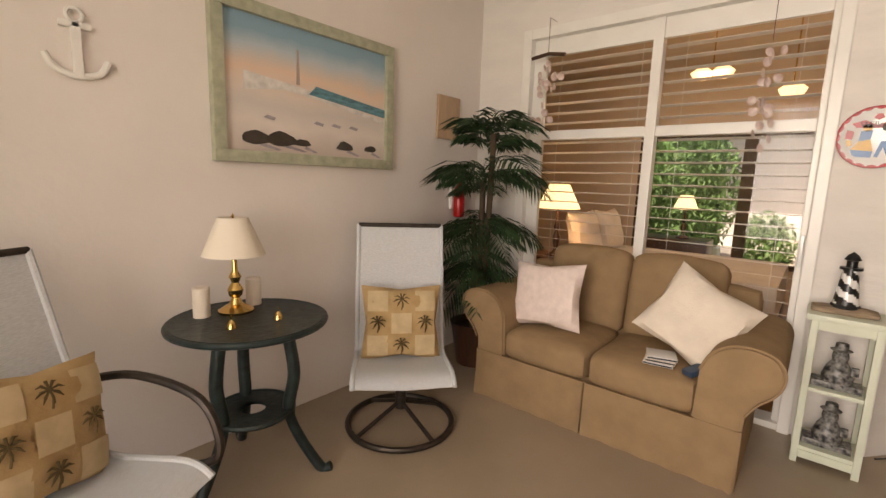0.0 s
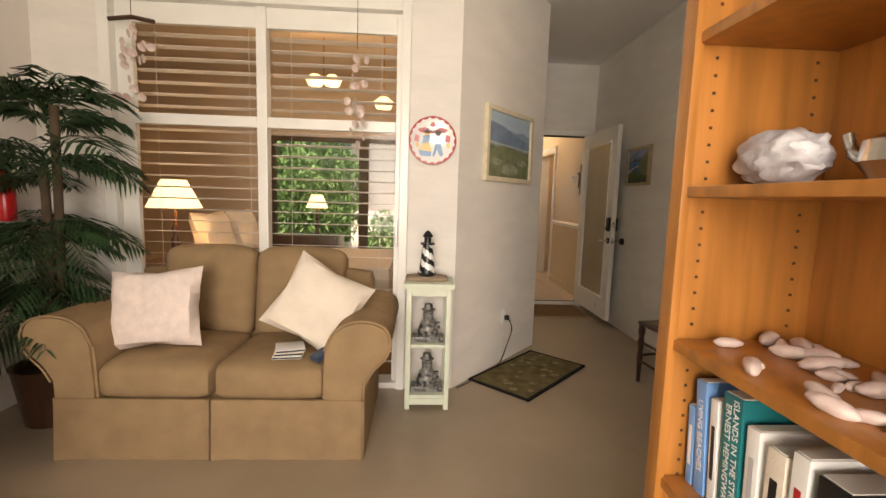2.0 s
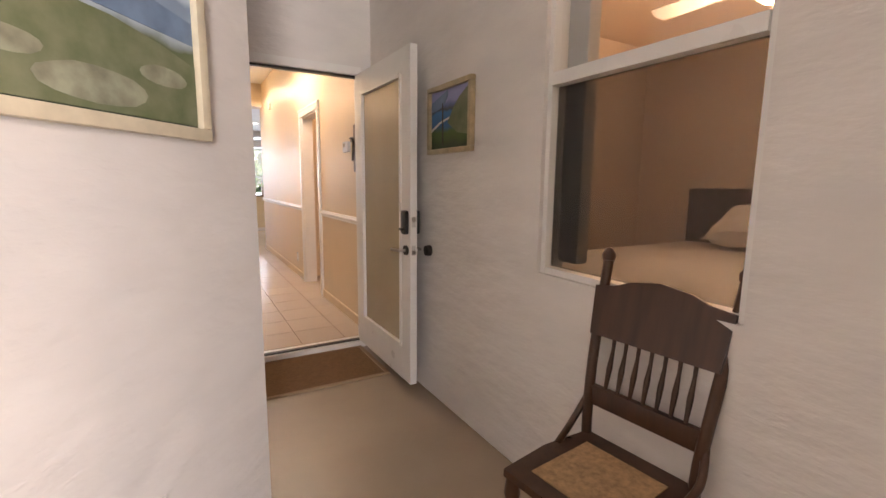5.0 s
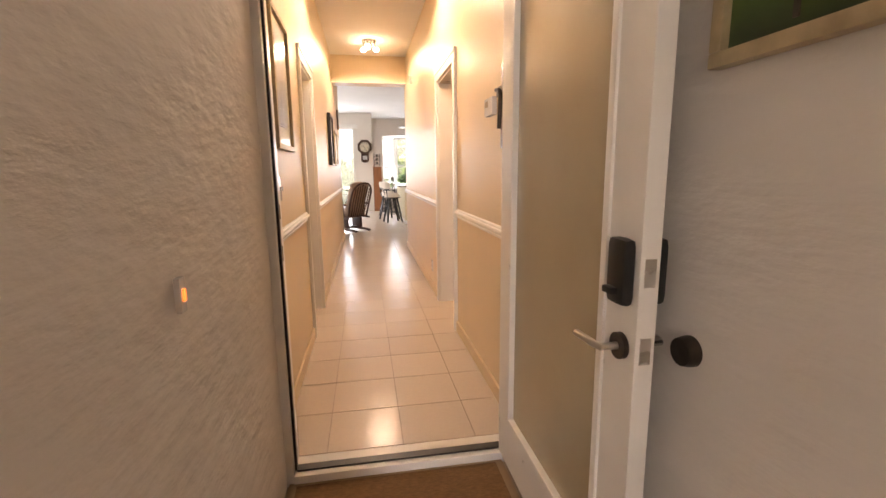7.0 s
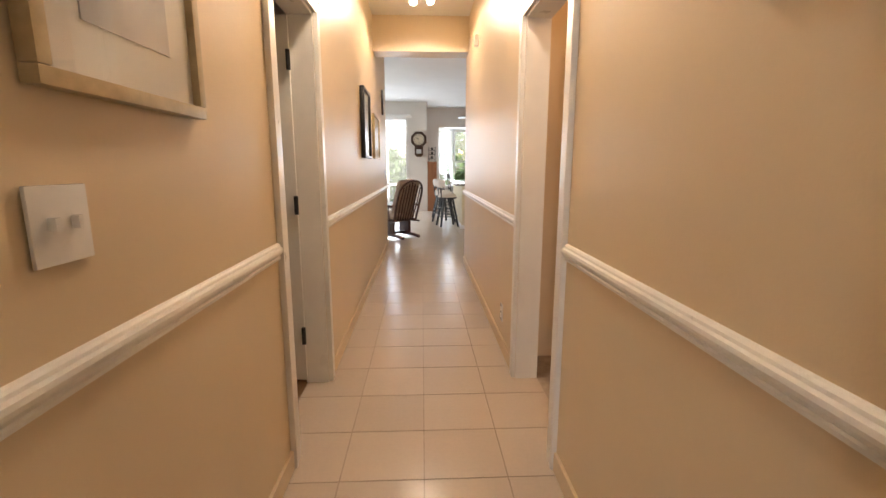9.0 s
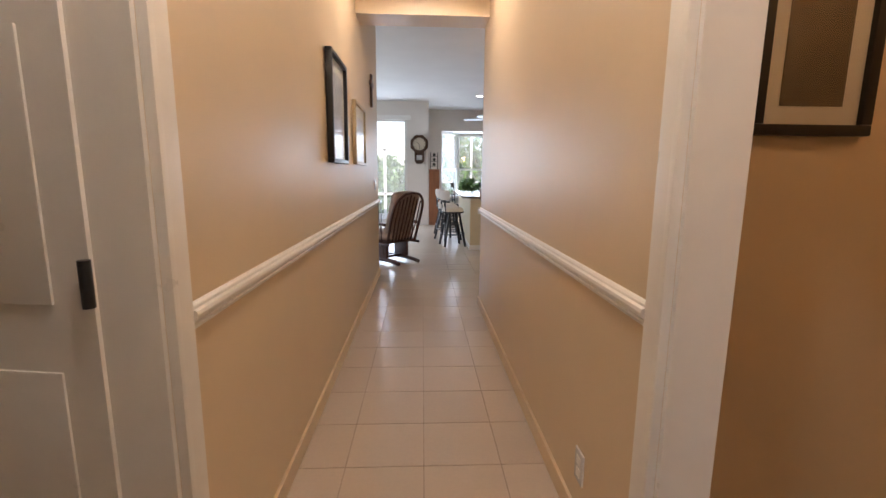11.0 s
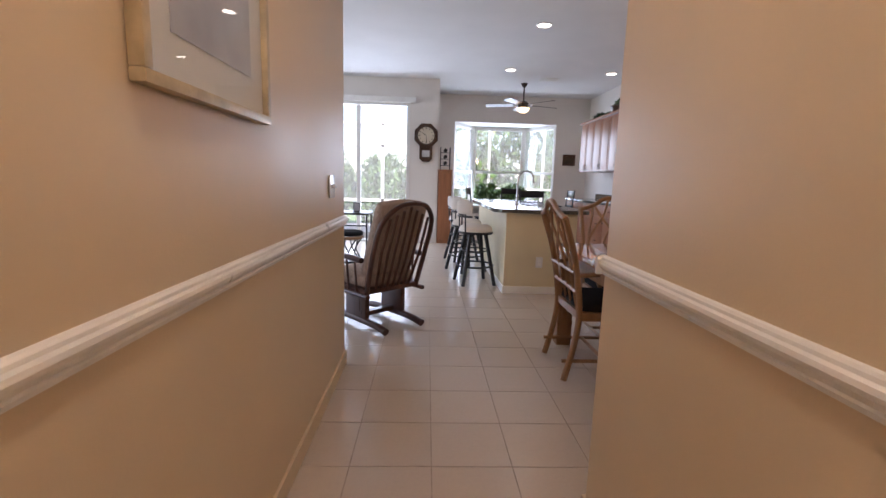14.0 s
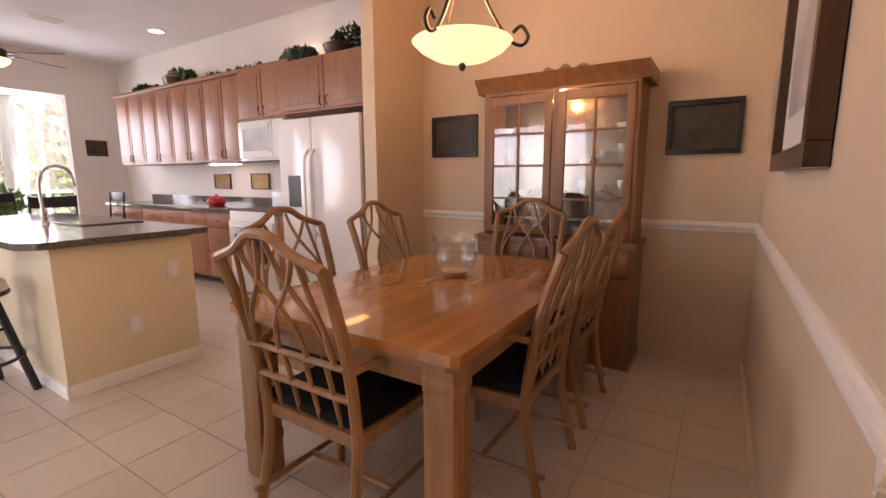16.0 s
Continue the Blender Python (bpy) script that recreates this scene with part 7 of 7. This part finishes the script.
# china hutch
hu = thing("china_hutch", "tall wooden china hutch with lit glass doors", "hutch", pose(5.85, 12.84, 0, 0, 0, 0))
hx = -0.40
part("base_cabinet", box(hx, -0.004, -0.55, 0.55, 0.06, 0.80, 0.006), HUTCHW, hu)
part("plinth", box(hx - 0.015, -0.004, -0.565, 0.565, 0, 0.07, 0.006), HUTCHW, hu)
part("waist_moulding", box(hx - 0.02, -0.004, -0.57, 0.57, 0.80, 0.84, 0.01), HUTCHW, hu)
for k in range(2):
    y0 = -0.53 + k * 0.54
    d = part("lower_door", box(hx - 0.018, hx, y0, y0 + 0.52, 0.09, 0.60, 0.004), HUTCHW, hu)
    part("raised_panel", box(hx - 0.025, hx - 0.017, y0 + 0.07, y0 + 0.45, 0.16, 0.53, 0.006), HUTCHW, d)
    dr = part("drawer", box(hx - 0.018, hx, y0, y0 + 0.52, 0.62, 0.78, 0.004), HUTCHW, hu)
    part("drawer_pull", tube([(hx - 0.018, y0 + 0.2, 0.70), (hx - 0.04, y0 + 0.26, 0.69), (hx - 0.018, y0 + 0.32, 0.70)], 0.006, 6), BRASS, dr)
ux = hx + 0.06
for y0, y1 in ((-0.53, -0.505), (0.505, 0.53)):
    part("side_panel", box(ux, -0.004, y0, y1, 0.84, 1.86, 0.003), HUTCHW, hu)
part("back_panel", box(-0.02, -0.004, -0.505, 0.505, 0.84, 1.86), material("mirror_back", (0.22, 0.16, 0.11), 0.2, 0.6, vary=0.1), hu, smooth=False)
part("top_panel", box(ux, -0.02, -0.505, 0.505, 1.83, 1.86), HUTCHW, hu, smooth=False)
part("cornice", prism([(-0.004, 1.85), (ux - 0.01, 1.85), (ux - 0.02, 1.88), (ux - 0.06, 1.92), (ux - 0.07, 1.945), (-0.004, 1.945)], "y", -0.58, 0.58), HUTCHW, hu)
part("centre_stile", box(ux - 0.001, ux + 0.02, -0.02, 0.02, 0.84, 1.83), HUTCHW, hu, smooth=False)
for y0, y1 in ((-0.505, -0.022), (0.022, 0.505)):
    d = part("glass_door", box(ux - 0.012, ux + 0.008, y0, y0 + 0.05, 0.86, 1.82, 0.003), HUTCHW, hu)
    for b in ((y1 - 0.05, y1, 0.86, 1.82), (y0 + 0.05, y1 - 0.05, 0.86, 0.91), (y0 + 0.05, y1 - 0.05, 1.76, 1.82), (y0 + 0.05, y1 - 0.05, 1.10, 1.115), (y0 + 0.05, y1 - 0.05, 1.33, 1.345), (y0 + 0.05, y1 - 0.05, 1.55, 1.565), ((y0 + y1) / 2 - 0.008, (y0 + y1) / 2 + 0.008, 0.91, 1.76)):
        part("muntin", box(ux - 0.012, ux + 0.008, b[0], b[1], b[2], b[3], 0.002), HUTCHW, d)
    p = part("pane", box(ux, ux + 0.004, y0 + 0.05, y1 - 0.05, 0.91, 1.76), GLASS, d, smooth=False)
    p.visible_shadow = False
for z in (1.11, 1.34, 1.56):
    part("glass_shelf", box(ux + 0.03, -0.022, -0.5, 0.5, z - 0.006, z), clear("shelf_glass", (0.9, 0.95, 0.93), 0.12), hu, smooth=False)
lamp("hutch_lamp", "POINT", (5.64, 12.84, 1.79), 5, WARM, 0.03)
for z in (0.845, 1.112, 1.342, 1.562):
    for k in range(7):
        y = 12.84 - 0.42 + k * 0.14 + random.uniform(-0.02, 0.02)
        s = random.uniform(0.7, 1.1)
        kind = random.random()
        g = thing("glassware" if kind < 0.6 else "china_dish", "small clear glass in the china hutch" if kind < 0.6 else "small white china dish in the hutch", "glass" if kind < 0.6 else "dish", pose(5.7 + random.uniform(-0.04, 0.05), y, z), "china in the hutch")
        part("bowl", lathe([(0, 0), (0.03 * s, 0), (0.006, 0.01), (0.006, 0.06 * s), (0.035 * s, 0.09 * s), (0.034 * s, 0.14 * s)] if kind < 0.6 else [(0, 0), (0.03, 0), (0.055 * s, 0.05), (0.05 * s, 0.05), (0, 0.01)], 14), GLS if kind < 0.6 else WHITE, g)
ho = thing("carved_ornament", "pale scrolled carving on top of the hutch", "ornament", pose(5.62, 12.82, 1.945))
part("scroll", tube(curve_pts([(0, -0.18, 0.01), (0, -0.12, 0.05), (0, -0.05, 0.02), (0, 0, 0.06), (0, 0.06, 0.02), (0, 0.12, 0.05), (0, 0.17, 0.01)], 6), 0.014, 8), DRIFT, ho)
ED = lambda y, z: pose(5.847, y, z, 0, 0, -90)
picture("picture", ED(13.82, 1.6), 0.44, 0.34, 0.035, BLACK, DARKART, "dark still-life picture in a black frame", depth=0.03)
picture("picture", ED(11.98, 1.57), 0.42, 0.34, 0.035, BLACK, DARKART, "dark still-life picture in a black frame", depth=0.03)
picture("picture", pose(4.25, 11.643, 1.75, 0, 0, 180), 0.9, 0.95, 0.06, DARKW, GREYART, "large glazed print in a dark wooden frame", 0.12, 0.05)

# ---- floor tiles, last ----
setting("floor_grout", box(-2.72, 6.17, 6.06, 20.32, -0.15, -0.004), GROUT, "grout bed under the floor tiles", "floor")
tiles = thing("floor_tiles", "cream glazed ceramic floor tiles with darker grout", "floor", kind="structure")
T, GAP = 0.345, 0.005
proto = box(-T / 2 + GAP / 2, T / 2 - GAP / 2, -T / 2 + GAP / 2, T / 2 - GAP / 2, -0.004, 0.0)
me = bpy.data.meshes.new("tile")
proto.to_mesh(me)
proto.free()
me.materials.append(TILE)
rest = bmesh.new()
x_lo, y_lo = 2.905 - 16 * T, 12.27 - 18 * T
for i in range(26):
    for j in range(42):
        x, y = x_lo + (i + 0.5) * T, y_lo + (j + 0.5) * T
        inside = (y < 11.64 and 1.75 < x < 3.4) or (11.4 <= y < 20.3 and -2.7 < x < 6.1)
        if not inside or (y > 18.9 and x < 2.6):
            continue
        if x > 1.6 and x < 4.8 and y < 17.6:
            ob = new("tile", me)
            ob.parent = tiles
            ob.location = (x, y, 0)
        else:
            add_box(rest, x - T / 2 + GAP / 2, x + T / 2 - GAP / 2, y - T / 2 + GAP / 2, y + T / 2 - GAP / 2, -0.004, 0)
tagged(link("far_tiles", rest, TILE, tiles), kind="stuff")
